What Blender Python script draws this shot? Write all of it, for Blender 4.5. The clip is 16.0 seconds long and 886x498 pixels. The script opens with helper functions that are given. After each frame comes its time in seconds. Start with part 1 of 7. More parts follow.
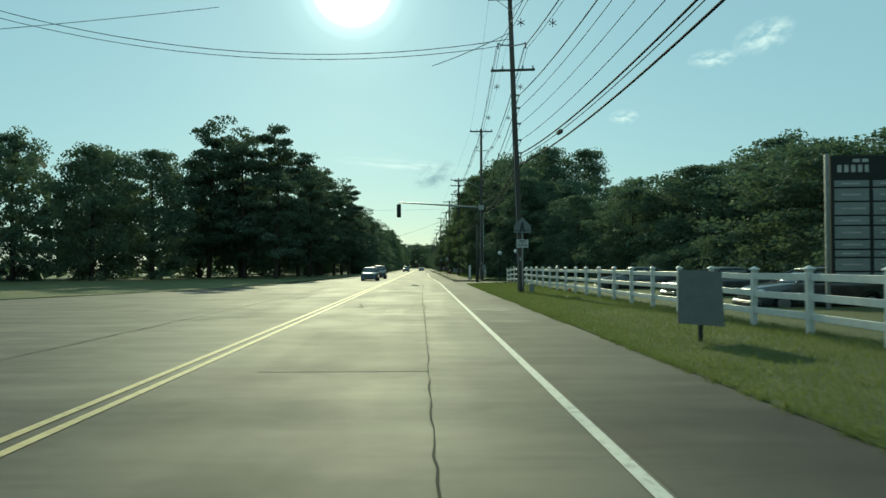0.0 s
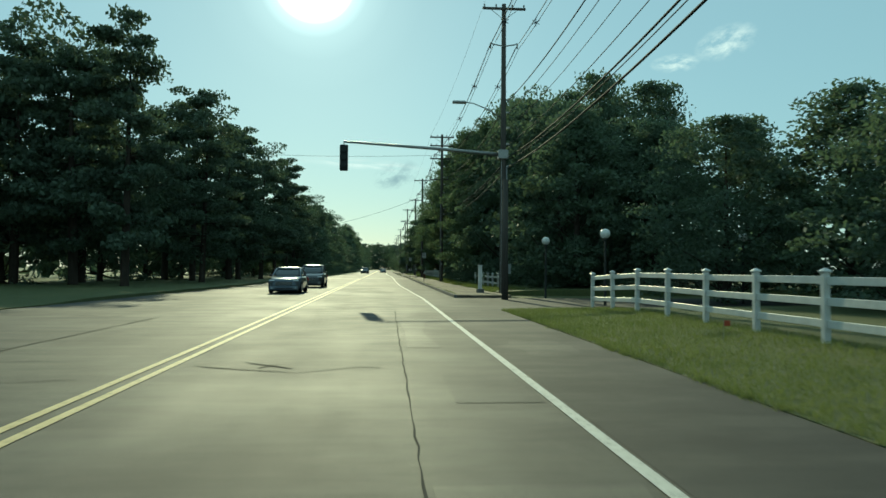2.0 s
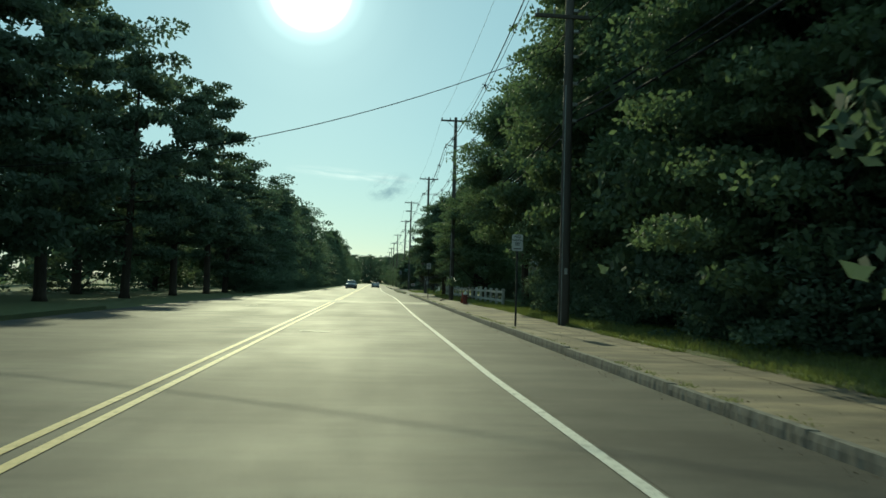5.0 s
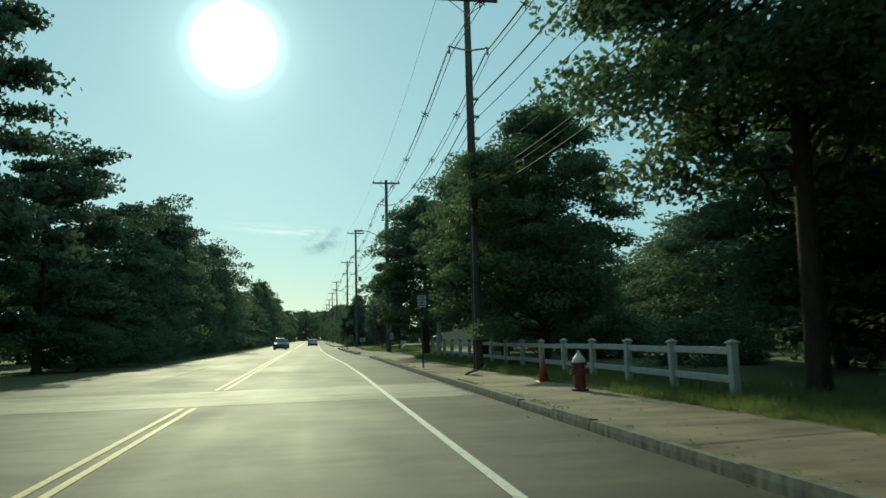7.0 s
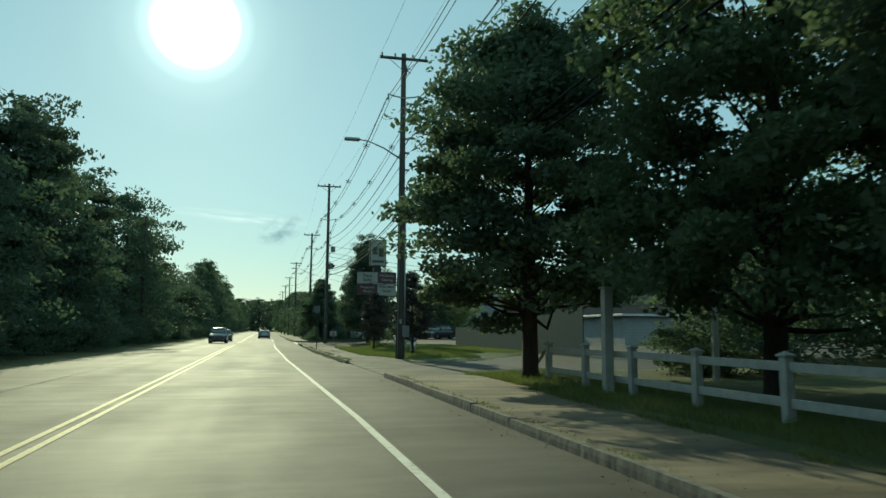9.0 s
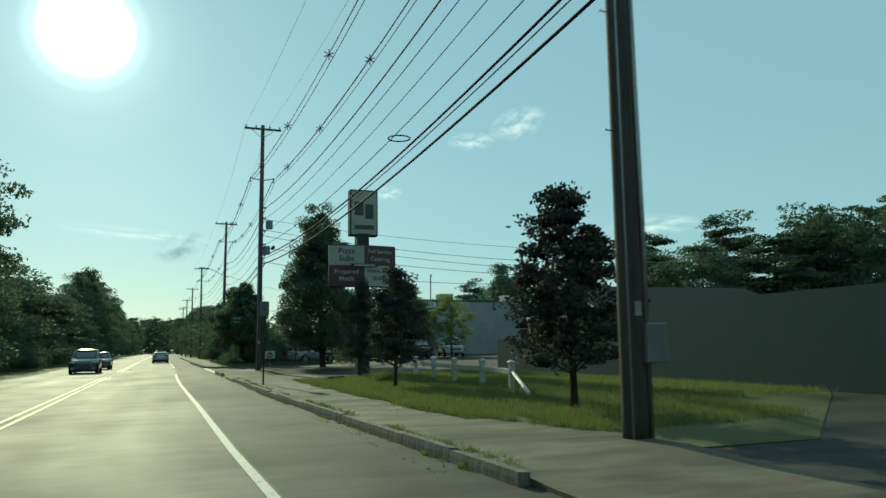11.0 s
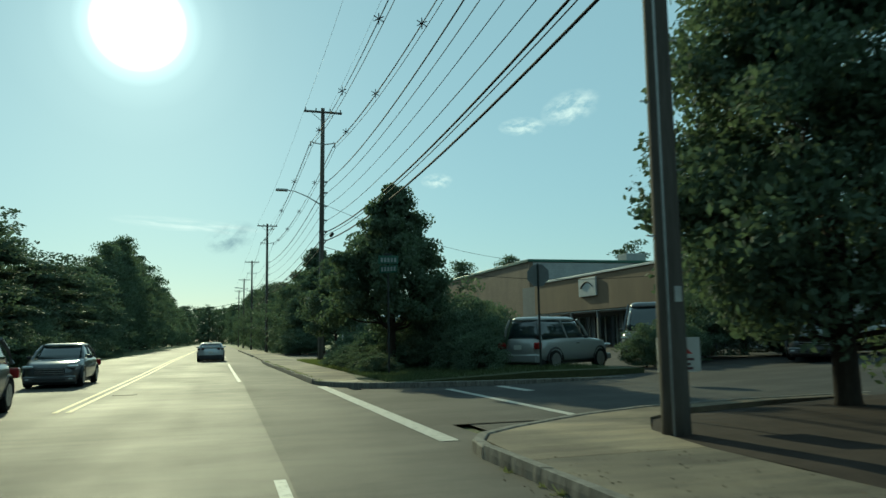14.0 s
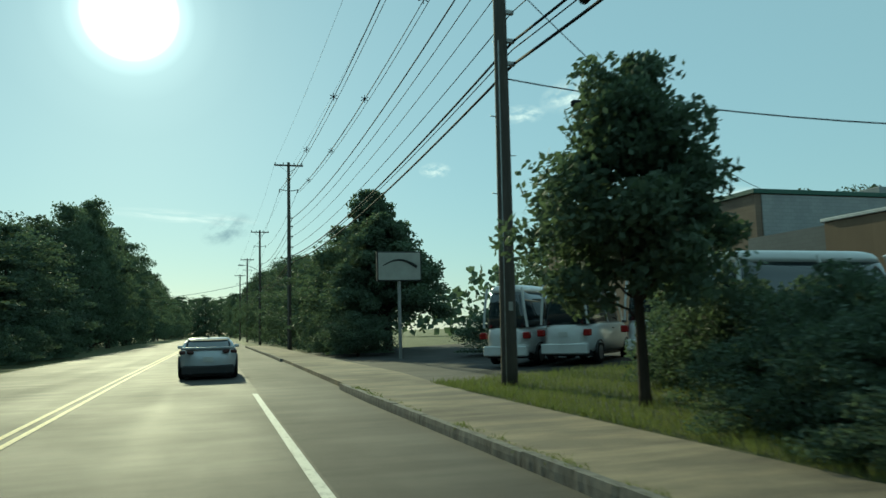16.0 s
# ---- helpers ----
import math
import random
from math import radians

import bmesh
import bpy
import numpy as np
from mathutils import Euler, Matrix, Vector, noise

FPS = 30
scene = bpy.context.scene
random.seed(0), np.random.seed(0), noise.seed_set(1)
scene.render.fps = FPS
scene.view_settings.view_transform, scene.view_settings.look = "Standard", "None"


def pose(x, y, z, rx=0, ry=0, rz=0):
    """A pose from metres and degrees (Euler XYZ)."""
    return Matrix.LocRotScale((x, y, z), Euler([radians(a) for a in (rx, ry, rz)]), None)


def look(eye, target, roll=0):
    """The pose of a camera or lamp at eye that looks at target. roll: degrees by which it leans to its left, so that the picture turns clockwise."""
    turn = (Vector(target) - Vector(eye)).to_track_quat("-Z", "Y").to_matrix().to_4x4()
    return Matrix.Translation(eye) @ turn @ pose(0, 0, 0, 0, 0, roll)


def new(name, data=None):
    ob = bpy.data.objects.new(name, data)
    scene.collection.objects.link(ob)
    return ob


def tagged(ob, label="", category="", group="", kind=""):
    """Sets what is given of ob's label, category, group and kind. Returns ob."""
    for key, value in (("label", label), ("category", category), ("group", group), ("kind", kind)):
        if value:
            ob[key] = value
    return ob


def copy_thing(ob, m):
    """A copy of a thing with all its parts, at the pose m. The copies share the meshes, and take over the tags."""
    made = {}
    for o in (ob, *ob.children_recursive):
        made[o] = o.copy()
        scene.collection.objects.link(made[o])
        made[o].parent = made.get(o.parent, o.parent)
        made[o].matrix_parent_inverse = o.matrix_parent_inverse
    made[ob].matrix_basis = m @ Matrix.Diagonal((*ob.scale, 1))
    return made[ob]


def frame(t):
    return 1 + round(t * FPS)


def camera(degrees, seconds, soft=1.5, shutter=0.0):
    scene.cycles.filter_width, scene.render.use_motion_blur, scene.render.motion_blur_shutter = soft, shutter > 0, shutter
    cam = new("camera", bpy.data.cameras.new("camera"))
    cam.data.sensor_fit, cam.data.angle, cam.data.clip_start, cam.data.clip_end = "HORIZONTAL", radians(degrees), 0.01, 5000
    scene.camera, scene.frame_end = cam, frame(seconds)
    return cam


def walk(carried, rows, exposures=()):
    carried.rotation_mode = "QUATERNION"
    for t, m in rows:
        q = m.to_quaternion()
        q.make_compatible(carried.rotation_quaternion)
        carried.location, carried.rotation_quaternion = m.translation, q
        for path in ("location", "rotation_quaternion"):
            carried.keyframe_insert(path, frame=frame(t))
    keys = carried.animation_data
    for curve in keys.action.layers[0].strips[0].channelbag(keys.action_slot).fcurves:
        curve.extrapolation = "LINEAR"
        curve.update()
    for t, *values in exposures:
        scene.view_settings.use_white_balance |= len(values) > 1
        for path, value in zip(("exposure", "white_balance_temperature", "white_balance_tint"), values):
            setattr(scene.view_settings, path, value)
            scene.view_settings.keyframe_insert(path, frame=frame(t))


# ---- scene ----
cam = camera(61.5, 16.0, shutter=0.12)
PATH = [
    (0, (0.436, 0.438, 1.478), (0.49, 2.437, 1.526), -0.1),
    (0.5, (0.222, 10.422, 1.376), (0.261, 12.422, 1.394), 0.14),
    (1, (0.186, 19.782, 1.429), (0.261, 21.781, 1.434), 0.7),
    (1.5, (0.108, 29.021, 1.436), (0.244, 31.016, 1.456), 0.8),
    (2, (0.121, 38.632, 1.421), (0.279, 40.625, 1.474), 0.4),
    (2.5, (0.141, 47.719, 1.425), (0.293, 49.712, 1.495), 0.4),
    (3, (0.072, 56.153, 1.377), (0.204, 58.147, 1.453), 0.6),
    (5.5, (-0.37, 97.077, 1.374), (-0.168, 99.064, 1.483), 1.9),
    (6, (-0.269, 105.019, 1.423), (0.006, 106.994, 1.571), 0.6),
    (6.5, (-0.362, 112.665, 1.417), (-0.02, 114.626, 1.612), -0.9),
    (7, (-0.366, 120.173, 1.421), (-0.016, 122.129, 1.651), -1.6),
    (7.5, (-0.117, 128.076, 1.416), (0.232, 130.029, 1.665), -2.18),
    (8, (-0.157, 135.578, 1.421), (0.2, 137.531, 1.664), -1.41),
    (8.5, (-0.041, 142.447, 1.418), (0.38, 144.39, 1.637), -0.02),
    (9, (-0.112, 149.224, 1.489), (0.348, 151.158, 1.706), 0.3),
    (11.5, (0.111, 182.114, 1.407), (0.83, 183.961, 1.673), -1.1),
    (12, (0.231, 188.872, 1.423), (0.92, 190.731, 1.687), -0.9),
    (12.5, (0.341, 195.778, 1.438), (0.967, 197.661, 1.69), -1.3),
    (13, (0.124, 202.161, 1.424), (0.708, 204.058, 1.669), -0.4),
    (13.5, (0.059, 208.906, 1.352), (0.632, 210.807, 1.593), 0.2),
    (14, (0.24, 216.709, 1.405), (0.819, 218.609, 1.641), -1.1),
    (14.5, (0.094, 224.557, 1.446), (0.699, 226.448, 1.685), -1.0),
    (15, (0.151, 231.745, 1.396), (0.754, 233.637, 1.634), -1.41),
    (15.5, (0.08, 239.357, 1.413), (0.672, 241.255, 1.634), -1.0),
    (16, (0.032, 247.207, 1.45), (0.621, 249.107, 1.662), -1.6),
]
walk(cam, [(t, look(eye, target, roll)) for t, eye, target, roll in PATH],
     exposures=[(0, 0.05, 5450, -19), (16, 0.05, 5450, -19)])

# ---------- world, sun, exposure ----------
SUN_YAW, SUN_ELEV = 5.7, 21.6          # degrees left of the road's heading, above the horizon
SUN_DIR = Vector((-math.sin(radians(SUN_YAW)) * math.cos(radians(SUN_ELEV)),
                  math.cos(radians(SUN_YAW)) * math.cos(radians(SUN_ELEV)), math.sin(radians(SUN_ELEV))))
world = bpy.data.worlds.new("world")
scene.world = world
world.use_nodes = True
wn = world.node_tree.nodes
sky = wn.new("ShaderNodeTexSky")
sky.sky_type, sky.sun_disc = "NISHITA", False
sky.sun_elevation, sky.sun_rotation = radians(SUN_ELEV), radians(-SUN_YAW)
sky.air_density, sky.dust_density, sky.ozone_density, sky.altitude = 1.2, 0.3, 1.2, 50
haze = wn.new("ShaderNodeMix")          # a thin even summer haze over the clear sky
haze.data_type = "RGBA"
haze.inputs[0].default_value = 0.7
haze.inputs[7].default_value = (4.0, 5.1, 5.25, 1)
world.node_tree.links.new(sky.outputs[0], haze.inputs[6])
world.node_tree.links.new(haze.outputs[2], wn["Background"].inputs[0])
wn["Background"].inputs[1].default_value = 0.1
sun_data = bpy.data.lights.new("sun", "SUN")
sun_data.energy, sun_data.angle, sun_data.color = 3.7, radians(0.55), (1.0, 0.79, 0.48)
sun_lamp = new("sun_lamp", sun_data)
sun_lamp.matrix_world = look(SUN_DIR * 100, (0, 0, 0))

# ---------- materials ----------
def mat(name):
    m = bpy.data.materials.new(name)
    m.use_nodes = True
    nt = m.node_tree
    return m, nt, nt.nodes["Principled BSDF"], nt.links


def node(nt, kind, **values):
    n = nt.nodes.new(kind)
    for key, v in values.items():
        n.inputs[key.replace("_", " ")].default_value = v
    return n


def coords(nt, scale=(1, 1, 1), world_space=True):
    """Texture coordinates in metres."""
    if world_space:
        src = nt.nodes.new("ShaderNodeNewGeometry").outputs["Position"]
    else:
        src = nt.nodes.new("ShaderNodeTexCoord").outputs["Object"]
    mp = nt.nodes.new("ShaderNodeMapping")
    mp.inputs["Scale"].default_value = scale
    nt.links.new(src, mp.inputs[0])
    return mp.outputs[0]


def ramp(nt, fac, stops):
    r = nt.nodes.new("ShaderNodeValToRGB")
    while len(r.color_ramp.elements) < len(stops):
        r.color_ramp.elements.new(0.5)
    for e, (p, c) in zip(r.color_ramp.elements, stops):
        e.position = p
        e.color = (*c, 1) if len(c) == 3 else c
    nt.links.new(fac, r.inputs[0])
    return r.outputs[0]


def mixc(nt, fac, a, b, mode="MIX"):
    m = nt.nodes.new("ShaderNodeMix")
    m.data_type, m.blend_type = "RGBA", mode
    for sock, v in ((m.inputs[0], fac), (m.inputs[6], a), (m.inputs[7], b)):
        if isinstance(v, (int, float)):
            sock.default_value = v
        elif isinstance(v, tuple):
            sock.default_value = (*v, 1)
        else:
            nt.links.new(v, sock)
    return m.outputs[2]


def noise_tex(nt, co, scale, detail=4, rough=0.55):
    n = node(nt, "ShaderNodeTexNoise", Scale=scale, Detail=detail, Roughness=rough)
    nt.links.new(co, n.inputs["Vector"])
    return n.outputs[0]


def bump(nt, bsdf, height, strength=0.3, dist=0.01):
    b = node(nt, "ShaderNodeBump", Strength=strength, Distance=dist)
    nt.links.new(height, b.inputs["Height"])
    nt.links.new(b.outputs[0], bsdf.inputs["Normal"])


def simple(name, col, rough=0.6, metal=0.0, var=0.25, scale=6.0, grain=60.0, bump_s=0.15, world_space=False, stretch=(1, 1, 1)):
    """A painted, wooden, metal or stone surface with variation at two scales."""
    m, nt, b, ln = mat(name)
    b.inputs["Specular IOR Level"].default_value = 0.5 if rough < 0.7 else 0.15
    co = coords(nt, stretch, world_space)
    n1, n2 = noise_tex(nt, co, scale), noise_tex(nt, co, grain, 3)
    dark = tuple(c * (1 - var) for c in col)
    light = tuple(min(1, c * (1 + var * 0.6)) for c in col)
    c1 = ramp(nt, n1, [(0.3, dark), (0.7, light)])
    c2 = mixc(nt, 0.35 * min(1, var * 3), c1, ramp(nt, n2, [(0.35, dark), (0.65, light)]))
    ln.new(c2, b.inputs["Base Color"])
    ln.new(ramp(nt, n1, [(0.2, (max(0, rough - 0.1),) * 3), (0.8, (min(1, rough + 0.1),) * 3)]), b.inputs["Roughness"])
    b.inputs["Metallic"].default_value = metal
    if bump_s:
        bump(nt, b, n2, bump_s, 0.004)
    return m


def asphalt_mat(name, base, tint, rough=0.62, tracks=False):
    m, nt, b, ln = mat(name)
    co = coords(nt)
    fine, mid = noise_tex(nt, co, 90, 3, 0.7), noise_tex(nt, co, 1.3, 6, 0.6)
    long_ = noise_tex(nt, coords(nt, (1.0, 0.05, 1)), 0.9, 5, 0.6)
    big = noise_tex(nt, coords(nt, (1, 0.35, 1)), 0.12, 4, 0.6)
    d, l = tuple(c * base * 0.72 for c in tint), tuple(c * base * 1.35 for c in tint)
    c = mixc(nt, 0.5, ramp(nt, mid, [(0.3, d), (0.7, l)]), ramp(nt, long_, [(0.3, d), (0.7, l)]))
    c = mixc(nt, 0.45, c, ramp(nt, big, [(0.38, tuple(x * 0.8 for x in d)), (0.62, l)]))
    worn = noise_tex(nt, coords(nt, (0.5, 1.3, 1)), 0.8, 4, 0.55)
    c = mixc(nt, 0.75, c, ramp(nt, worn, [(0.42, (0.55, 0.55, 0.57)), (0.58, (1.18, 1.16, 1.1))]), "MULTIPLY")
    # smears across the lane, left by braking, patching and drained water
    smear = noise_tex(nt, coords(nt, (0.22, 1.7, 1)), 1.1, 6, 0.68)
    c = mixc(nt, 0.7, c, ramp(nt, smear, [(0.36, (0.6, 0.6, 0.62)), (0.5, (1.0, 1.0, 1.0)), (0.68, (1.2, 1.17, 1.1))]), "MULTIPLY")
    c = mixc(nt, 0.5, c, ramp(nt, fine, [(0.3, (0.35, 0.35, 0.35)), (0.7, (1.5, 1.45, 1.4))]), "MULTIPLY")
    # old surfacing: broad blotches that differ in shade and polish
    blotch = noise_tex(nt, coords(nt, (1, 0.6, 1)), 0.33, 6, 0.62)
    c = mixc(nt, 0.75, c, ramp(nt, blotch, [(0.4, (0.66, 0.66, 0.68)), (0.5, (1.0, 1.0, 1.0)), (0.62, (1.16, 1.14, 1.1))]), "MULTIPLY")
    ln.new(c, b.inputs["Base Color"])
    gloss = mixc(nt, 0.4, ramp(nt, long_, [(0.25, (rough - 0.04,) * 3), (0.75, (rough + 0.06,) * 3)]), ramp(nt, blotch, [(0.36, (rough + 0.1,) * 3), (0.64, (rough - 0.06,) * 3)]))
    ln.new(gloss, b.inputs["Roughness"])
    b.inputs["Specular IOR Level"].default_value = 0.35
    bump(nt, b, fine, 0.5, 0.006)
    return m


def paint_mat(name, col, under=(0.09, 0.088, 0.082), fade=0.25):
    """Worn road paint."""
    m, nt, b, ln = mat(name)
    co = coords(nt)
    wear = noise_tex(nt, co, 7, 8, 0.75)
    fine = noise_tex(nt, co, 60, 3, 0.7)
    k = ramp(nt, mixc(nt, 0.35, wear, fine), [(0.36, (0, 0, 0)), (0.47, (1, 1, 1))])
    ln.new(mixc(nt, k, under, mixc(nt, fade, col, ramp(nt, wear, [(0.3, (0.3, 0.28, 0.24)), (0.7, (0.9, 0.9, 0.85))]))), b.inputs["Base Color"])
    b.inputs["Roughness"].default_value = 0.7
    bump(nt, b, fine, 0.3, 0.004)
    return m


def grass_mat(name, dry=0.4, tone=1.0):
    m, nt, b, ln = mat(name)
    co = coords(nt)
    n1, n2, n3 = noise_tex(nt, co, 0.5, 5), noise_tex(nt, co, 6, 4, 0.7), noise_tex(nt, co, 45, 3, 0.75)
    c = ramp(nt, n1, [(0.3, (0.05, 0.085, 0.02)), (0.55, (0.09, 0.12, 0.03)), (0.72, (0.17, 0.15, 0.06))])
    c = mixc(nt, 0.5, c, ramp(nt, n2, [(0.3, (0.035, 0.06, 0.015)), (0.7, (0.16, 0.17, 0.05))]))
    c = mixc(nt, dry * 0.6, c, ramp(nt, n3, [(0.35, (0.03, 0.04, 0.012)), (0.65, (0.22, 0.2, 0.09))]))
    # a tone below 1 puts shade into the grass colour
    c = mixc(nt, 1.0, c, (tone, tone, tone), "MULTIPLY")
    ln.new(c, b.inputs["Base Color"])
    b.inputs["Roughness"].default_value = 0.85
    bump(nt, b, n3, 0.9, 0.05)
    return m


def leaf_mat(name, col, col2, trans=0.35):
    m, nt, b, ln = mat(name)
    rnd = nt.nodes.new("ShaderNodeNewGeometry").outputs["Random Per Island"]
    n = noise_tex(nt, coords(nt, (1, 1, 1)), 0.6, 3)
    c = mixc(nt, 0.4, ramp(nt, rnd, [(0, col), (0.75, col2), (1, tuple(x * 1.35 for x in col2))]), ramp(nt, n, [(0.35, col), (0.65, col2)]))
    ln.new(c, b.inputs["Base Color"])
    b.inputs["Roughness"].default_value = 0.7
    b.inputs["Specular IOR Level"].default_value = 0.06
    # a leaf scatters about as much light through itself as it throws back
    t = nt.nodes.new("ShaderNodeBsdfTranslucent")
    ln.new(mixc(nt, 1.0, c, (2.4 * trans, 2.6 * trans, 1.8 * trans), "MULTIPLY"), t.inputs[0])
    mx = nt.nodes.new("ShaderNodeAddShader")
    ln.new(b.outputs[0], mx.inputs[0])
    ln.new(t.outputs[0], mx.inputs[1])
    ln.new(mx.outputs[0], nt.nodes["Material Output"].inputs[0])
    return m


def glass_mat(name, col=(0.02, 0.03, 0.035), rough=0.04):
    m, nt, b, ln = mat(name)
    b.inputs["Base Color"].default_value = (*col, 1)
    b.inputs["Roughness"].default_value = rough
    b.inputs["Specular IOR Level"].default_value = 0.9
    b.inputs["Coat Weight"].default_value = 0.4
    return m


def car_paint(name, col, metal=0.0, rough=0.28):
    m, nt, b, ln = mat(name)
    co = coords(nt, (1, 1, 1), False)
    dust = noise_tex(nt, co, 2.5, 5)
    ln.new(mixc(nt, ramp(nt, dust, [(0.4, (0, 0, 0)), (0.75, (0.22,) * 3)]), col, (0.3, 0.28, 0.24)), b.inputs["Base Color"])
    b.inputs["Metallic"].default_value = metal
    b.inputs["Roughness"].default_value = rough
    b.inputs["Coat Weight"].default_value = 0.7
    b.inputs["Coat Roughness"].default_value = 0.06
    return m


M_ROAD = asphalt_mat("asphalt_road", 0.074, (1.0, 0.97, 0.86), 0.74)
M_SHOULDER = asphalt_mat("asphalt_shoulder", 0.05, (1.0, 0.98, 0.92), 0.8)
M_LOT = asphalt_mat("asphalt_lot", 0.037, (1.0, 0.98, 0.95), 0.82)
M_PATCH = asphalt_mat("asphalt_patch", 0.058, (1.0, 0.98, 0.92), 0.75)
M_TAR = simple("crack_sealant", (0.03, 0.03, 0.03), 0.95, var=0.3, scale=20)
M_WALK_DARK = asphalt_mat("darker_sidewalk_asphalt", 0.155, (1.0, 0.88, 0.68), 0.88)
M_WALK = asphalt_mat("sidewalk_asphalt", 0.225, (1.0, 0.84, 0.6), 0.88)
M_GRANITE = simple("granite_kerb", (0.2, 0.19, 0.17), 0.85, var=0.7, scale=9, grain=45, bump_s=0.6, world_space=True, stretch=(1, 1, 0.2))
M_YELLOW = paint_mat("yellow_road_paint", (0.5, 0.36, 0.09), fade=0.22)
M_WHITE_LINE = paint_mat("white_road_paint", (0.52, 0.505, 0.45))
# worn white paint, darkened for the tree shade over the crosswalk
M_SHADED_LINE = paint_mat("shaded_road_paint", (0.34, 0.33, 0.3))
M_GRASS = grass_mat("mown_grass", 0.45)
# the mown grass again, darkened to stand for shade at the street corner
M_GRASS_SHADED = grass_mat("shaded_grass", 0.5, 0.55)
M_LAND = grass_mat("rough_land", 0.7)
# blade colours lowered to match that painted shade
M_BLADE_SHADED = leaf_mat("shade_toned_blade", (0.045, 0.06, 0.03), (0.075, 0.088, 0.045), 0.2)
M_BLADE = leaf_mat("grass_blade", (0.08, 0.098, 0.034), (0.13, 0.138, 0.054), 0.28)
M_DIRT = simple("dirt_and_mulch", (0.04, 0.03, 0.025), 0.95, var=0.4, scale=3, grain=40, bump_s=0.6, world_space=True)
M_BARK = simple("bark", (0.06, 0.048, 0.038), 0.9, var=0.5, scale=5, grain=25, bump_s=0.9, stretch=(1, 1, 0.2))
M_POLE = simple("weathered_pole_wood", (0.088, 0.08, 0.07), 0.85, var=0.4, scale=6, grain=40, bump_s=0.5, stretch=(1, 1, 0.08))
M_FENCE = simple("white_fence_paint", (0.62, 0.62, 0.6), 0.45, var=0.16, scale=3, grain=30, bump_s=0.1)
M_FENCE_OLD = simple("greyed_fence_paint", (0.5, 0.49, 0.46), 0.6, var=0.3, scale=3, grain=30, bump_s=0.2)
M_STEEL = simple("galvanised_steel", (0.34, 0.34, 0.33), 0.45, 0.8, var=0.25, scale=8)
M_DARKSTEEL = simple("dark_painted_steel", (0.045, 0.048, 0.046), 0.72, 0.2, var=0.3)
M_CABLE = simple("cable_sheath", (0.025, 0.026, 0.028), 0.85, var=0.2, bump_s=0)
M_BARE = simple("bare_aluminium_wire", (0.1, 0.1, 0.1), 0.8, 0.1, var=0.15, bump_s=0)
M_PORCELAIN = simple("insulator_grey", (0.25, 0.25, 0.24), 0.3, var=0.15)
M_TRANSF = simple("transformer_grey", (0.22, 0.23, 0.23), 0.5, 0.2, var=0.2)
M_LEAF_A = leaf_mat("leaf_maple", (0.056, 0.076, 0.054), (0.082, 0.104, 0.074), 0.28)
M_LEAF_B = leaf_mat("leaf_locust", (0.056, 0.078, 0.05), (0.086, 0.108, 0.066), 0.32)
M_LEAF_PINE = leaf_mat("needles_pine", (0.052, 0.07, 0.052), (0.08, 0.1, 0.072), 0.2)
M_LEAF_PLUM = leaf_mat("leaf_purple_plum", (0.036, 0.038, 0.036), (0.064, 0.062, 0.060), 0.1)
M_LEAF_YG = leaf_mat("leaf_yellow_green", (0.085, 0.105, 0.04), (0.125, 0.14, 0.055), 0.4)
M_LEAF_D = leaf_mat("leaf_oak", (0.056, 0.076, 0.056), (0.08, 0.102, 0.074), 0.28)


# ---------- mesh helpers ----------
def part(name, bm, material, parent=None, label="", smooth=False):
    """Links a bmesh, or (verts, faces), as one mesh object, under a thing or a part if given."""
    me = bpy.data.meshes.new(name)
    if isinstance(bm, tuple):
        me.from_pydata(*[list(map(tuple, bm[0])), [], list(map(tuple, bm[1]))])
    else:
        bm.to_mesh(me)
        bm.free()
    if smooth:
        me.shade_smooth()
    for x in (material if isinstance(material, (list, tuple)) else [material]):
        me.materials.append(x)
    ob = new(name, me)
    if parent is not None:
        ob.parent = parent
    if label:
        ob["label"] = label
    return ob


def thing(name, label, category, m=None, group="", kind=""):
    ob = new(name)
    ob.empty_display_size = 0.2
    if m is not None:
        ob.matrix_basis = m
    return tagged(ob, label, category, group, kind)


def share(name, me, parent, m):
    """One more object on a mesh that is there already, under a thing."""
    ob = new(name, me)
    ob.parent = parent
    ob.matrix_basis = m
    return ob


def box(bm, x0, x1, y0, y1, z0, z1, bev=0.0, m=None):
    r = bmesh.ops.create_cube(bm, size=1.0)
    vs = r["verts"]
    bmesh.ops.scale(bm, vec=(x1 - x0, y1 - y0, z1 - z0), verts=vs)
    bmesh.ops.translate(bm, vec=((x0 + x1) / 2, (y0 + y1) / 2, (z0 + z1) / 2), verts=vs)
    if bev > 0:
        es = list({e for v in vs for e in v.link_edges})
        out = bmesh.ops.bevel(bm, geom=es, offset=bev, segments=1, affect="EDGES", profile=0.5)
        vs = list({v for f in out["faces"] for v in f.verts} | {v for v in vs if v.is_valid})
    if m is not None:
        bmesh.ops.transform(bm, matrix=m, verts=vs)
    return vs


def boxed(x0, x1, y0, y1, z0, z1, bev=0.0, m=None):
    bm = bmesh.new()
    box(bm, x0, x1, y0, y1, z0, z1, bev, m)
    return bm


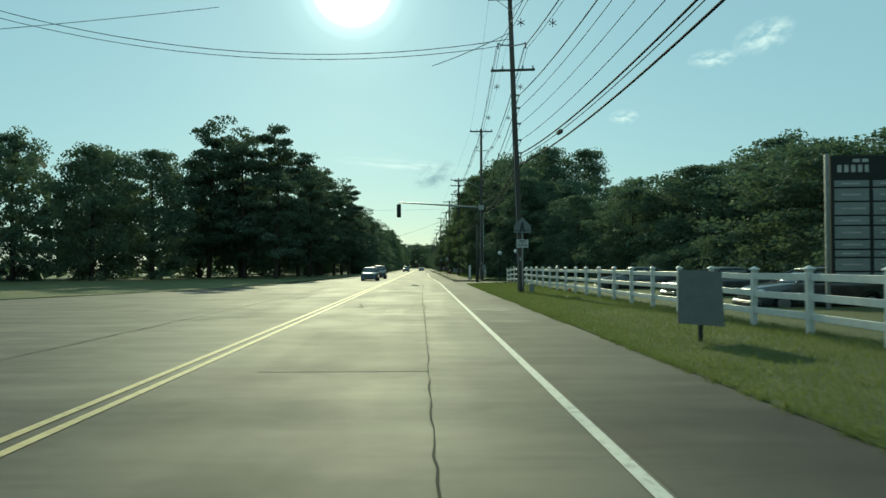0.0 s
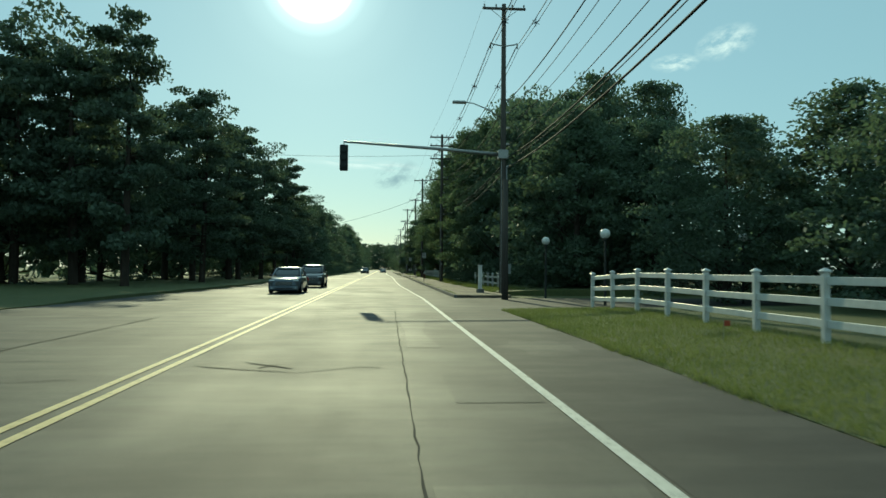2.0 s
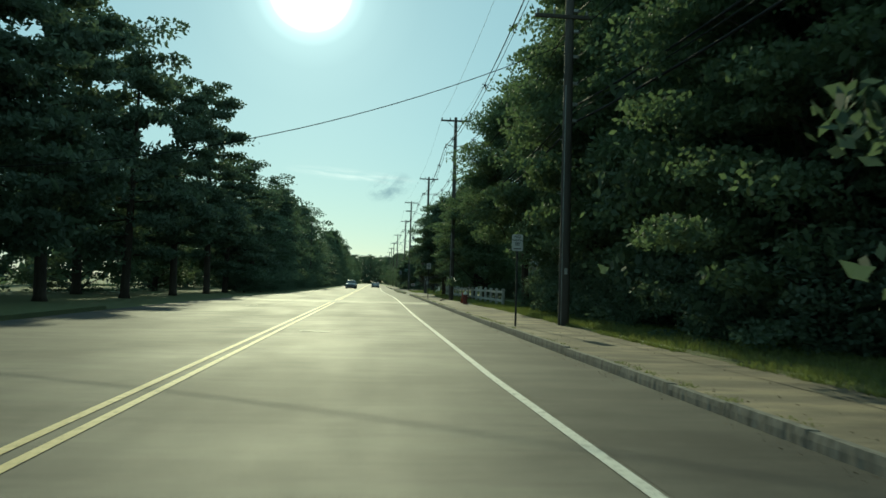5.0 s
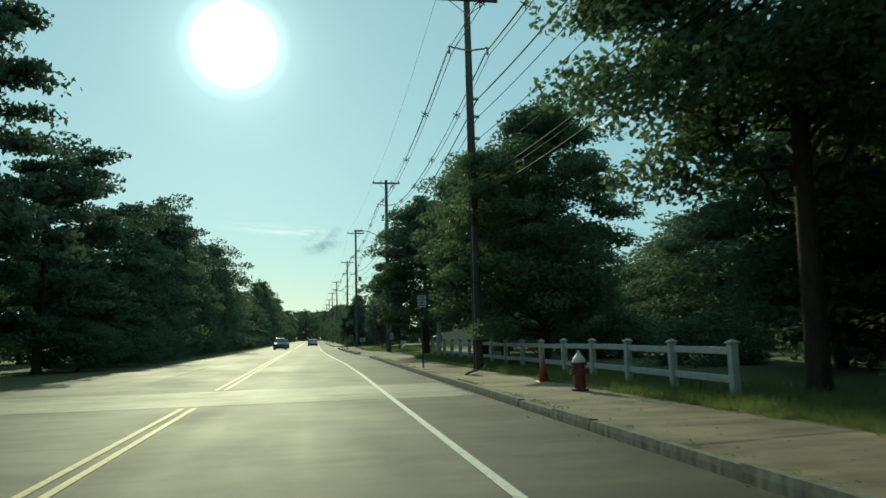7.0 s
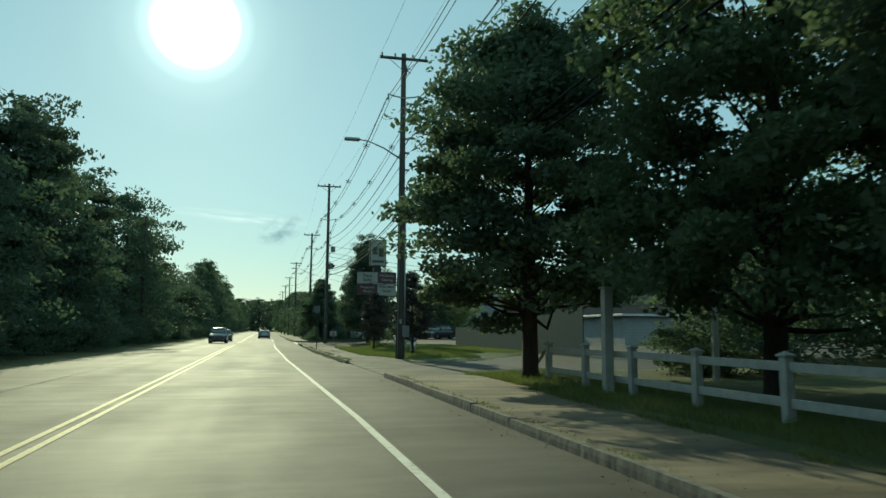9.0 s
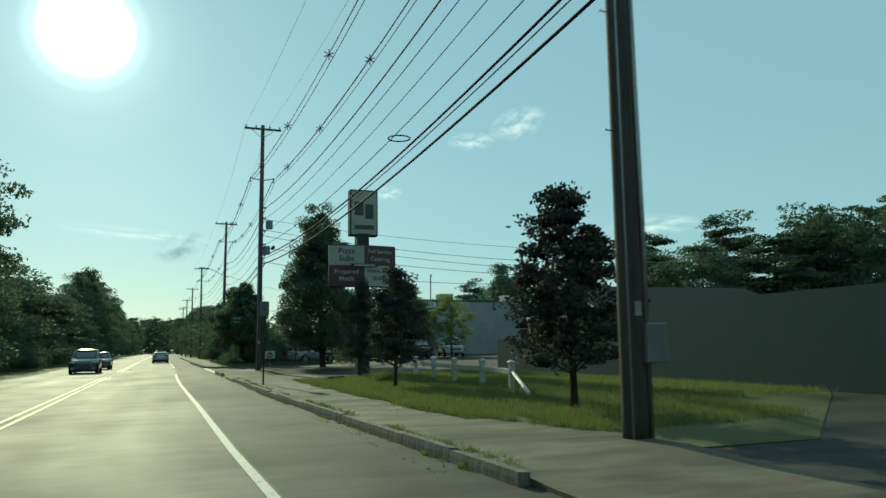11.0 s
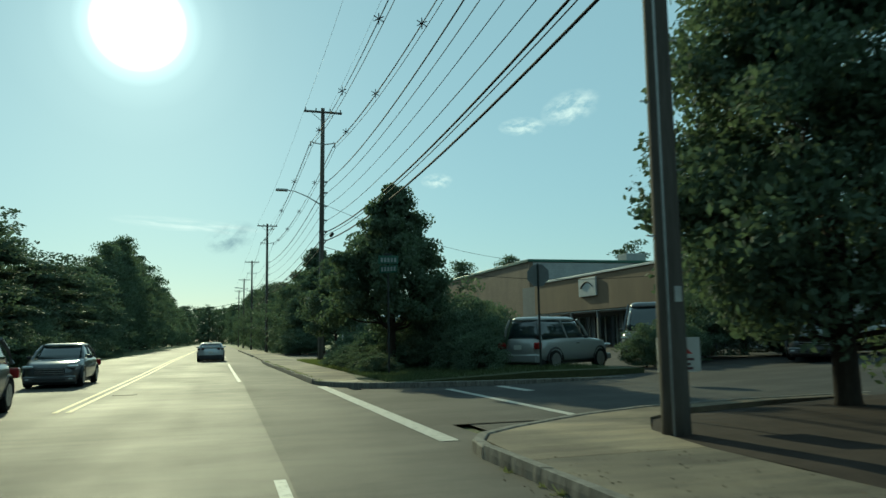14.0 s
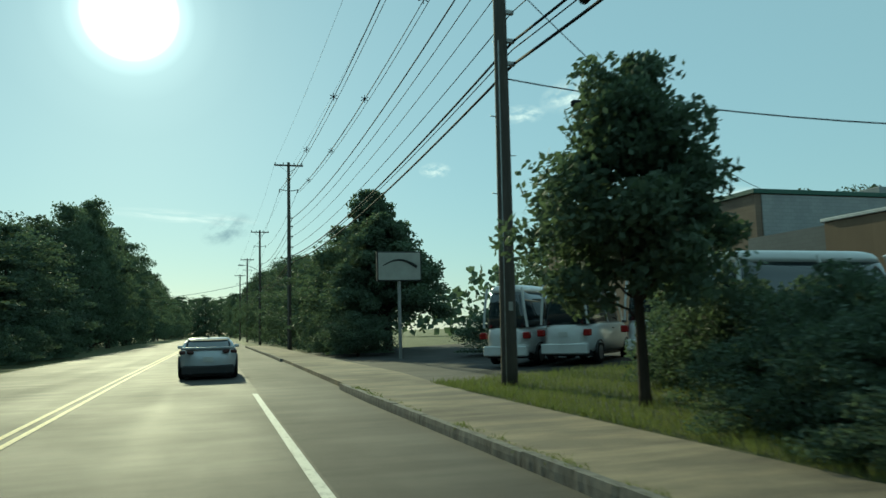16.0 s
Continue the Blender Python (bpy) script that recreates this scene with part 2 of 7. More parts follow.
def tube(points, radii, sides=8, caps=True):
    """(verts, faces) of a tapered tube along the points."""
    vs, fs = [], []
    n = len(points)
    ref = Vector((0.13, 0.31, 0.94)).normalized()
    for i, p in enumerate(points):
        a, b = points[max(0, i - 1)], points[min(n - 1, i + 1)]
        d = (Vector(b) - Vector(a)).normalized()
        u = d.cross(ref if abs(d.dot(ref)) < 0.95 else Vector((1, 0, 0))).normalized()
        w = d.cross(u)
        r = radii[i] if hasattr(radii, "__len__") else radii
        for k in range(sides):
            t = 2 * math.pi * k / sides
            vs.append(tuple(Vector(p) + (u * math.cos(t) + w * math.sin(t)) * r))
    for i in range(n - 1):
        for k in range(sides):
            k2 = (k + 1) % sides
            fs.append((i * sides + k, i * sides + k2, (i + 1) * sides + k2, (i + 1) * sides + k))
    if caps:
        fs.append(tuple(range(sides))[::-1])
        fs.append(tuple((n - 1) * sides + k for k in range(sides)))
    return vs, fs


def merge(*pieces):
    vs, fs = [], []
    for v, f in pieces:
        o = len(vs)
        vs += list(v)
        fs += [tuple(i + o for i in x) for x in f]
    return vs, fs


def cyl(bm, r, z0, z1, sides=16, r2=None, m=None):
    out = bmesh.ops.create_cone(bm, cap_ends=True, segments=sides, radius1=r, radius2=r if r2 is None else r2, depth=z1 - z0)
    bmesh.ops.translate(bm, vec=(0, 0, (z0 + z1) / 2), verts=out["verts"])
    if m is not None:
        bmesh.ops.transform(bm, matrix=m, verts=out["verts"])
    return out["verts"]


def strip(left, right, z, step=4.0):
    """A road-like sheet between two polylines of (x, y), cut along y every few metres."""
    ys = sorted({p[1] for p in left} | {p[1] for p in right})
    y0, y1 = max(left[0][1], right[0][1]), min(left[-1][1], right[-1][1])
    n = max(1, int((y1 - y0) / step))
    grid = sorted({y0 + (y1 - y0) * i / n for i in range(n + 1)} | {y for y in ys if y0 < y < y1})
    lx = np.interp(grid, [p[1] for p in left], [p[0] for p in left])
    rx = np.interp(grid, [p[1] for p in right], [p[0] for p in right])
    zf = z if callable(z) else (lambda x, y: z)
    vs, fs = [], []
    for y, a, b in zip(grid, lx, rx):
        vs += [(a, y, zf(a, y)), (b, y, zf(b, y))]
    for i in range(len(grid) - 1):
        fs.append((2 * i, 2 * i + 1, 2 * i + 3, 2 * i + 2))
    return vs, fs


def kerbed(left, right, z, step=3.0):
    """A sheet as strip() gives it, with sides going down into the ground."""
    vs, fs = strip(left, right, z, step)
    n, o = len(vs) // 2, len(vs)
    vs = vs + [(x, y, -0.1) for x, y, _ in vs]
    for i in range(n - 1):
        a, b, c, d = 2 * i, 2 * i + 2, 2 * i + 1, 2 * i + 3
        fs += [(a, b, b + o, a + o), (d, c, c + o, d + o)]
    fs += [(0, o, o + 1, 1), (2 * n - 1, o + 2 * n - 1, o + 2 * n - 2, 2 * n - 2)]
    return vs, fs


def text_part(name, body, size, material, parent, m, extrude=0.002):
    """Letters in the built-in font, turned into a mesh."""
    cu = bpy.data.curves.new(name, "FONT")
    cu.body, cu.size, cu.extrude = body, size, extrude
    cu.align_x, cu.align_y = "CENTER", "CENTER"
    cu.offset, cu.space_character = size * 0.014, 1.05
    tmp = bpy.data.objects.new("tmp", cu)
    scene.collection.objects.link(tmp)
    dg = bpy.context.evaluated_depsgraph_get()
    me = bpy.data.meshes.new_from_object(tmp.evaluated_get(dg))
    bpy.data.objects.remove(tmp)
    me.materials.clear()
    me.materials.append(material)
    ob = new(name, me)
    ob.parent = parent
    ob.matrix_basis = m
    return ob

# ---------- ground, road, kerbs ----------
LEFT_EDGE = [(-19.5, -80), (-19.4, 33), (-16.6, 41), (-14.4, 50), (-12.3, 60), (-11.5, 75), (-10.4, 95), (-10.8, 120), (-10.6, 145),
             (-9.2, 179), (-8.4, 215), (-7.8, 228), (-8.2, 262), (-9.0, 290), (-9.0, 900)]
RIGHT_LINE = [(1.97, -80), (1.97, 74), (1.45, 100), (1.38, 120), (1.43, 132), (1.52, 150), (1.47, 162), (1.0, 187), (0.94, 196), (0.8, 209), (0.8, 218), (0.88, 225), (1.04, 244), (1.0, 255), (1.0, 900)]
KERB_X = [(3.55, 74), (3.5, 120), (3.6, 173), (3.3, 188), (3.05, 200), (3.2, 226), (3.2, 238), (3.0, 262), (3.3, 290), (3.3, 900)]


def kx(y):
    return float(np.interp(y, [p[1] for p in KERB_X], [p[0] for p in KERB_X]))


def verge_z(x, y):
    """Height of the lawns beside the road, which rise a little away from it."""
    d = max(0.0, x - 4.2) if y < 70 else max(0.0, x - 6.0)
    if y < 70:
        d *= max(0.0, min(1.0, (66.0 - y) / 5.0))
    z = (0.02 if y < 70 else 0.13) + 0.045 * min(d, 4.0) + 0.02 * noise.noise((x * 0.6, y * 0.35, 0))
    # the lawns run out level with the driveway between them
    edge = min(1.0, max(0.0, (173.5 - y) / 2.5 if y < 179 else (y - 184.0) / 4.0))
    low = max(0.0, min(0.6, (x - 9.0) * 0.036)) + 0.008
    return low + (z - low) * edge if y > 165 and y < 200 else z


def lot_z(x):
    """The lots on the right rise gently away from the road."""
    return max(0.0, min(0.6, (x - 9.0) * 0.036))


def lot_sheet(xs, ys, z):
    vs = [(x, y, z + lot_z(x)) for y in ys for x in xs]
    n = len(xs)
    return vs, [(j * n + i, j * n + i + 1, (j + 1) * n + i + 1, (j + 1) * n + i) for j in range(len(ys) - 1) for i in range(n - 1)]


land = part("ground", strip([(-900, -300), (-900, 2500)], [(900, -300), (900, 2500)], -0.06, 400), M_LAND)
tagged(land, "grass and bare earth stretching to the horizon", "ground", kind="structure")
road = part("road", strip(LEFT_EDGE, [(4.3, -80), (4.3, 57), (12, 65), (12, 74.6), (4.0, 75), (3.9, 80), (3.9, 172), (3.9, 224), (3.9, 900)], 0.0, 6), M_ROAD)
tagged(road, "worn grey-tan asphalt road with patches and sealed cracks", "road", kind="structure")
shoulder = part("road_shoulder", strip([(x + 0.1, y) for x, y in RIGHT_LINE], [(4.3, -80), (4.3, 66), (4.3, 75), (3.9, 76), (3.9, 900)], 0.004, 6), M_SHOULDER)
tagged(shoulder, "darker asphalt shoulder beside the white edge line", "road", kind="structure")


def line_mesh(line, half, z, y0, y1, off=0.0):
    pts = [p for p in line if y0 < p[1] < y1]
    ends = [(float(np.interp(y, [p[1] for p in line], [p[0] for p in line])), y) for y in (y0, y1)]
    pts = [ends[0]] + pts + [ends[1]]
    return strip([(x - half + off, y) for x, y in pts], [(x + half + off, y) for x, y in pts], z, 5)


CENTRE = [(-3.05, -80), (-3.0, 120), (-2.93, 215), (-2.8, 226), (-2.8, 252), (-2.95, 275), (-2.95, 900)]
for y0, y1 in ((-80, 137.2), (143, 223.5), (234, 900)):
    for off in (-0.13, 0.13):
        ob = part("centre_line", line_mesh(CENTRE, 0.055, 0.008, y0, y1, off), M_YELLOW)
        tagged(ob, "worn double yellow centre line on the asphalt", "road marking", "centre lines", "structure")
for y0, y1 in ((-80, 224.6), (243.8, 266), (286, 900)):
    ob = part("edge_line", line_mesh(RIGHT_LINE, 0.06, 0.009, y0, y1), M_WHITE_LINE)
    tagged(ob, "worn white edge line painted on the asphalt", "road marking", "edge lines", "structure")
# crosswalk and stop lines of the side street
for x0, y0, x1, y1, w in ((3.3, 239.6, 3.18, 226.6, 0.14), (6.3, 236.4, 6.0, 228.8, 0.1), (7.95, 236.8, 7.8, 234.6, 0.14)):
    ob = part("crosswalk_line", strip([(x0 - w, min(y0, y1)), (x0 - w, max(y0, y1))], [(x0 + w, min(y0, y1)), (x0 + w, max(y0, y1))], 0.012, 3), M_SHADED_LINE)
    tagged(ob, "worn white crosswalk line across the side street", "road marking", "crosswalk lines", "structure")
side = part("side_street", lot_sheet((3.4, 8, 10, 13, 17, 22, 30, 60), (228.4, 231, 234, 237.4), 0.006), M_LOT)
tagged(side, "dark asphalt side street meeting the road", "road", kind="structure")
side2 = part("side_street", strip([(4.2, 65.5), (4.2, 74.8)], [(60, 65.5), (60, 74.8)], 0.006, 4), M_SHOULDER)
tagged(side2, "asphalt side street meeting the road", "road", kind="structure")


def blob(cx, cy, rx, ry, z, seed, n=26, rough=0.25):
    """An uneven flat patch on the road."""
    vs = [(cx + rx * math.cos(t) * (1 + rough * noise.noise((math.cos(t) * 1.7, math.sin(t) * 1.7, seed))),
           cy + ry * math.sin(t) * (1 + rough * noise.noise((math.cos(t) * 1.7 + 5, math.sin(t) * 1.7, seed))), z) for t in [2 * math.pi * k / n for k in range(n)]]
    return vs, [tuple(range(n))]


M_BAND = asphalt_mat("pale_resurfaced_asphalt", 0.16, (1.0, 0.95, 0.82), 0.7)
band = part("road_patch", strip([(-9.5, 137.6), (-9.5, 142.6)], [(3.4, 137.6), (3.4, 142.6)], 0.005, 2), M_BAND)
tagged(band, "pale resurfaced strip across the asphalt road", "road patch", kind="structure")
M_TRENCH = asphalt_mat("paler_trench_asphalt", 0.098, (1.0, 0.96, 0.84), 0.72)
for x0, x1, y0, y1 in ((0.52, 1.3, 22.0, 33.5), (0.55, 1.15, 52.0, 58.5), (-0.85, -0.1, 23.4, 26.6), (0.45, 1.75, 40.2, 43.5), (2.7, 3.3, 25.2, 25.6)):
    tagged(part("road_patch", strip([(x0, y0), (x0 + 0.05, (y0 + y1) / 2), (x0, y1)], [(x1, y0), (x1 - 0.15, (y0 + y1) / 2), (x1 + 0.1, y1)], 0.0068, 1.0), M_TRENCH), "paler strip of asphalt over an old trench", "road patch", "road patches", "structure")
for k, (cx, cy, rx, ry) in enumerate(((2.9, 26.3, 0.75, 0.9), (3.5, 24.2, 0.5, 0.8), (2.75, 20.6, 0.55, 0.5), (-2.1, 29.0, 0.5, 1.6), (-6.0, 24.0, 1.4, 2.2), (-7.2, 44.0, 1.8, 3.0), (3.0, 52.0, 0.7, 1.3), (-0.9, 66.0, 0.9, 1.2))):
    tagged(part("road_patch", blob(cx, cy, rx, ry, 0.0055, k, 34, 0.55), M_PATCH), "dark ragged stain and worn patch on the asphalt", "road patch", "road patches", "structure")
for x0, x1, y0, y1 in ((0.9, 1.85, 46.5, 48.6), (-8.2, -5.4, 34, 41), (-9.6, -6.2, 52, 60), (-1.9, 0.5, 11.0, 17.5)):
    tagged(part("road_patch", strip([(x0, y0), (x0, y1)], [(x1, y0), (x1 + 0.1, y1)], 0.005, 1.5), M_PATCH), "darker rectangular repair in the asphalt", "road patch", "road patches", "structure")


def crack(pts, w, seed):
    rng = random.Random(seed)
    vs, fs = [], []
    fine = []
    for (x0, y0), (x1, y1) in zip(pts, pts[1:]):
        n = max(2, int(math.hypot(x1 - x0, y1 - y0) / 0.35))
        fine += [(x0 + (x1 - x0) * k / n, y0 + (y1 - y0) * k / n) for k in range(n)]
    for i, (x, y) in enumerate(fine):
        a = fine[min(i + 1, len(fine) - 1)]
        b = fine[max(i - 1, 0)]
        d = Vector((a[0] - b[0], a[1] - b[1], 0)).normalized()
        o = Vector((-d.y, d.x, 0)) * w * rng.uniform(0.4, 1.3)
        j = Vector((rng.uniform(-1, 1), rng.uniform(-1, 1), 0)) * min(0.03, w * 1.6)
        p = Vector((x, y, 0.0085)) + j
        vs += [tuple(p - o), tuple(p + o)]
    for i in range(len(fine) - 1):
        fs.append((2 * i, 2 * i + 1, 2 * i + 3, 2 * i + 2))
    return vs, fs


LONG_SEAMS = [
    ([(0.55, -5), (0.5, 20), (0.45, 26), (0.52, 27.5), (0.42, 29), (0.4, 46), (0.5, 64)], 0.01),
    ([(-1.75, 27.2), (-1.85, 28.6), (-1.95, 29.3), (-2.15, 31.2)], 0.02),
    ([(-6.3, 0), (-6.2, 60)], 0.018),
    ([(-6.0, 150), (-6.1, 230)], 0.014),
]
LANE_CRACKS = [
    ([(0.15, 20.6), (0.5, 20.75), (0.9, 20.65)], 0.018),
    ([(1.6, 21.7), (1.75, 21.2), (1.87, 20.6)], 0.018),
    ([(3.7, 20.7), (4.1, 20.5), (4.45, 20.75)], 0.03),
    ([(-1.7, 21.0), (-1.4, 20.9)], 0.03),
    ([(-1.95, 50.0), (-1.4, 49.5), (-0.9, 49.0)], 0.025),
    ([(1.9, 59.2), (2.8, 58.8), (3.9, 58.8)], 0.02),
    ([(-1.95, 27.6), (-1.8, 28.5), (-2.1, 29.6)], 0.012),
    ([(-1.9, 36.5), (-2.05, 37.6), (-1.95, 38.4)], 0.014),
    ([(1.0, 59.5), (2.6, 60.2), (4.2, 60)], 0.014),
    ([(2.1, 22), (3.0, 22.4), (4.1, 22)], 0.015),
    ([(-2.6, 49.6), (-1.9, 49.2), (-1.0, 48.8), (-0.2, 49.4), (0.4, 49.2)], 0.022),
    ([(-1.6, 49.3), (-1.3, 50.2)], 0.018),
]
FAR_LANE_CRACKS = [
    ([(-6.0, 49.8), (-5.1, 50.2), (-4.3, 50.1)], 0.014),
    ([(-10.1, 51.3), (-8.5, 51.2)], 0.014),
    ([(-7.9, 22.5), (-6.6, 22.8), (-5.0, 22.4)], 0.012),
    ([(-8.8, 41.0), (-7.0, 41.5)], 0.01),
    ([(-5.6, 30.0), (-4.2, 30.4)], 0.02),
    ([(-9, 33), (-5, 34), (-3.3, 33.5)], 0.015),
    ([(-8, 47), (-4, 48.2), (-3.4, 48.4)], 0.014),
    ([(-7.4, 55.0), (-6.0, 55.6), (-5.2, 55.2)], 0.02),
    ([(-8.6, 60.6), (-7.0, 60.9)], 0.02),
    ([(-9.5, 70), (-3.4, 71)], 0.014),
]
for i, (pts, w) in enumerate(LONG_SEAMS + LANE_CRACKS + FAR_LANE_CRACKS):
    tagged(part("crack_seal", crack(pts, w, i), M_TAR), "dark sealed crack in the asphalt", "road crack", "sealed cracks", "structure")
for i, (pts, w) in enumerate((([(4.0, 197), (5.4, 197.6)], 0.012), ([(3.75, 204.0), (3.95, 202.8), (5.4, 202.85)], 0.022), ([(3.95, 202.8), (3.8, 201.4), (4.2, 198.6)], 0.02), ([(3.5, 207), (4.6, 209), (5.4, 209.4)], 0.012), ([(3.6, 193), (5.4, 193.4)], 0.01),
                              ([(3.8, 117), (6.9, 118)], 0.012), ([(3.7, 128), (6.6, 128.4)], 0.012), ([(3.8, 163), (6.5, 163.5)], 0.012), ([(5.2, 80), (5.3, 120)], 0.01))):
    ob = part("pavement_crack", crack(pts, w, 40 + i), M_TAR)
    ob.location.z = 0.132
    tagged(ob, "dark crack across the sidewalk", "crack", "sidewalk cracks", "structure")
bm = bmesh.new()
cyl(bm, 0.33, 0.0, 0.012, 24, None, Matrix.Translation((-2.15, 239.2, 0)))
tagged(part("manhole_cover", bm, simple("cast_iron", (0.09, 0.085, 0.08), 0.75, 0.2, var=0.3, scale=30)), "round iron manhole cover flush in the asphalt", "manhole cover")
for x, y in ((-1.9, 109.2), (-6.5, 128.0)):
    ob = part("road_mark", strip([(x - 0.42, y), (x - 0.42, y + 0.16)], [(x + 0.42, y), (x + 0.42, y + 0.16)], 0.011, 1), M_WHITE_LINE)
    tagged(ob, "short white paint mark on the asphalt", "road marking", "short paint marks", "structure")

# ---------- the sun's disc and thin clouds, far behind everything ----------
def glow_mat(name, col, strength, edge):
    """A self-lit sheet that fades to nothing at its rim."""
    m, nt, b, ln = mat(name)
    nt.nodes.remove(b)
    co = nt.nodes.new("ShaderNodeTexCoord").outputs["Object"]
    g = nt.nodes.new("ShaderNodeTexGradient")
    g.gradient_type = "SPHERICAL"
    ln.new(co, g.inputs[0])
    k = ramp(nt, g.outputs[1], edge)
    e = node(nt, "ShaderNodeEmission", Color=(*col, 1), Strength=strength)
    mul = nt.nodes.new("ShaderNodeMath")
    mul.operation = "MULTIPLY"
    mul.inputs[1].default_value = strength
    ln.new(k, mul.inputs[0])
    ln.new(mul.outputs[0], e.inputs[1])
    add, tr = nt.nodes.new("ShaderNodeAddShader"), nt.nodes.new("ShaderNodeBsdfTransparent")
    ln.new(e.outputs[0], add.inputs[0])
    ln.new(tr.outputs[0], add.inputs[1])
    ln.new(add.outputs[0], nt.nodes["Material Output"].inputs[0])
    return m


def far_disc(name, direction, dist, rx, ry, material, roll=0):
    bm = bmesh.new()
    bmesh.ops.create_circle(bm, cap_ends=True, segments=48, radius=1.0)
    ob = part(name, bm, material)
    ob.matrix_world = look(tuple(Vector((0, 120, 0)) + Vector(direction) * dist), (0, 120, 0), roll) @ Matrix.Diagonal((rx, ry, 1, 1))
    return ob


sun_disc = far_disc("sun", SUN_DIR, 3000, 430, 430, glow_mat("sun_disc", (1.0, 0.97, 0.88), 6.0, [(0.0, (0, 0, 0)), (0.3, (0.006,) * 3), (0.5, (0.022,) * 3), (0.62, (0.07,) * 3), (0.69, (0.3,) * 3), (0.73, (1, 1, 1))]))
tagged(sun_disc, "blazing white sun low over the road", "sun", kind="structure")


def toward(yaw, elev):
    return (-math.sin(radians(yaw)) * math.cos(radians(elev)), math.cos(radians(yaw)) * math.cos(radians(elev)), math.sin(radians(elev)))


def cloud_mat(name, col, amount, scale):
    m, nt, b, ln = mat(name)
    nt.nodes.remove(b)
    tc = nt.nodes.new("ShaderNodeTexCoord").outputs["Object"]
    g = nt.nodes.new("ShaderNodeTexGradient")
    g.gradient_type = "SPHERICAL"
    ln.new(tc, g.inputs[0])
    n = noise_tex(nt, tc, scale, 6, 0.6)
    mul = nt.nodes.new("ShaderNodeMath")
    mul.operation = "MULTIPLY"
    ln.new(ramp(nt, n, [(0.42, (0, 0, 0)), (0.66, (1, 1, 1))]), mul.inputs[0])
    ln.new(ramp(nt, g.outputs[1], [(0.0, (0, 0, 0)), (0.6, (amount,) * 3)]), mul.inputs[1])
    e = node(nt, "ShaderNodeEmission", Color=(*col, 1), Strength=1.0)
    mx, tr = nt.nodes.new("ShaderNodeMixShader"), nt.nodes.new("ShaderNodeBsdfTransparent")
    ln.new(mul.outputs[0], mx.inputs[0])
    ln.new(tr.outputs[0], mx.inputs[1])
    ln.new(e.outputs[0], mx.inputs[2])
    ln.new(mx.outputs[0], nt.nodes["Material Output"].inputs[0])
    return m


M_CLOUD_G = cloud_mat("grey_cloud", (0.36, 0.43, 0.45), 1.0, 1.1)
M_CLOUD_W = cloud_mat("pale_cloud", (0.95, 0.93, 0.85), 0.85, 1.5)
for yaw, elev, rx, ry, material, roll, label in ((-0.9, 7.4, 95, 55, M_CLOUD_G, -20, "small grey cloud low over the road"), (1.8, 8.2, 260, 26, M_CLOUD_W, 4, "thin pale streak of cloud"),
                                                 (-26.2, 16.6, 110, 60, M_CLOUD_W, -15, "small sunlit puff of cloud"), (-22.6, 15.4, 90, 35, M_CLOUD_W, 0, "small sunlit puff of cloud"),
                                                 (-36, 8.6, 170, 40, M_CLOUD_W, 0, "low pale bank of cloud"), (-30, 3.4, 160, 25, M_CLOUD_W, 0, "low pale bank of cloud"), (-16, 11.6, 60, 30, M_CLOUD_W, 0, "small sunlit puff of cloud")):
    c = far_disc("cloud", toward(yaw, elev), 2700, rx, ry, material, roll)
    tagged(c, label, "cloud", kind="structure")

# ---------- kerbs, sidewalk, lawns ----------
def kerb_run(y0, y1, seg=1.9, h=0.165):
    """One run of rough granite kerb stones, each a piece of its own."""
    top = thing("kerb", "rough grey granite kerb along the road", "kerb", kind="structure")
    rng = random.Random(int(y0))
    y = y0
    while y < y1 - 0.2:
        e = min(y + seg * rng.uniform(0.8, 1.2), y1)
        a, b = kx(y), kx(e)
        hh = h + rng.uniform(-0.02, 0.015)
        L, n = e - y - 0.016, 20
        vs, fs = [], []
        for k in range(n + 1):
            yy = 0.008 + L * k / n
            bend = (b - a) * yy / (e - y)
            rough = [rng.uniform(-0.003, 0.003) for q in range(3)]
            vs += [(bend - 0.075 + rough[0], yy, -0.1), (bend - 0.07 + rough[0] * 1.2, yy, hh * 0.55), (bend - 0.06 + rough[1] * 0.8, yy, hh + rough[2] * 0.4), (bend + 0.075, yy, hh - 0.01 + rough[1] * 0.3), (bend + 0.075, yy, -0.1)]
            if k:
                o = 5 * (k - 1)
                fs += [(o + q, o + q + 1, o + q + 6, o + q + 5) for q in range(4)]
        fs += [(4, 3, 2, 1, 0), tuple(5 * n + q for q in range(5))]
        bm = (vs, fs)
        ob = part("kerb_stone", bm, M_GRANITE, top)
        ob.location = (a + 0.075, y, 0)
        y = e
    return top


for y0, y1 in ((75.0, 172.8), (182.5, 211.5), (219.5, 225.0), (241.0, 266.0), (286.0, 330.0)):
    kerb_run(y0, y1)


def corner_kerb(pts):
    top = thing("kerb", "curved granite kerb round the street corner", "kerb", kind="structure")
    for (x0, y0), (x1, y1) in zip(pts, pts[1:]):
        d = Vector((x1 - x0, y1 - y0, 0))
        ob = part("kerb_stone", boxed(-0.075, 0.075, 0, d.length + 0.03, -0.1, 0.15, 0.015), M_GRANITE, top)
        ob.matrix_basis = Matrix.Translation((x0, y0, 0)) @ Matrix.Rotation(math.atan2(-d.x, d.y), 4, "Z")
    return top


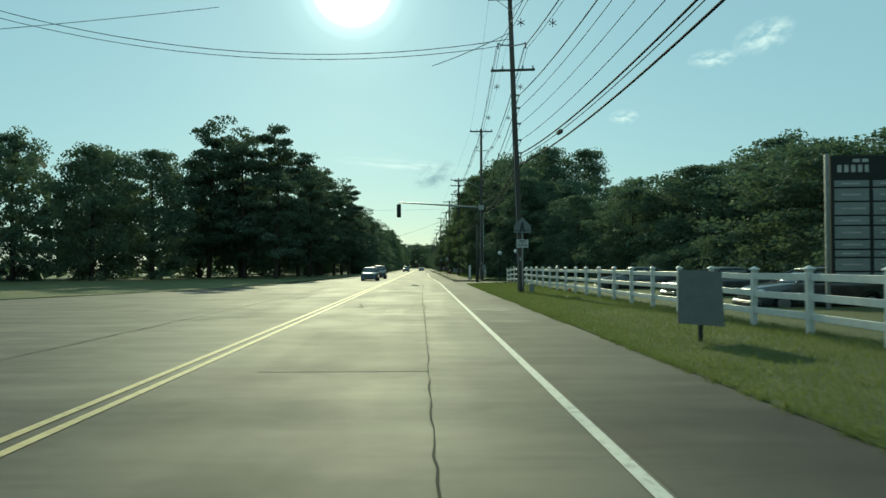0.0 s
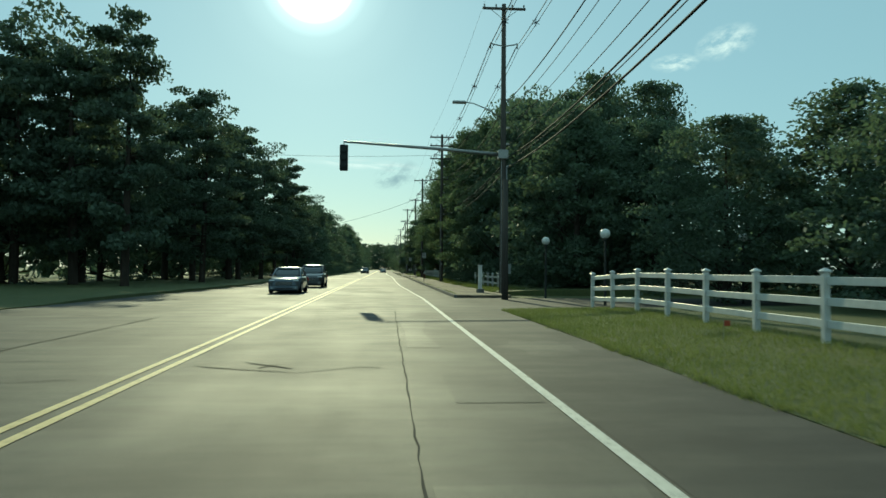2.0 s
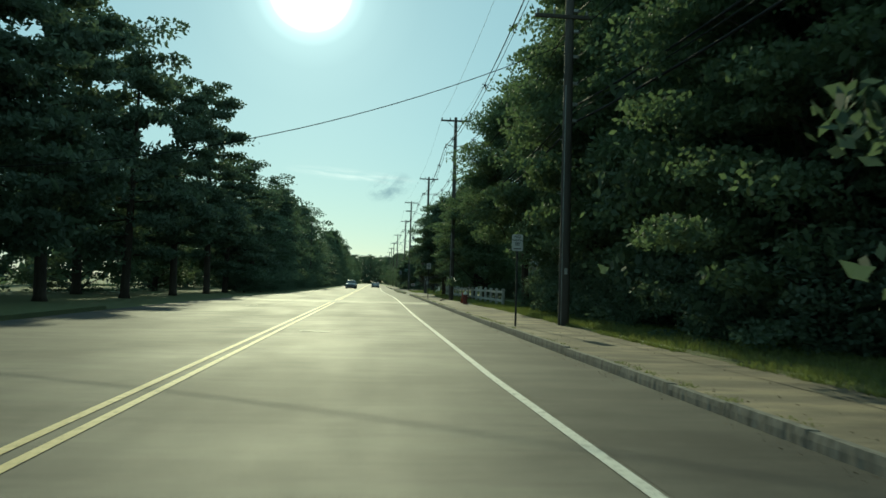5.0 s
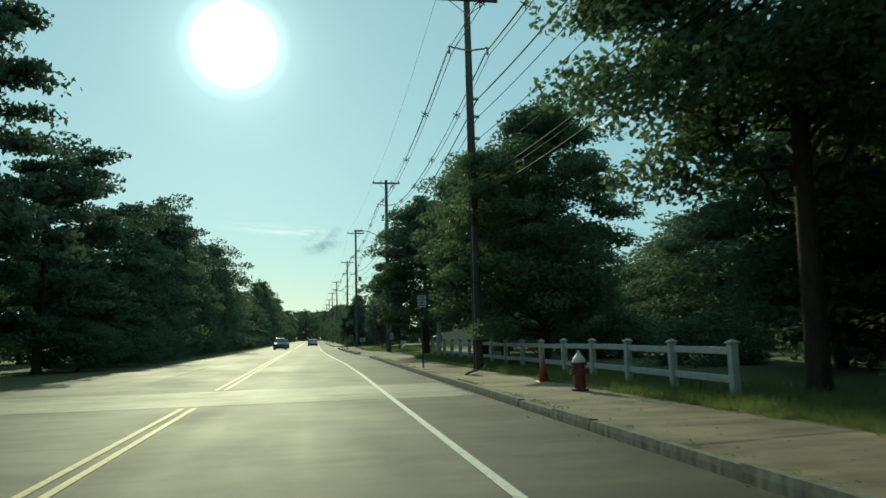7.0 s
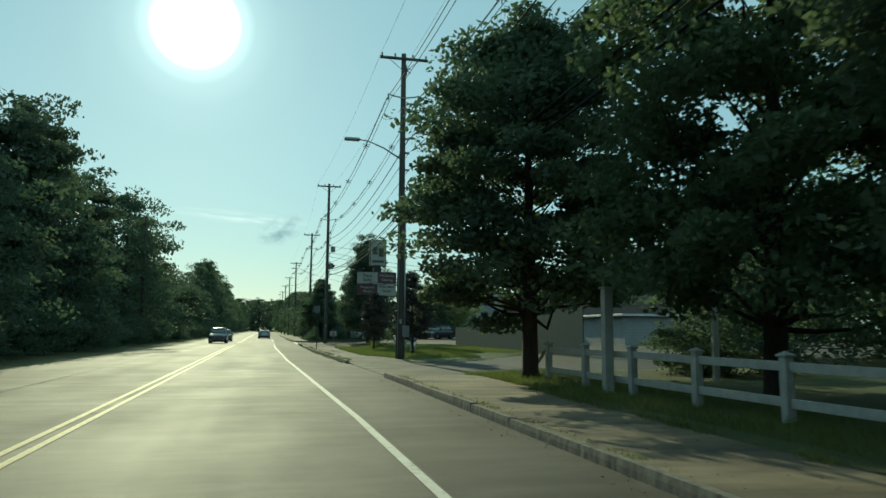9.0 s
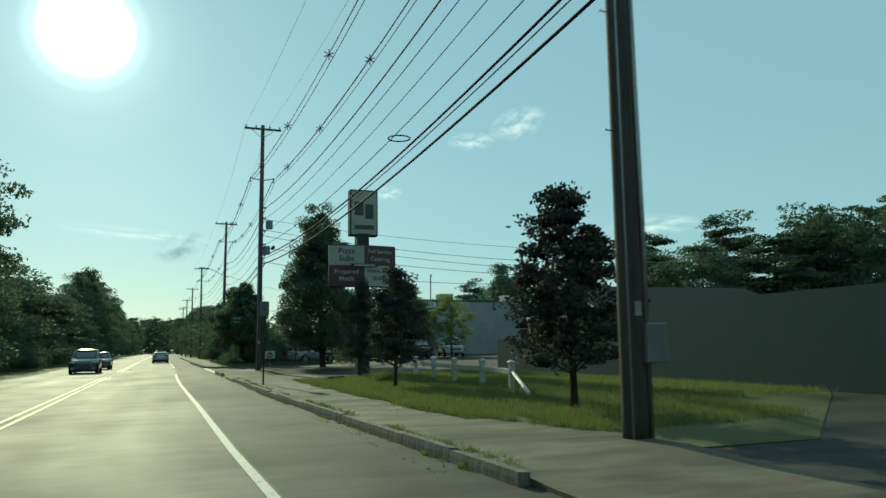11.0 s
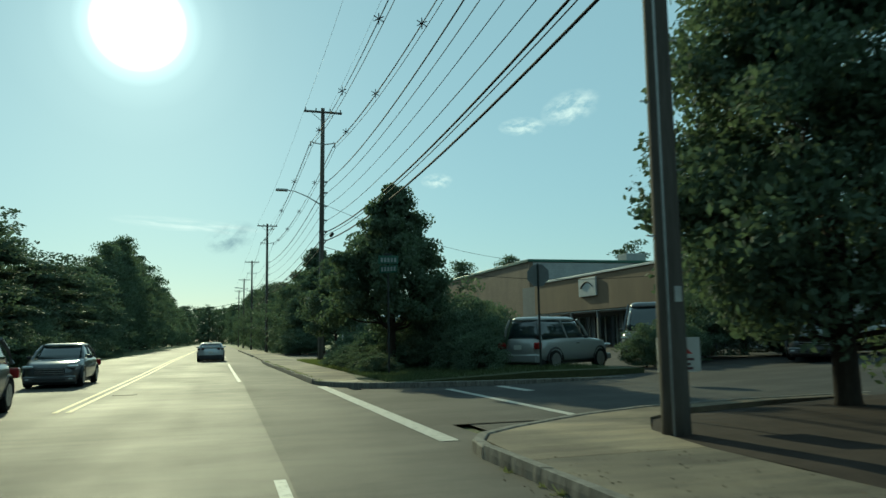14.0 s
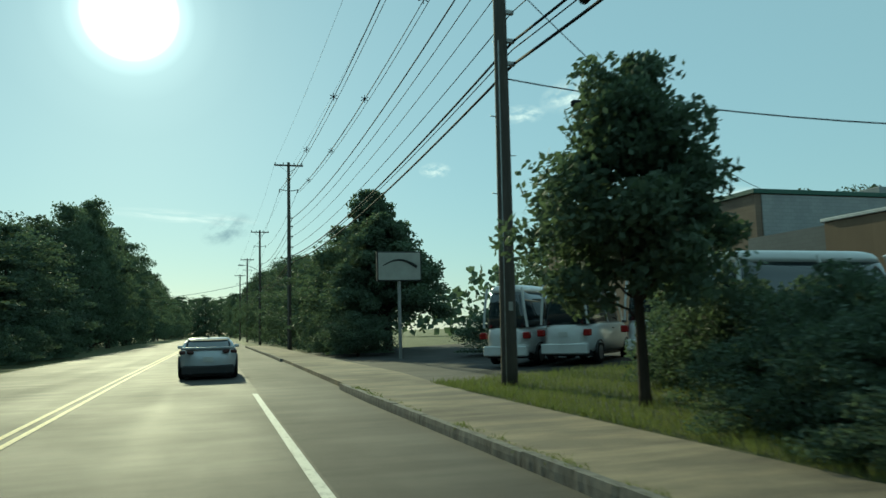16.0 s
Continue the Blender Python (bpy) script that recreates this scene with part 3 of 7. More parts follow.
corner_kerb([(3.27, 225.0), (3.36, 225.6), (3.62, 226.15), (4.2, 226.65), (4.95, 227.15), (5.9, 227.75), (7.4, 228.4), (10.0, 228.85), (14, 229.0)])
corner_kerb([(3.27, 241.0), (3.36, 240.2), (3.58, 239.4), (3.95, 238.75), (4.5, 238.2), (5.6, 237.7), (8.0, 237.2), (12.0, 236.9)])

def dip(x, y):
    """The sidewalk's height, which drops for the driveways."""
    z = 0.135 - 0.115 * max(0.0, min(1.0, (y - 171.5) / 2.0, (183.5 - y) / 2.0))
    apron = max(0.0, min(1.0, (y - 211.0) / 1.8, (220.0 - y) / 1.8)) * max(0.0, min(1.0, (5.2 - x) / 1.8))
    return z - 0.115 * apron


walk_right = [(6.4, 75), (5.85, 105), (6.05, 115), (6.15, 128), (5.85, 140), (5.65, 157), (5.9, 164), (6.8, 173), (6.3, 185), (5.1, 190), (5.12, 212), (5.4, 222), (5.5, 224)]
sw = part("pavement", kerbed([(kx(y) + 0.16, y) for y in list(range(75, 172, 3)) + [173]], [p for p in walk_right if p[1] <= 173], dip, 3), M_WALK)
tagged(sw, "tan worn asphalt sidewalk with cracks and weeds", "sidewalk", kind="structure")
sw1 = part("pavement", kerbed([(kx(y) + 0.16, y) for y in range(173, 225, 3)], [p for p in walk_right if 173 <= p[1] < 225], dip, 1.5), M_WALK_DARK)
tagged(sw1, "grey-brown asphalt sidewalk with dark cracks and weeds", "sidewalk", kind="structure")
def corner_slab(pts, label):
    """A sidewalk corner: a flat polygon with thickness."""
    n = len(pts)
    vs = [(x, y, 0.136) for x, y in pts] + [(x, y, -0.1) for x, y in pts]
    fs = [tuple(range(n))] + [(i, i + n, (i + 1) % n + n, (i + 1) % n) for i in range(n)]
    bm = bmesh.new()
    bv = [bm.verts.new(v) for v in vs]
    for f in fs:
        bm.faces.new([bv[k] for k in f])
    bmesh.ops.recalc_face_normals(bm, faces=bm.faces)
    tagged(part("pavement", bm, M_WALK), label, "sidewalk", kind="structure")


corner_slab([(kx(224) + 0.16, 224.01), (5.5, 224.01), (5.8, 225.6), (6.6, 226.9), (8.0, 227.9), (10.2, 228.45), (14, 228.6), (14, 228.92), (10.0, 228.77), (7.44, 228.32), (5.95, 227.68), (5.0, 227.08), (4.26, 226.57), (3.7, 226.08), (3.45, 225.55)],
            "tan asphalt sidewalk corner inside the curved kerb")
corner_slab([(3.36, 242.99), (3.36, 241.0), (3.45, 240.22), (3.66, 239.46), (4.01, 238.82), (4.54, 238.28), (4.56, 240.4), (4.86, 242.99)],
            "tan asphalt sidewalk corner inside the curved kerb")
sw2 = part("pavement", kerbed([(kx(y) + 0.16, y) for y in range(243, 331, 3)], [(4.86, 243), (5.1, 246), (5.08, 262), (5.6, 270), (5.7, 330)], 0.135, 3), M_WALK)
tagged(sw2, "tan asphalt sidewalk beside the kerb", "sidewalk", kind="structure")


def lawn(name, left, right, label, step=1.5, cols=7, material=None):
    y0, y1 = left[0][1], left[-1][1]
    n = int((y1 - y0) / step)
    vs, fs = [], []
    for i in range(n + 1):
        y = y0 + (y1 - y0) * i / n
        a = np.interp(y, [p[1] for p in left], [p[0] for p in left])
        b = np.interp(y, [p[1] for p in right], [p[0] for p in right])
        for k in range(cols + 1):
            x = a + (b - a) * (k / cols) ** 1.6
            vs.append((x, y, lot_z(x) + 0.002 if k == cols and 183 < y < 215 else verge_z(x, y)))
    for i in range(n):
        for k in range(cols):
            p = i * (cols + 1) + k
            fs.append((p, p + 1, p + cols + 2, p + cols + 1))
    # sides going down into the ground
    c1 = cols + 1
    rim = list(range(c1)) + [i * c1 + cols for i in range(1, n + 1)] + [n * c1 + k for k in range(cols - 1, -1, -1)] + [i * c1 for i in range(n - 1, 0, -1)]
    o = len(vs)
    vs += [(vs[i][0], vs[i][1], -0.25) for i in rim]
    for k in range(len(rim)):
        k2 = (k + 1) % len(rim)
        fs.append((rim[k2], rim[k], o + k, o + k2))
    ob = part(name, (vs, fs), material or M_GRASS)
    return tagged(ob, label, "lawn", kind="structure")


lawn("lawn", [(4.15, -40), (4.15, 58), (4.6, 62), (6.2, 66)], [(26, -40), (26, 58), (26, 62), (26, 66)], "mown grass verge with dry patches beside the road")
lawn("lawn", [(6.3, 80), (5.85, 105), (6.05, 115), (6.15, 128), (5.85, 140), (5.65, 157), (5.9, 164), (6.85, 173.5)], [(30, 80), (30, 173.5)], "shaded grass and weeds behind the sidewalk")
lawn("lawn", [(6.3, 184), (5.1, 190), (5.12, 206.4), (6.3, 208.8)], [(9, 184), (16, 190), (16, 204.5), (10.5, 208.8)], "green and straw-coloured grass strip behind the sidewalk")
lawn("lawn", [(4.5, 238.15), (4.57, 240.4), (4.87, 243), (5.1, 246), (5.1, 265)], [(13.5, 238.15), (13.5, 240), (13, 243), (13, 250), (11, 265)], "rough grass under the street trees, darkened for shade", material=M_GRASS_SHADED)
lawn("lawn", [(-70, 30), (-70, 120)], [(-19.5, 30), (-19.5, 34), (-16.8, 41), (-14.6, 50), (-12.5, 60), (-11.7, 75), (-10.6, 95), (-11, 120)], "sunlit mown grass under tall pines", 4.0, 9)
island = part("planting_bed", strip([(5.42, 219.5), (5.52, 224.0), (5.82, 225.6), (6.62, 226.9), (8.02, 227.9), (10.2, 228.43)], [(9.4, 219.5), (12.5, 224), (14.5, 226), (15.5, 228.43)],
                                    lambda x, y: lot_z(x) + 0.004 + 0.125 * max(0.0, min(1.0, (9.0 - x) / 3.0)) * max(0.0, min(1.0, (y - 219.5) / 3.0)), 0.7), M_DIRT)
dead = part("worn_ground", strip([(6.35, 208.9), (6.6, 209.6), (7.2, 210.8)], [(10.4, 208.9), (10.0, 209.6), (8.6, 210.8)], lambda x, y: lot_z(x) + 0.006, 0.7), M_DIRT)
tagged(dead, "bare brown earth and dead grass beside the driveway", "ground", kind="structure")
tagged(island, "mulched bed under a tall tree", "planting bed", kind="structure")
lot = part("parking_lot", lot_sheet((4.2, 9, 10, 13, 17, 22, 30, 70), tuple(range(173, 301, 6)) + (300,), -0.01), M_LOT)
tagged(lot, "dark cracked asphalt parking lot and driveways", "parking lot", kind="structure")
lot2 = part("parking_lot", strip([(8.5, -40), (8.5, 75)], [(60, -40), (60, 75)], -0.02, 8), M_LOT)
tagged(lot2, "dark asphalt parking lot behind the fence", "parking lot", kind="structure")


# ---------- trees ----------
def leaves(points, size, rng, flat=0.0, aspect=0.55):
    """Many small folded leaves (two triangles each side of a midrib) at the given points, as verts and faces."""
    n = len(points)
    d = rng.normal(size=(n, 3))
    d[:, 2] *= (1 - flat)
    d /= np.linalg.norm(d, axis=1, keepdims=True)
    up = rng.normal(size=(n, 3))
    w = np.cross(d, up)
    w /= np.linalg.norm(w, axis=1, keepdims=True) + 1e-9
    s = size * rng.uniform(0.6, 1.35, size=(n, 1))
    a, b = points - d * s * 0.5, points + d * s * 0.5
    l, r = points + w * s * aspect * 0.5, points - w * s * aspect * 0.5
    vs = np.stack([a, l, b, r], 1).reshape(-1, 3)
    fs = np.arange(4 * n).reshape(-1, 4)
    return vs, fs


def mesh_np(name, vs, fs, material):
    me = bpy.data.meshes.new(name)
    me.vertices.add(len(vs))
    me.vertices.foreach_set("co", np.asarray(vs, np.float32).ravel())
    me.loops.add(fs.size)
    me.loops.foreach_set("vertex_index", fs.astype(np.int32).ravel())
    me.polygons.add(len(fs))
    me.polygons.foreach_set("loop_start", np.arange(0, fs.size, 4, dtype=np.int32))
    me.polygons.foreach_set("loop_total", np.full(len(fs), 4, np.int32))
    me.update(calc_edges=True)
    me.validate()
    me.materials.append(material)
    return me


def limb(p0, p1, r0, r1, rng, bends=4, sag=0.06):
    pts, L = [], (Vector(p1) - Vector(p0)).length
    for i in range(bends + 1):
        t = i / bends
        p = Vector(p0).lerp(Vector(p1), t)
        if 0 < i:
            p += Vector(rng.normal(size=3).tolist()) * L * sag * (0.4 if i == bends else 1)
        pts.append(p)
    return tube(pts, [r0 + (r1 - r0) * i / bends for i in range(bends + 1)], 6), pts


def make_tree(seed, h, r, base, leaf, leaf_n, leaf_size, shape="round", trunk_r=0.2, clumps=70, clump_r=0.9, label="", name="tree", at=(0, 0, 0)):
    """A tree with tapered trunk, limbs and a crown of many small leaves in clumps."""
    rng = np.random.default_rng(seed)
    top = thing(name, label, "tree", pose(*at))
    lean = Vector(rng.normal(size=3).tolist()) * 0.02 * h
    lean.z = 0
    tp = [Vector((0, 0, -0.15)), Vector((0, 0, 0.25))] + [lean * t + Vector((0, 0, h * 0.92 * t)) for t in (0.2, 0.4, 0.6, 0.8, 1.0)]
    pieces = [tube(tp, [trunk_r * 1.5, trunk_r * 1.1, trunk_r, trunk_r * 0.8, trunk_r * 0.55, trunk_r * 0.3, trunk_r * 0.1], 10)]
    cents = []
    if shape == "pine":
        # whorls of long, nearly level boughs with flat pads of needles
        whorls = int((h - base) / 1.1)
        for wv in range(whorls):
            t = (wv + 0.5) / whorls
            z = base + (h - base) * t
            reach = r * (1.0 - 0.75 * t ** 2.2) * rng.uniform(0.65, 1.15)
            for b in range(rng.integers(3, 6)):
                a = rng.uniform(0, 6.283)
                q = reach * rng.uniform(0.5, 1.0)
                tip = Vector((math.cos(a) * q, math.sin(a) * q, z + q * rng.uniform(-0.08, 0.25))) + lean * t
                root = Vector((0, 0, z)) + lean * t
                pieces.append(limb(root, tip, trunk_r * 0.26 * (1.15 - t), 0.015, rng, 3, 0.03)[0])
                for f in ((0.55, 0.85, 1.0) if q > 1.6 else (1.0,)):
                    cents.append((root.lerp(tip, f) + Vector(rng.normal(size=3).tolist()) * 0.15, f, 1.0))
        clumps, count = len(cents), 0
    else:
        count = clumps
    for i in range(count):
        t = (i + rng.uniform(0, 1)) / clumps
        z = base + (h - base) * t
        if shape == "cone":
            rad = r * (1 - t) ** 0.75 * (0.55 + 0.45 * min(1, t * 6)) + 0.15
        elif shape == "spire":
            rad = r * (1 - t) ** 0.8 * (0.8 + 0.2 * min(1, t * 6)) * (1.0 if t < 0.7 else 0.6) + 0.1
        elif shape == "egg":
            rad = r * math.sin(math.pi * min(1, (0.12 + 0.88 * t)) ** 0.75) ** 0.75
        else:
            rad = r * math.sqrt(max(0.03, 1 - (2 * (0.5 * 0.35 + t * (1 - 0.35 * 0.5)) - 1) ** 2))
        ang = i * 2.39996 + rng.uniform(-0.5, 0.5)
        q = math.sqrt(rng.uniform(0.12, 1.0))
        c = Vector((math.cos(ang) * rad * q, math.sin(ang) * rad * q, z)) + lean * t
        c += Vector(rng.normal(size=3).tolist()) * 0.12 * r
        cents.append((c, q, 1.0 - {"cone": 0.3, "spire": 0.55}.get(shape, 0.0) * t))
        if i % 3 == 0:
            s = Vector((0, 0, max(base * 0.7, c.z - rad * q * 0.8))) + lean * t
            pieces.append(limb(s, c, trunk_r * 0.3 * (1.1 - t), 0.015, rng)[0])
    tr = part("trunk", merge(*pieces), M_BARK, top, smooth=True)
    pts = []
    per = max(4, leaf_n // clumps)
    for c, q, small in cents:
        k = int(per * rng.uniform(0.5, 1.5) * small)
        cr = clump_r * rng.uniform(0.6, 1.4) * small
        v = rng.normal(size=(k, 3))
        v /= np.linalg.norm(v, axis=1, keepdims=True)
        v *= (rng.uniform(0, 1, size=(k, 1)) ** 0.45) * cr
        v[:, 2] *= {"pine": 0.42, "cone": 0.85, "spire": 0.85}.get(shape, 0.52)
        # each spray reaches outwards from the trunk and droops towards its tip
        out = np.array((c.x, c.y)) / (math.hypot(c.x, c.y) + 1e-6)
        along = v[:, :2] @ out
        v[:, :2] += np.outer(along * 0.35, out)
        v[:, 2] -= (0.12 if shape in ("pine", "round", "egg") else 0.0) * np.maximum(along, 0) ** 2 / max(cr, 0.2)
        pts.append(v + np.array(c))
    pts = np.concatenate(pts)
    pts[:, 2] = np.maximum(pts[:, 2], 0.15)
    vs, fs = leaves(pts, leaf_size, rng)
    me = mesh_np("crown", vs, fs, leaf)
    crown = new("crown", me)
    crown.parent = top
    return top


WOODS_BEHIND_DINER = ((50, 221, 11), (47, 229, 12.5), (52, 216, 10.5), (55, 226, 13), (44, 236, 11.5), (58, 219, 12), (63, 246, 11), (41, 224, 8.5), (46, 222, 9.5), (55, 221, 12), (40, 231, 9), (62, 222, 14), (60, 228, 13), (52, 211, 10), (57, 206, 12))
LEFT_Y = (178, 190, 197, 245, 250, 300, 312, 330, 355, 385, 420)
LEFT_H = (12.8, 12.2, 15.4, 15.5, 10, 10, 11, 13.5, 18, 18, 16)
OAK = "dense dark green broadleaf tree against the sky"
PROTO = {
    "round_a": make_tree(1, 13, 4.6, 1.0, M_LEAF_D, 17000, 0.3, "round", 0.24, 130, 1.2, OAK, at=(15, 70, 0)),
    "round_b": make_tree(2, 13, 4.2, 0.6, M_LEAF_A, 17000, 0.3, "egg", 0.22, 130, 1.1, OAK, at=(17, 84, 0)),
    "round_c": make_tree(3, 13, 5.2, 0.5, M_LEAF_D, 18000, 0.31, "round", 0.26, 140, 1.2, OAK, at=(17, 60, 0)),
    "pine_a": make_tree(4, 18, 4.6, 2.6, M_LEAF_PINE, 17000, 0.36, "pine", 0.28, 120, 1.0, "tall ragged dark pine tree with layered boughs", "pine_tree", at=(-17, 128, 0)),
    "pine_b": make_tree(5, 18, 5.0, 2.2, M_LEAF_PINE, 17000, 0.38, "pine", 0.3, 120, 1.05, "tall ragged dark pine tree with layered boughs", "pine_tree", at=(-21.4, 92.3, 0)),
    "locust": make_tree(6, 14, 4.1, 2.4, M_LEAF_B, 72000, 0.21, "round", 0.25, 190, 1.0, "leafy street tree with light green backlit leaves", at=(8.4, 147.7, 0.2)),
    "maple": make_tree(7, 13, 4.3, 3.2, M_LEAF_A, 68000, 0.23, "egg", 0.24, 190, 1.0, "dark leafy maple tree beside a white fence", at=(7.1, 169.0, 0.2)),
    "conical": make_tree(8, 10.2, 3.4, 1.8, M_LEAF_A, 88000, 0.16, "cone", 0.2, 240, 0.74, "tall egg-shaped green tree beside a parking lot", at=(10.4, 226.9, 0.0)),
    "cone_maple": make_tree(9, 6.9, 2.6, 2.2, M_LEAF_A, 66000, 0.165, "spire", 0.17, 210, 0.6, "broad conical dark green maple at the street corner", at=(6.78, 245.4, 0.15)),
    "plum": make_tree(10, 4.2, 1.1, 0.9, M_LEAF_PLUM, 15000, 0.11, "egg", 0.07, 100, 0.34, "small purple-leaved plum tree in the grass strip", "plum_tree", at=(7.6, 188.5, 0.2)),
    "bush": make_tree(11, 2.2, 1.5, 0.15, M_LEAF_D, 15000, 0.105, "round", 0.05, 80, 0.45, "dense dark green shrub", "shrub", at=(8.4, 246.4, 0.1)),
}
for k, ob in PROTO.items():
    ob["group"] = "trees"


def plant(kind, x, y, h=None, r=None, seed=0, z=0.0):
    base = {"round_a": (13, 4.6), "round_b": (13, 4.2), "round_c": (13, 5.2), "pine_a": (18, 4.6), "pine_b": (18, 5.0), "locust": (14, 4.4),
            "maple": (13, 4.6), "conical": (10.2, 3.5), "cone_maple": (6.8, 2.7), "plum": (4.2, 1.1), "bush": (2.2, 1.5)}[kind]
    if y > 184 and 10 < x < 70 and y < 300:
        z = max(z, lot_z(x))
    sz, sr = (h or base[0]) / base[0], (r or base[1]) / base[1]
    rng = random.Random(int(x * 31 + y * 7 + seed))
    ob = copy_thing(PROTO[kind], pose(x, y, z, 0, 0, rng.uniform(0, 360)))
    ob.scale = (sr, sr, sz)
    return ob


rng = random.Random(5)
# woods behind the fence and past the side street, on the right
for i in range(16):
    y = -8 + i * 5.2
    plant(rng.choice(["round_a", "round_b", "round_c"]), 20.5 + rng.uniform(-1, 3), y, rng.uniform(7.6, 8.8) + max(0, y - 64) * 0.2, seed=i)
for i in range(9):
    plant(rng.choice(["round_a", "round_c"]), 32 + rng.uniform(-3, 4), -5 + i * 9, rng.uniform(9.5, 12), seed=i)
for x, y, h in ((12.2, 84.5, 11), (13, 92, 13.5), (11.8, 98.5, 15), (12.5, 105, 16.5), (12.0, 111, 17), (12.6, 117.5, 16.5), (12.4, 124, 15),
                (18, 88, 11.5), (17, 96, 16), (17, 104, 16.5), (17, 112, 17), (17, 120, 17), (17, 128, 14), (14.5, 136, 10), (23, 84, 10), (22, 98.6, 16.8)):
    plant(rng.choice(["round_a", "round_b", "round_c"]), x, y, h, seed=1)
for x, y, h, r in ((9.6, 104, 12, 3.8), (9.8, 117, 15, 4.4), (10.0, 110, 15, 4.4), (10.3, 123, 15, 4.6)):
    plant("locust", x, y, h, r, z=0.15)
plant("maple", 13.0, 137.4, 7.4, 3.2, z=0.2)
make_tree(26, 12, 3.1, 4.6, M_LEAF_B, 92000, 0.165, "round", 0.2, 130, 1.05, "tall leafy street tree with its crown high over the sidewalk", at=(8.5, 132.2, 0.2))["group"] = "trees"
plant("locust", 9.3, 161.6, 11.2, 3.7, z=0.2)
plant("maple", 8.5, 154, 9.3, 3.5, z=0.2)
for i in range(7):
    plant(rng.choice(["round_a", "round_b"]), 21 + rng.uniform(-2, 3), 136 + i * 6.5, rng.uniform(6.8, 8.8), seed=i)
# park and pines on the left
for x, y, h in ((-40, 75, 14.5), (-34.5, 80, 14), (-30, 85, 14.5), (-46, 70, 14), (-37, 90, 15), (-28, 96, 15)):
    plant(rng.choice(["round_a", "round_c"]), x, y, h, 4.8)
for x, y, h, r in ((-26.2, 94, 20, 5), (-17, 89.5, 18.2, 4.2), (-23.5, 99, 18.5, 5), (-18, 111, 18.5, 4.6), (-16.5, 120, 17, 4.6), (-15.8, 137, 17.5, 4.4), (-21, 143, 21, 5), (-15.5, 147, 16.5, 4.2), (-15, 156, 18.5, 4.4), (-15, 164, 13.4, 4),
                (-15, 171, 14.3, 4.2), (-22, 116, 18, 5), (-15.2, 103, 15, 4), (-15.5, 203, 17.2, 4.2), (-14.5, 194.5, 13.2, 3.8)):
    plant(rng.choice(["pine_a", "pine_b"]), x, y, h, r)
for i in range(26):
    y = 178 + i * 9
    hh = float(np.interp(y, LEFT_Y, LEFT_H))
    plant(rng.choice(["pine_a", "pine_b", "pine_b", "round_b", "round_c"]), -15.2 + rng.uniform(-1.5, 0.8), y, hh * rng.uniform(0.86, 1.06), seed=i)
for i in range(20):
    plant(rng.choice(["round_c", "round_b", "round_a"]), -23 + rng.uniform(-3, 2), 106 + i * 14, rng.uniform(10, 14), seed=i)
for i in range(9):
    plant(rng.choice(["round_c", "round_b"]), -15 + rng.uniform(-3, 2), 420 + i * 26, rng.uniform(14, 18), seed=i)
# right-hand trees along the later stretch
make_tree(31, 5.3, 1.6, 1.9, M_LEAF_A, 30000, 0.15, "cone", 0.085, 90, 0.52, "ragged young maple beside the sidewalk and parked vans", at=(6.5, 257.6, 0.12))["group"] = "trees"
plant("locust", 21.4, 243.2, 6.6, 2.8, z=0.0)
for x, y, h in ((10.5, 293, 8), (10.8, 299, 10.5), (10, 306, 9), (10.2, 316, 8.5), (10, 326, 8.5), (10, 338, 10.5), (10, 350, 10.5), (10, 364, 11.5), (9, 380, 12),
                (9.5, 400, 13), (10, 425, 13), (9.5, 455, 14), (10, 490, 15), (8, 530, 16), (7, 580, 17)):
    plant(rng.choice(["round_a", "round_b", "cone_maple"]), x, y, h, 4.2)
for i, x in enumerate((-17, -12.5, -8, -4, 0.5, 4.5, 9, 14)):
    plant("round_c" if i % 2 else "round_a", x, 660 + (i * 37) % 50, 21.5 + (i * 5) % 5, 7.0, seed=i)
for i in range(15):
    plant(rng.choice(["round_a", "round_b", "pine_a", "pine_b"]), 62 + rng.uniform(-3, 8) - i * 0.6, 232 + i * 6.5, rng.uniform(10, 15), seed=i)
for i in range(8):
    plant(rng.choice(["round_a", "round_b", "pine_a"]), 34 + i * 4, 318 + rng.uniform(-4, 4), rng.uniform(9, 13), seed=i)

for x, y, h, r in ((6.9, 198.2, 3.5, 0.85), (7.8, 206.2, 3.85, 0.64)):
    plant("plum", x, y, h, r, z=0.27)
# shrubs along the corner lot and at the edges of the woods
# each shrub: x, y, height, radius
HEDGE = (
    (7.2, 248.6, 1.6, 1.2), (7.5, 250.6, 1.75, 1.25), (7.3, 252.6, 1.6, 1.2), (7.6, 254.6, 1.8, 1.25), (7.0, 246.6, 1.1, 1.0), (6.4, 247.6, 1.0, 0.95),
    (6.35, 249.4, 1.2, 1.0), (6.45, 251.2, 1.1, 1.0), (6.4, 253.0, 1.3, 1.0), (6.5, 254.8, 1.1, 0.95), (5.95, 243.9, 0.7, 0.75), (6.0, 245.3, 0.8, 0.8),
    (5.95, 246.8, 0.9, 0.8), (5.95, 248.6, 0.8, 0.75), (6.0, 250.3, 0.9, 0.8), (6.0, 252.1, 0.8, 0.75),
)
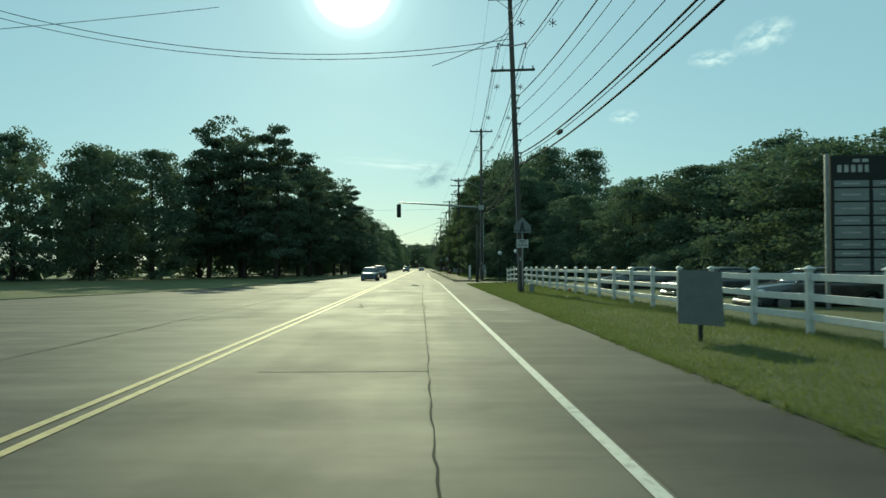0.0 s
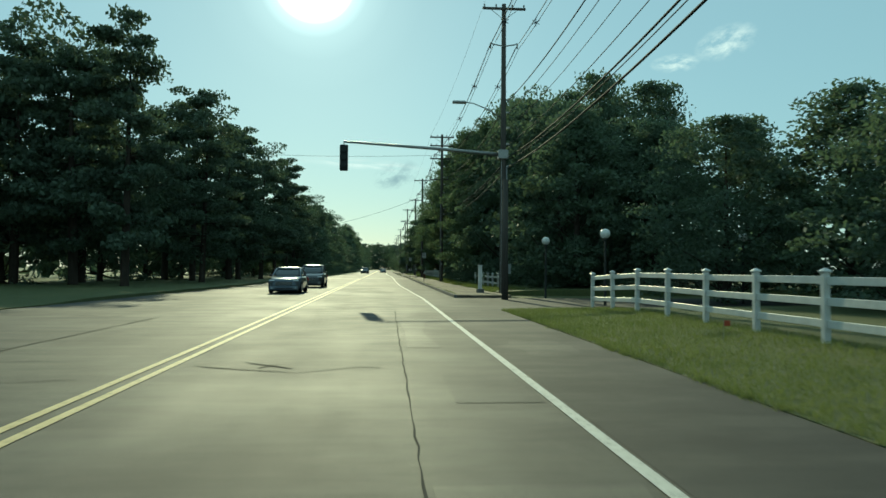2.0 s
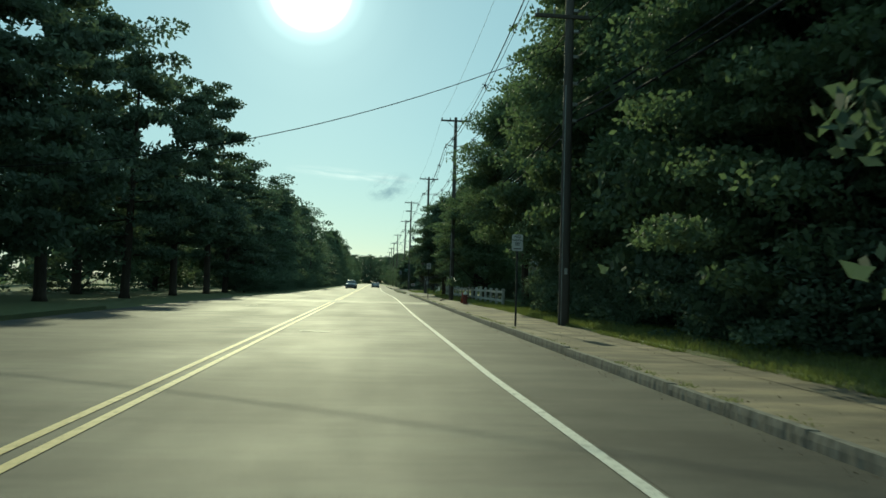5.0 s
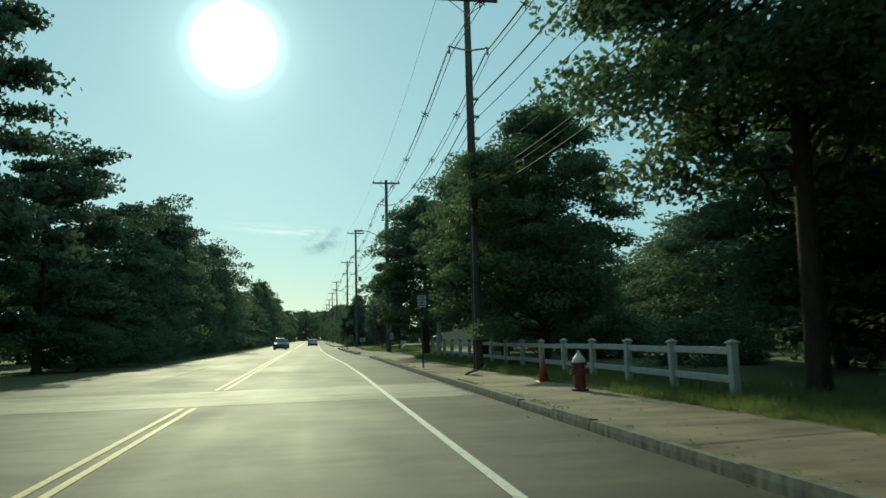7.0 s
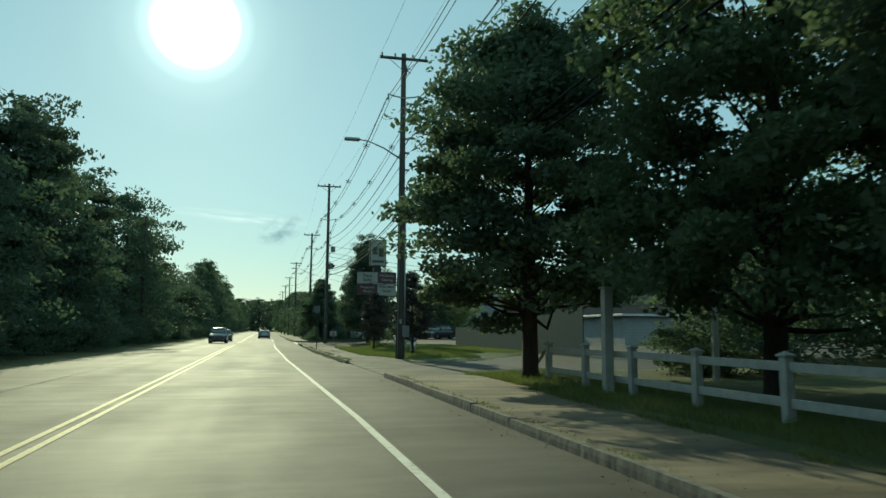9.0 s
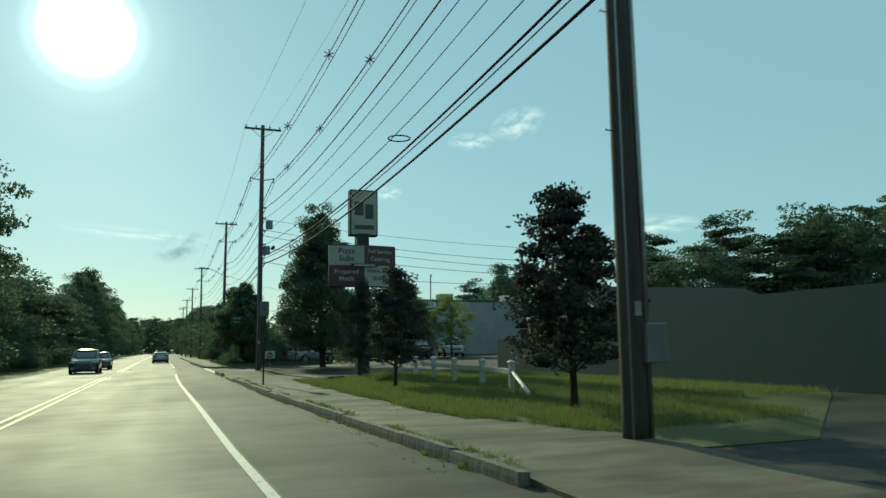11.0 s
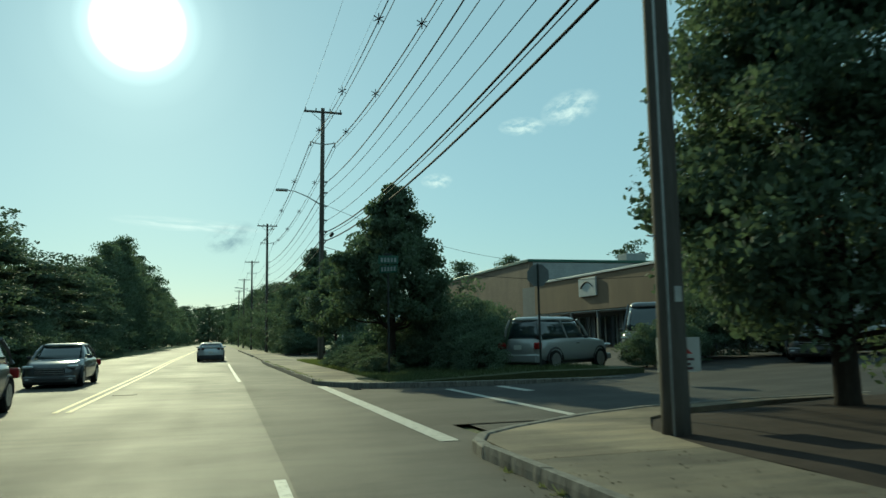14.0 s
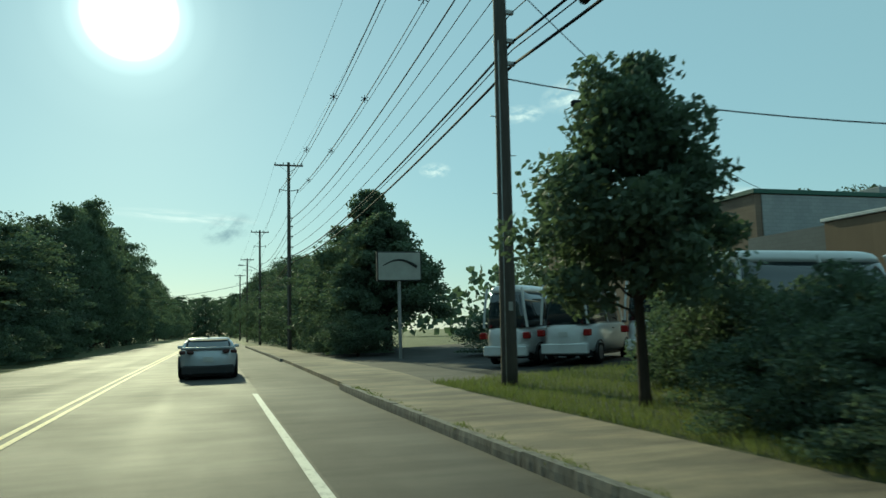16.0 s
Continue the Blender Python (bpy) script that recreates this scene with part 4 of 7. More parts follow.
CORNER_SHRUBS = (
    (9.6, 247.0, 2.5, 1.6), (10.8, 246.8, 2.6, 1.5), (9.5, 243.4, 2.3, 1.25), (10.5, 244.7, 2.4, 1.3), (8.2, 244.6, 1.5, 1.1), (9.0, 252.0, 1.6, 1.4),
    (8.9, 255.4, 1.6, 1.3), (9.2, 242.2, 2.0, 1.0), (8.8, 240.9, 1.4, 0.85), (8.6, 242.6, 1.2, 0.9), (8.5, 257.6, 1.8, 1.3), (8.9, 259.2, 1.9, 1.1),
    (9.6, 257.0, 1.8, 1.3), (11.2, 248.6, 2.8, 1.8),
)
LOT_SHRUBS = (
    (11.4, 262.5, 2.6, 1.6), (13.2, 262.0, 2.4, 1.8), (15.0, 240.4, 1.35, 0.85), (16.0, 240.8, 1.45, 0.9), (17.1, 241.1, 1.35, 0.85), (19.0, 242.5, 2.6, 1.5),
    (21.5, 241.0, 2.4, 1.6), (13.5, 281, 2.0, 2.2), (8.0, 290, 2.2, 2.0), (8.0, 296, 2.5, 2.2), (8.3, 304, 2.4, 2.0),
)
WOODS_EDGE_SHRUBS = (
    (9.3, 96, 2.0, 1.8), (9.6, 103, 2.6, 2.2), (9.0, 108, 2.4, 2.0), (9.5, 113, 2.8, 2.2), (9.0, 119, 2.2, 2.0), (9.6, 124, 2.6, 2.2),
    (9.2, 128.5, 1.8, 1.6), (8.9, 121.5, 2.4, 1.7), (8.8, 116.0, 2.6, 1.7), (8.8, 111.0, 2.4, 1.6), (8.7, 105.5, 2.4, 1.6), (11.5, 90, 2.6, 2.2),
    (11.0, 84, 2.0, 2.0), (12.5, 150, 2.0, 2.0), (13, 158, 2.2, 2.2), (12.6, 168, 1.9, 2.0), (12, 142, 1.6, 1.8),
)
for x, y, h, r in HEDGE + CORNER_SHRUBS + LOT_SHRUBS + WOODS_EDGE_SHRUBS:
    plant("bush", x, y, h, r, z=0.05)
for i in range(16):
    plant("bush", 19 + rng.uniform(-1.5, 2), -6 + i * 4.6, rng.uniform(2.4, 3.6), 2.6, seed=i)
for i in range(24):
    plant("bush", -13.0 + rng.uniform(-1.0, 0.8), 166 + i * 6.4, rng.uniform(1.8, 3.2), 2.5, seed=i)
make_tree(41, 5.1, 1.6, 1.5, M_LEAF_YG, 9000, 0.13, "round", 0.07, 60, 0.5, "slim yellow-green tree in the parking lot", at=(23.2, 235.4, 0.5))["group"] = "trees"


for x, y, h in WOODS_BEHIND_DINER:
    plant(rng.choice(["pine_a", "pine_b", "pine_b", "round_c"]), x, y, h, 4.4)
PROTO["round_b"].scale, PROTO["maple"].scale = (0.85, 0.85, 0.78), (0.86, 0.86, 0.77)
PROTO["locust"].scale = (0.78, 0.78, 0.7)
PROTO["cone_maple"].rotation_euler = (0, 0, 2.7)
PROTO["round_a"].scale, PROTO["round_c"].scale = (0.7, 0.7, 0.62), (0.7, 0.7, 0.6)


def far_woods():
    """The distant belt of trees that closes the view on all sides."""
    rg = np.random.default_rng(77)
    segs = [((-46, 30), (-40, 130), 14), ((-40, 130), (-34, 620), 15), ((-34, 620), (-30, 760), 16), ((-30, 760), (40, 760), 17), ((40, 760), (30, 420), 15), ((78, 330), (84, 200), 12),
            ((30, 420), (78, 330), 13), ((84, 200), (50, 130), 11), ((50, 130), (46, -40), 13), ((-46, 30), (-60, -90), 13), ((-60, -90), (46, -90), 12), ((46, -90), (46, -40), 12)]
    pts = []
    for (x0, y0), (x1, y1), hh in segs:
        L = math.hypot(x1 - x0, y1 - y0)
        n = int(L / 3.2)
        for i in range(n):
            t = (i + rg.uniform()) / n
            h = hh * rg.uniform(0.6, 1.0)
            k = 46
            v = rg.normal(size=(k, 3)) * np.array([2.0, 2.0, 0.0])
            v[:, 2] = rg.uniform(0.0, 1.0, size=k) ** 0.8 * h
            v[:, :2] *= np.sqrt(np.clip(1.15 - v[:, 2:3] / h, 0.05, 1))
            pts.append(v + np.array([x0 + (x1 - x0) * t, y0 + (y1 - y0) * t, 0.3]))
    pts = np.concatenate(pts)
    vs, fs = leaves(pts, 1.7, rg, aspect=0.8)
    ob = new("far_woods", mesh_np("far_woods", vs, fs, M_LEAF_D))
    return tagged(ob, "distant dark belt of woodland closing the view", "woods", kind="stuff")


far_woods()


def turf(name, x0, x1, y0, y1, n, hgt, seed, label, material=None):
    """Many short grass blades on a lawn."""
    rg = np.random.default_rng(seed)
    x = x0 + (x1 - x0) * rg.uniform(size=n) ** 1.3
    y = rg.uniform(y0, y1, size=n)
    z = np.array([verge_z(a, b) for a, b in zip(x, y)])
    h = hgt * rg.uniform(0.4, 1.3, size=n)
    a = rg.uniform(0, 6.283, size=n)
    w = 0.0065
    dx, dy = np.cos(a) * w, np.sin(a) * w
    lx, ly = rg.normal(size=n) * h * 0.35, rg.normal(size=n) * h * 0.35
    vs = np.stack([np.stack([x - dx, y - dy, z - 0.01], 1), np.stack([x + dx, y + dy, z - 0.01], 1), np.stack([x + lx + dx * 0.2, y + ly + dy * 0.2, z + h], 1), np.stack([x + lx - dx * 0.2, y + ly - dy * 0.2, z + h], 1)], 1).reshape(-1, 3)
    ob = new(name, mesh_np(name, vs, np.arange(4 * n).reshape(-1, 4), material or M_BLADE))
    return tagged(ob, label, "grass", kind="stuff")


turf("grass", 4.15, 8.2, 6, 64, 110000, 0.07, 1, "short mown grass blades on the verge")
turf("grass", 6.2, 8.6, 82, 173, 70000, 0.13, 2, "unmown grass and weeds behind the sidewalk")
turf("grass", 6.2, 10.6, 185.6, 188, 9000, 0.1, 7, "dry and green grass blades on the strip")
turf("grass", 5.12, 14, 188, 207, 78000, 0.11, 3, "dry and green grass blades on the strip")
turf("grass", 5.1, 12.5, 238.6, 250, 34000, 0.13, 6, "rank grass at the street corner, darkened for shade", M_BLADE_SHADED)
turf("grass", 5.12, 10.5, 246, 265, 30000, 0.12, 4, "shaded grass blades under the street trees")


def tufts(name, line, y0, y1, n, spread, hgt, seed, label, z):
    """Ragged clumps of weeds rooted along a seam."""
    rg = np.random.default_rng(seed)
    cy = rg.uniform(y0, y1, size=n)
    keep = np.array([noise.noise((0.3, v * 0.5, seed)) > -0.15 for v in cy])
    cy = cy[keep]
    per = 16
    y = np.repeat(cy, per) + rg.normal(size=len(cy) * per) * spread
    x = np.repeat([line(v) for v in cy], per) + rg.normal(size=len(y)) * spread
    h = hgt * rg.uniform(0.3, 1.2, size=len(y)) * np.repeat(rg.uniform(0.4, 1.3, size=len(cy)), per)
    a = rg.uniform(0, 6.283, size=len(y))
    dx, dy = np.cos(a) * 0.008, np.sin(a) * 0.008
    lx, ly = rg.normal(size=len(y)) * h * 0.6, rg.normal(size=len(y)) * h * 0.6
    zz = np.full(len(y), z)
    vs = np.stack([np.stack([x - dx, y - dy, zz], 1), np.stack([x + dx, y + dy, zz], 1), np.stack([x + lx + dx * 0.3, y + ly, zz + h], 1), np.stack([x + lx - dx * 0.3, y + ly, zz + h], 1)], 1).reshape(-1, 3)
    ob = new(name, mesh_np(name, vs, np.arange(4 * len(y)).reshape(-1, 4), M_BLADE))
    return tagged(ob, label, "weeds", kind="stuff")


tufts("weeds", lambda y: kx(y) + 0.24, 76, 172, 300, 0.07, 0.045, 31, "ragged weeds growing behind the granite kerb", 0.13)
tufts("weeds", lambda y: kx(y) + 0.24, 183, 212, 160, 0.06, 0.07, 32, "ragged weeds growing behind the granite kerb", 0.13)
tufts("weeds", lambda y: kx(y) - 0.02, 183, 225, 200, 0.03, 0.06, 33, "small weeds in the gutter along the kerb", 0.0)
tufts("weeds", lambda y: kx(y) + 0.17, 240, 266, 90, 0.06, 0.06, 34, "ragged weeds growing behind the granite kerb", 0.13)
for y0, y1, n, sd in ((80, 171.5, 930, 35), (185.5, 204.5, 220, 38)):
    tufts("weeds", lambda y: float(np.interp(y, [p[1] for p in walk_right], [p[0] for p in walk_right])) - 0.02, y0, y1, n, 0.07, 0.13, sd, "long grass creeping over the sidewalk's edge", 0.13)
tufts("weeds", lambda y: 4.17, 4, 57, 500, 0.05, 0.07, 36, "grass creeping over the edge of the shoulder", 0.0)


def litter(name, x0, x1, y0, y1, n, z, seed, label, material):
    """Dead leaves, grit and twigs lying flat on the paving."""
    rg = np.random.default_rng(seed)
    p = np.stack([x0 + (x1 - x0) * rg.beta(0.6, 0.8, size=n), rg.uniform(y0, y1, size=n), np.full(n, z) + rg.uniform(0.004, 0.014, size=n)], 1)
    vs, fs = leaves(p, 0.026, rg, 0.93, 0.6)
    ob = new(name, mesh_np(name, vs, fs, material))
    return tagged(ob, label, "leaf litter", kind="stuff")


M_LITTER = simple("dry_leaf", (0.13, 0.1, 0.065), 0.9, var=0.5, scale=9, world_space=True)
litter("leaf_litter", 3.75, 6.6, 78, 172, 1600, 0.14, 51, "scattered dry leaves and grit on the sidewalk", M_LITTER)
litter("leaf_litter", 3.3, 5.4, 190, 224, 1500, 0.14, 52, "scattered dry leaves and grit on the sidewalk", M_LITTER)
litter("leaf_litter", 2.95, 3.28, 183, 224, 700, 0.006, 53, "dry leaves and sand gathered in the gutter", M_LITTER)
litter("leaf_litter", 3.2, 3.55, 78, 172, 1000, 0.006, 54, "dry leaves and sand gathered in the gutter", M_LITTER)

tufts("weeds", lambda y: 7.7 + 0.3 * math.sin(y * 9), 201.4, 202.4, 60, 0.09, 0.45, 37, "tall seeding weeds in the grass strip", 0.2)


def debris(x, y):
    """A torn pale branch end and bark lying in the grass."""
    rg = np.random.default_rng(8)
    top = thing("fallen_branch", "broken pale branch and bark lying in the grass", "branch", pose(x, y, 0.24))
    for k in range(7):
        a = rg.uniform(-0.6, 0.6)
        L = rg.uniform(0.15, 0.4)
        c = Vector((rg.uniform(-0.3, 0.3), rg.uniform(-0.12, 0.12), 0.03))
        d = Vector((math.cos(a), math.sin(a), rg.uniform(-0.05, 0.15))) * L
        part("stick", tube([c - d, c + Vector((0, 0, 0.015)), c + d], [0.03, 0.035, 0.012], 6), M_POLE if k % 2 else M_WALK, top)


debris(6.7, 205.5)

mat_pad = part("tactile_pad", strip([(3.8, 239.2), (3.8, 239.9)], [(4.4, 239.0), (4.4, 239.7)], 0.142, 1), paint_mat("worn_tactile_yellow", (0.26, 0.2, 0.1)))
tagged(mat_pad, "worn yellow tactile pad on the corner ramp", "tactile paving", kind="structure")
limb_ob = thing("fallen_branch", "grey dead branch lying on the sidewalk", "branch", pose(4.95, 144.4, 0.16, 0, 0, 55))
part("stick", tube([(-0.8, 0, 0.0), (-0.2, 0.05, 0.06), (0.5, -0.03, 0.1), (1.0, 0.05, 0.2)], [0.04, 0.035, 0.025, 0.012], 7), M_POLE, limb_ob, smooth=True)
part("twig", tube([(0.1, 0, 0.07), (0.5, 0.35, 0.12)], [0.02, 0.008], 5), M_POLE, limb_ob)

# ---------- utility poles and wires ----------
# x, y, height, lift of the lower cables, lean to the right per metre, height of the bracket that carries the bundled cables
POLES = [(6.0, 3.0, 15.3, 0.0, 0.0, 13.2), (5.75, 40.6, 16.3, 0.0, -0.035, 13.6), (6.65, 79.3, 16.1, 0.0, 0.0, 13.9), (5.85, 113.0, 14.85, -0.2, 0.0, 12.9), (5.65, 147.1, 14.5, -0.45, 0.0, 12.35),
         (6.15, 184.4, 15.05, 0.0, 0.004, 12.95), (5.85, 225.1, 16.3, -0.05, 0.004, 12.7), (6.33, 262.8, 15.95, 0.45, 0.01, 13.75), (6.05, 310.0, 15.7, 0.2, 0.0, 13.4), (6.0, 350.0, 15.3, 0.0, 0.0, 13.2),
         (6.0, 389.0, 15.3, 0.0, 0.0, 13.2), (6.0, 428.0, 15.3, 0.0, 0.0, 13.2)]


M_SIGN_TAG = simple("pole_tag_sheet", (0.35, 0.35, 0.33), 0.5, var=0.2, bump_s=0)


def utility_pole(x, y, high, lift, lean, bracket, lamp=False, transformers=False, riser=False, decks=()):
    top = thing("utility_pole", "tall weathered brown wooden utility pole with crossarms", "utility pole", pose(x, y, 0.05) @ Matrix.Rotation(math.atan(lean), 4, "Y"), "utility poles")
    part("shaft", tube([(0, 0, -0.3), (0, 0, 0.5), (0, 0, 8), (0, 0, high)], [0.19, 0.185, 0.155, 0.12], 14), M_POLE, top, smooth=True)
    arm = part("crossarm", boxed(-1.2, 1.2, -0.16, -0.06, high - 0.35, high - 0.22, 0.01), M_POLE, top)
    for sx in (-1.1, -0.45, 0.45, 1.1):
        bm = bmesh.new()
        cyl(bm, 0.035, high - 0.24, high - 0.06, 8, 0.05, Matrix.Translation((sx, -0.11, 0)))
        part("insulator", bm, M_PORCELAIN, arm)
    for s in (-1, 1):
        part("brace", tube([(s * 0.75, -0.14, high - 0.34), (0, -0.15, high - 0.95)], 0.018, 5), M_STEEL, top)
    part("lower_arm", tube([(-0.75, -0.05, bracket), (-0.6, -0.1, bracket - 0.08), (0, -0.15, bracket - 0.2), (0.6, -0.1, bracket - 0.08), (0.75, -0.05, bracket)], 0.035, 6), M_STEEL, top)
    for sx in (-0.75, 0.75):
        bm = bmesh.new()
        cyl(bm, 0.05, bracket - 0.3, bracket, 8, 0.04, Matrix.Translation((sx, -0.05, 0)))
        part("insulator", bm, M_PORCELAIN, top)
    for z in (10.75, 10.05, 9.2, 8.3, 7.6, 7.05):
        part("cable_bracket", boxed(0.12, 0.34, -0.05, 0.05, z + lift - 0.05, z + lift + 0.05, 0.008), M_STEEL, top)
    # ground wire in a wooden moulding, number tags, climbing pins and a riser
    part("ground_wire", tube([(-0.12, -0.13, -0.1), (-0.115, -0.125, 3.0), (-0.1, -0.11, 8.0)], 0.016, 5), M_STEEL, top)
    part("pole_tag", boxed(-0.05, 0.05, -0.192, -0.183, 1.75, 1.95), M_SIGN_TAG, top)
    for k in range(5):
        z = 2.6 + k * 0.9
        part("climbing_pin", tube([((0.1 if k % 2 else -0.1), 0, z), ((0.3 if k % 2 else -0.3), 0, z + 0.02)], 0.012, 5), M_STEEL, top)
    if riser:
        part("riser_conduit", tube([(0.2, -0.08, -0.1), (0.2, -0.08, 3.2), (0.18, -0.07, 7.0)], 0.045, 8), M_STEEL, top, smooth=True)
        part("meter_box", boxed(0.08, 0.42, -0.26, -0.1, 1.1, 1.65, 0.015), M_TRANSF, top)
    for z in (11.2, 9.2, 8.0):
        part("bolt", tube([(-0.2, 0, z), (0.2, 0, z)], 0.014, 6), M_STEEL, top)
    for z in decks:
        deck_arm = part("crossarm", boxed(-1.2, 1.2, -0.16, -0.06, z - 0.06, z + 0.06, 0.01), M_POLE, top)
        for sx in (-1.1, -0.55, 0.55, 1.1):
            bm = bmesh.new()
            cyl(bm, 0.035, z + 0.05, z + 0.22, 8, 0.05, Matrix.Translation((sx, -0.11, 0)))
            part("insulator", bm, M_PORCELAIN, deck_arm)
    if lamp:
        part("lamp_arm", tube([(-0.1, 0, 9.75), (-0.9, -0.05, 10.2), (-1.7, -0.1, 10.5), (-2.2, -0.1, 10.55)], [0.04, 0.035, 0.03, 0.03], 8), M_STEEL, top, smooth=True)
        bm = bmesh.new()
        box(bm, -2.85, -2.1, -0.25, 0.05, 10.47, 10.61, 0.04)
        part("lamp_head", bm, M_STEEL, top, "cobra-head street lamp")
    if transformers:
        for z, off in ((9.3, 0.55), (7.6, 0.4)):
            bm = bmesh.new()
            cyl(bm, 0.23, z, z + 0.55, 16, None, Matrix.Translation((off, 0.1, 0)))
            part("transformer", bm, M_TRANSF, top, "grey round transformer can")
    return top


for i, pole in enumerate(POLES):
    utility_pole(*pole, lamp=i in (2, 5, 7, 9), transformers=i == 6, riser=i in (2, 5), decks={1: (12.1,), 3: (13.7, 12.4, 10.3)}.get(i, ()))


def wire(p, q, sag, r, material, label, n=22):
    pts = []
    for i in range(n + 1):
        t = i / n
        v = Vector(p).lerp(Vector(q), t)
        v.z -= 4 * sag * t * (1 - t)
        pts.append(v)
    ob = part("overhead_cable", tube(pts, r, 5), material, smooth=True)
    return tagged(ob, label, "cable", "overhead cables")


# offsets from the pole: across, height, sag, thickness
LOW = [(0.3, 10.75, 0.9, 0.024), (0.3, 10.05, 0.8, 0.014), (0.3, 9.2, 0.75, 0.012), (0.3, 8.3, 0.7, 0.014), (0.32, 7.6, 0.7, 0.032), (0.3, 7.4, 0.68, 0.016), (0.32, 7.05, 0.65, 0.035)]
BUNDLE = [(-0.75, -0.1, 0.9), (-0.65, -0.25, 0.95), (-0.85, -0.25, 0.95), (0.75, -0.1, 0.9), (0.65, -0.25, 0.95), (0.85, -0.25, 0.95)]


def span(a, b, dx, za, zb, sag, r, n):
    """One cable from pole to pole; each pole's lean carries its end along."""
    wire((a[0] + dx + a[4] * za, a[1], za + 0.05), (b[0] + dx + b[4] * zb, b[1], zb + 0.05), sag, r, M_BARE if r < 0.01 else M_CABLE,
         "thin bare overhead wire between utility poles" if r < 0.01 else "black overhead cable sagging between utility poles", n)


for a, b in zip(POLES, POLES[1:]):
    far = a[1] > 300
    n = 16 if far else 24
    for dx, z, sag, r in LOW:
        span(a, b, dx, z + a[3], z + b[3], sag, r, n)
    for dx, sag, r in ((-1.1, 0.55, 0.007), (0.45, 0.6, 0.006)):
        span(a, b, dx, a[2] + 0.05, b[2] + 0.05, sag, r, n)
    for dx, dz, sag in BUNDLE:
        if not far or dz > -0.2:
            span(a, b, dx, a[5] + dz, b[5] + dz, sag, 0.014, n)
    # spacers that hold the bundled cables apart
    if not far:
        for dx in (-0.75, 0.75):
            for t in (0.18, 0.4, 0.62, 0.85):
                z = a[5] + (b[5] - a[5]) * t - 0.2 - 4 * 0.93 * t * (1 - t) + 0.05
                c = Vector((a[0] + (b[0] - a[0]) * t + dx, a[1] + (b[1] - a[1]) * t, z))
                pcs = [tube([c + Vector((0.2 * math.cos(q), 0, 0.2 * math.sin(q))), c - Vector((0.2 * math.cos(q), 0, 0.2 * math.sin(q)))], 0.02, 5) for q in (0.5, 1.57, 2.64)]
                tagged(part("cable_spacer", merge(*pcs), M_CABLE), "star-shaped spacer on bundled overhead cables", "cable spacer", "cable spacers")

# ---------- fences ----------
def fence(label, posts, rail_zs, post_h, material, post_w=0.12, cap=True, group=""):
    """A post-and-rail fence through the given (x, y, z) post feet."""
    top = thing("fence", label, "fence")
    bm = bmesh.new()
    box(bm, -post_w / 2, post_w / 2, -post_w / 2, post_w / 2, -0.25, post_h, 0.008)
    post_me = bpy.data.meshes.new("post")
    bm.to_mesh(post_me)
    bm.free()
    post_me.materials.append(material)
    bm = bmesh.new()
    w = post_w / 2 + 0.025
    box(bm, -w, w, -w, w, post_h, post_h + 0.035, 0.006)
    out = bmesh.ops.create_cone(bm, cap_ends=True, segments=4, radius1=w * 1.3, radius2=0.012, depth=0.05)
    bmesh.ops.rotate(bm, verts=out["verts"], cent=(0, 0, 0), matrix=Matrix.Rotation(radians(45), 3, "Z"))
    bmesh.ops.translate(bm, vec=(0, 0, post_h + 0.06), verts=out["verts"])
    cap_me = bpy.data.meshes.new("post_cap")
    bm.to_mesh(cap_me)
    bm.free()
    cap_me.materials.append(material)
    rng = random.Random(len(posts))
    for i, (x, y, z) in enumerate(posts):
        p = share("post", post_me, top, pose(x, y, z, rng.uniform(-1, 1), rng.uniform(-1, 1), rng.uniform(-2, 2)))
        if cap:
            share("post_cap", cap_me, p, Matrix.Identity(4))
        if i + 1 < len(posts):
            a, b = Vector((x, y, z)), Vector(posts[i + 1])
            d = b - a
            for rz in rail_zs:
                r = part("rail", boxed(-0.02, 0.02, post_w / 2, d.length - post_w / 2, -0.07, 0.07, 0.006), material, top)
                r.matrix_basis = (Matrix.Translation(a + Vector((0, 0, rz + rng.uniform(-0.01, 0.01)))) @ Matrix.Rotation(math.atan2(-d.x, d.y), 4, "Z")
                                  @ Matrix.Rotation(math.atan2(d.z, math.hypot(d.x, d.y)), 4, "X"))
    return top


fence("white three-rail fence with capped square posts on the grass verge", [(7.85, 65.77 - 2.44 * n, verge_z(7.85, 65.77 - 2.44 * n)) for n in range(27)],
      (0.32, 0.7, 1.08), 1.22, M_FENCE)
fence("greying white two-rail fence behind the sidewalk", [(7.3, 168.1 - 2.345 * n, verge_z(7.3, 168.1 - 2.345 * n) + 0.02) for n in range(16)],
      (0.26, 0.78), 0.92, M_FENCE_OLD, 0.15)
fence("short white fence past the side street", [(7.5, 84 + 2.4 * n, verge_z(7.5, 84 + 2.4 * n)) for n in range(7)], (0.3, 0.7), 0.9, M_FENCE_OLD, 0.12)
fence("low white single-rail fence along the grass", [(8.75, 193.7, 0.24), (9.0, 196.2, 0.25), (9.15, 198.9, 0.26), (9.4, 201.6, 0.27), (9.6, 204.3, 0.28), (9.8, 207.0, 0.28)],
      (0.5,), 0.72, M_FENCE_OLD, 0.14)
fallen = thing("fence_rail", "white fence rail slanting down from the end post", "fence rail")
part("rail", tube([(8.75, 193.6, 0.72), (8.05, 191.3, 0.3)], 0.05, 6), M_FENCE_OLD, fallen)
fallen = thing("fence_rail", "white fence rail slanting down from the end post", "fence rail")
part("rail", tube([(7.3, 168.2, 1.05), (7.75, 170.4, 0.4)], 0.05, 6), M_FENCE_OLD, fallen)
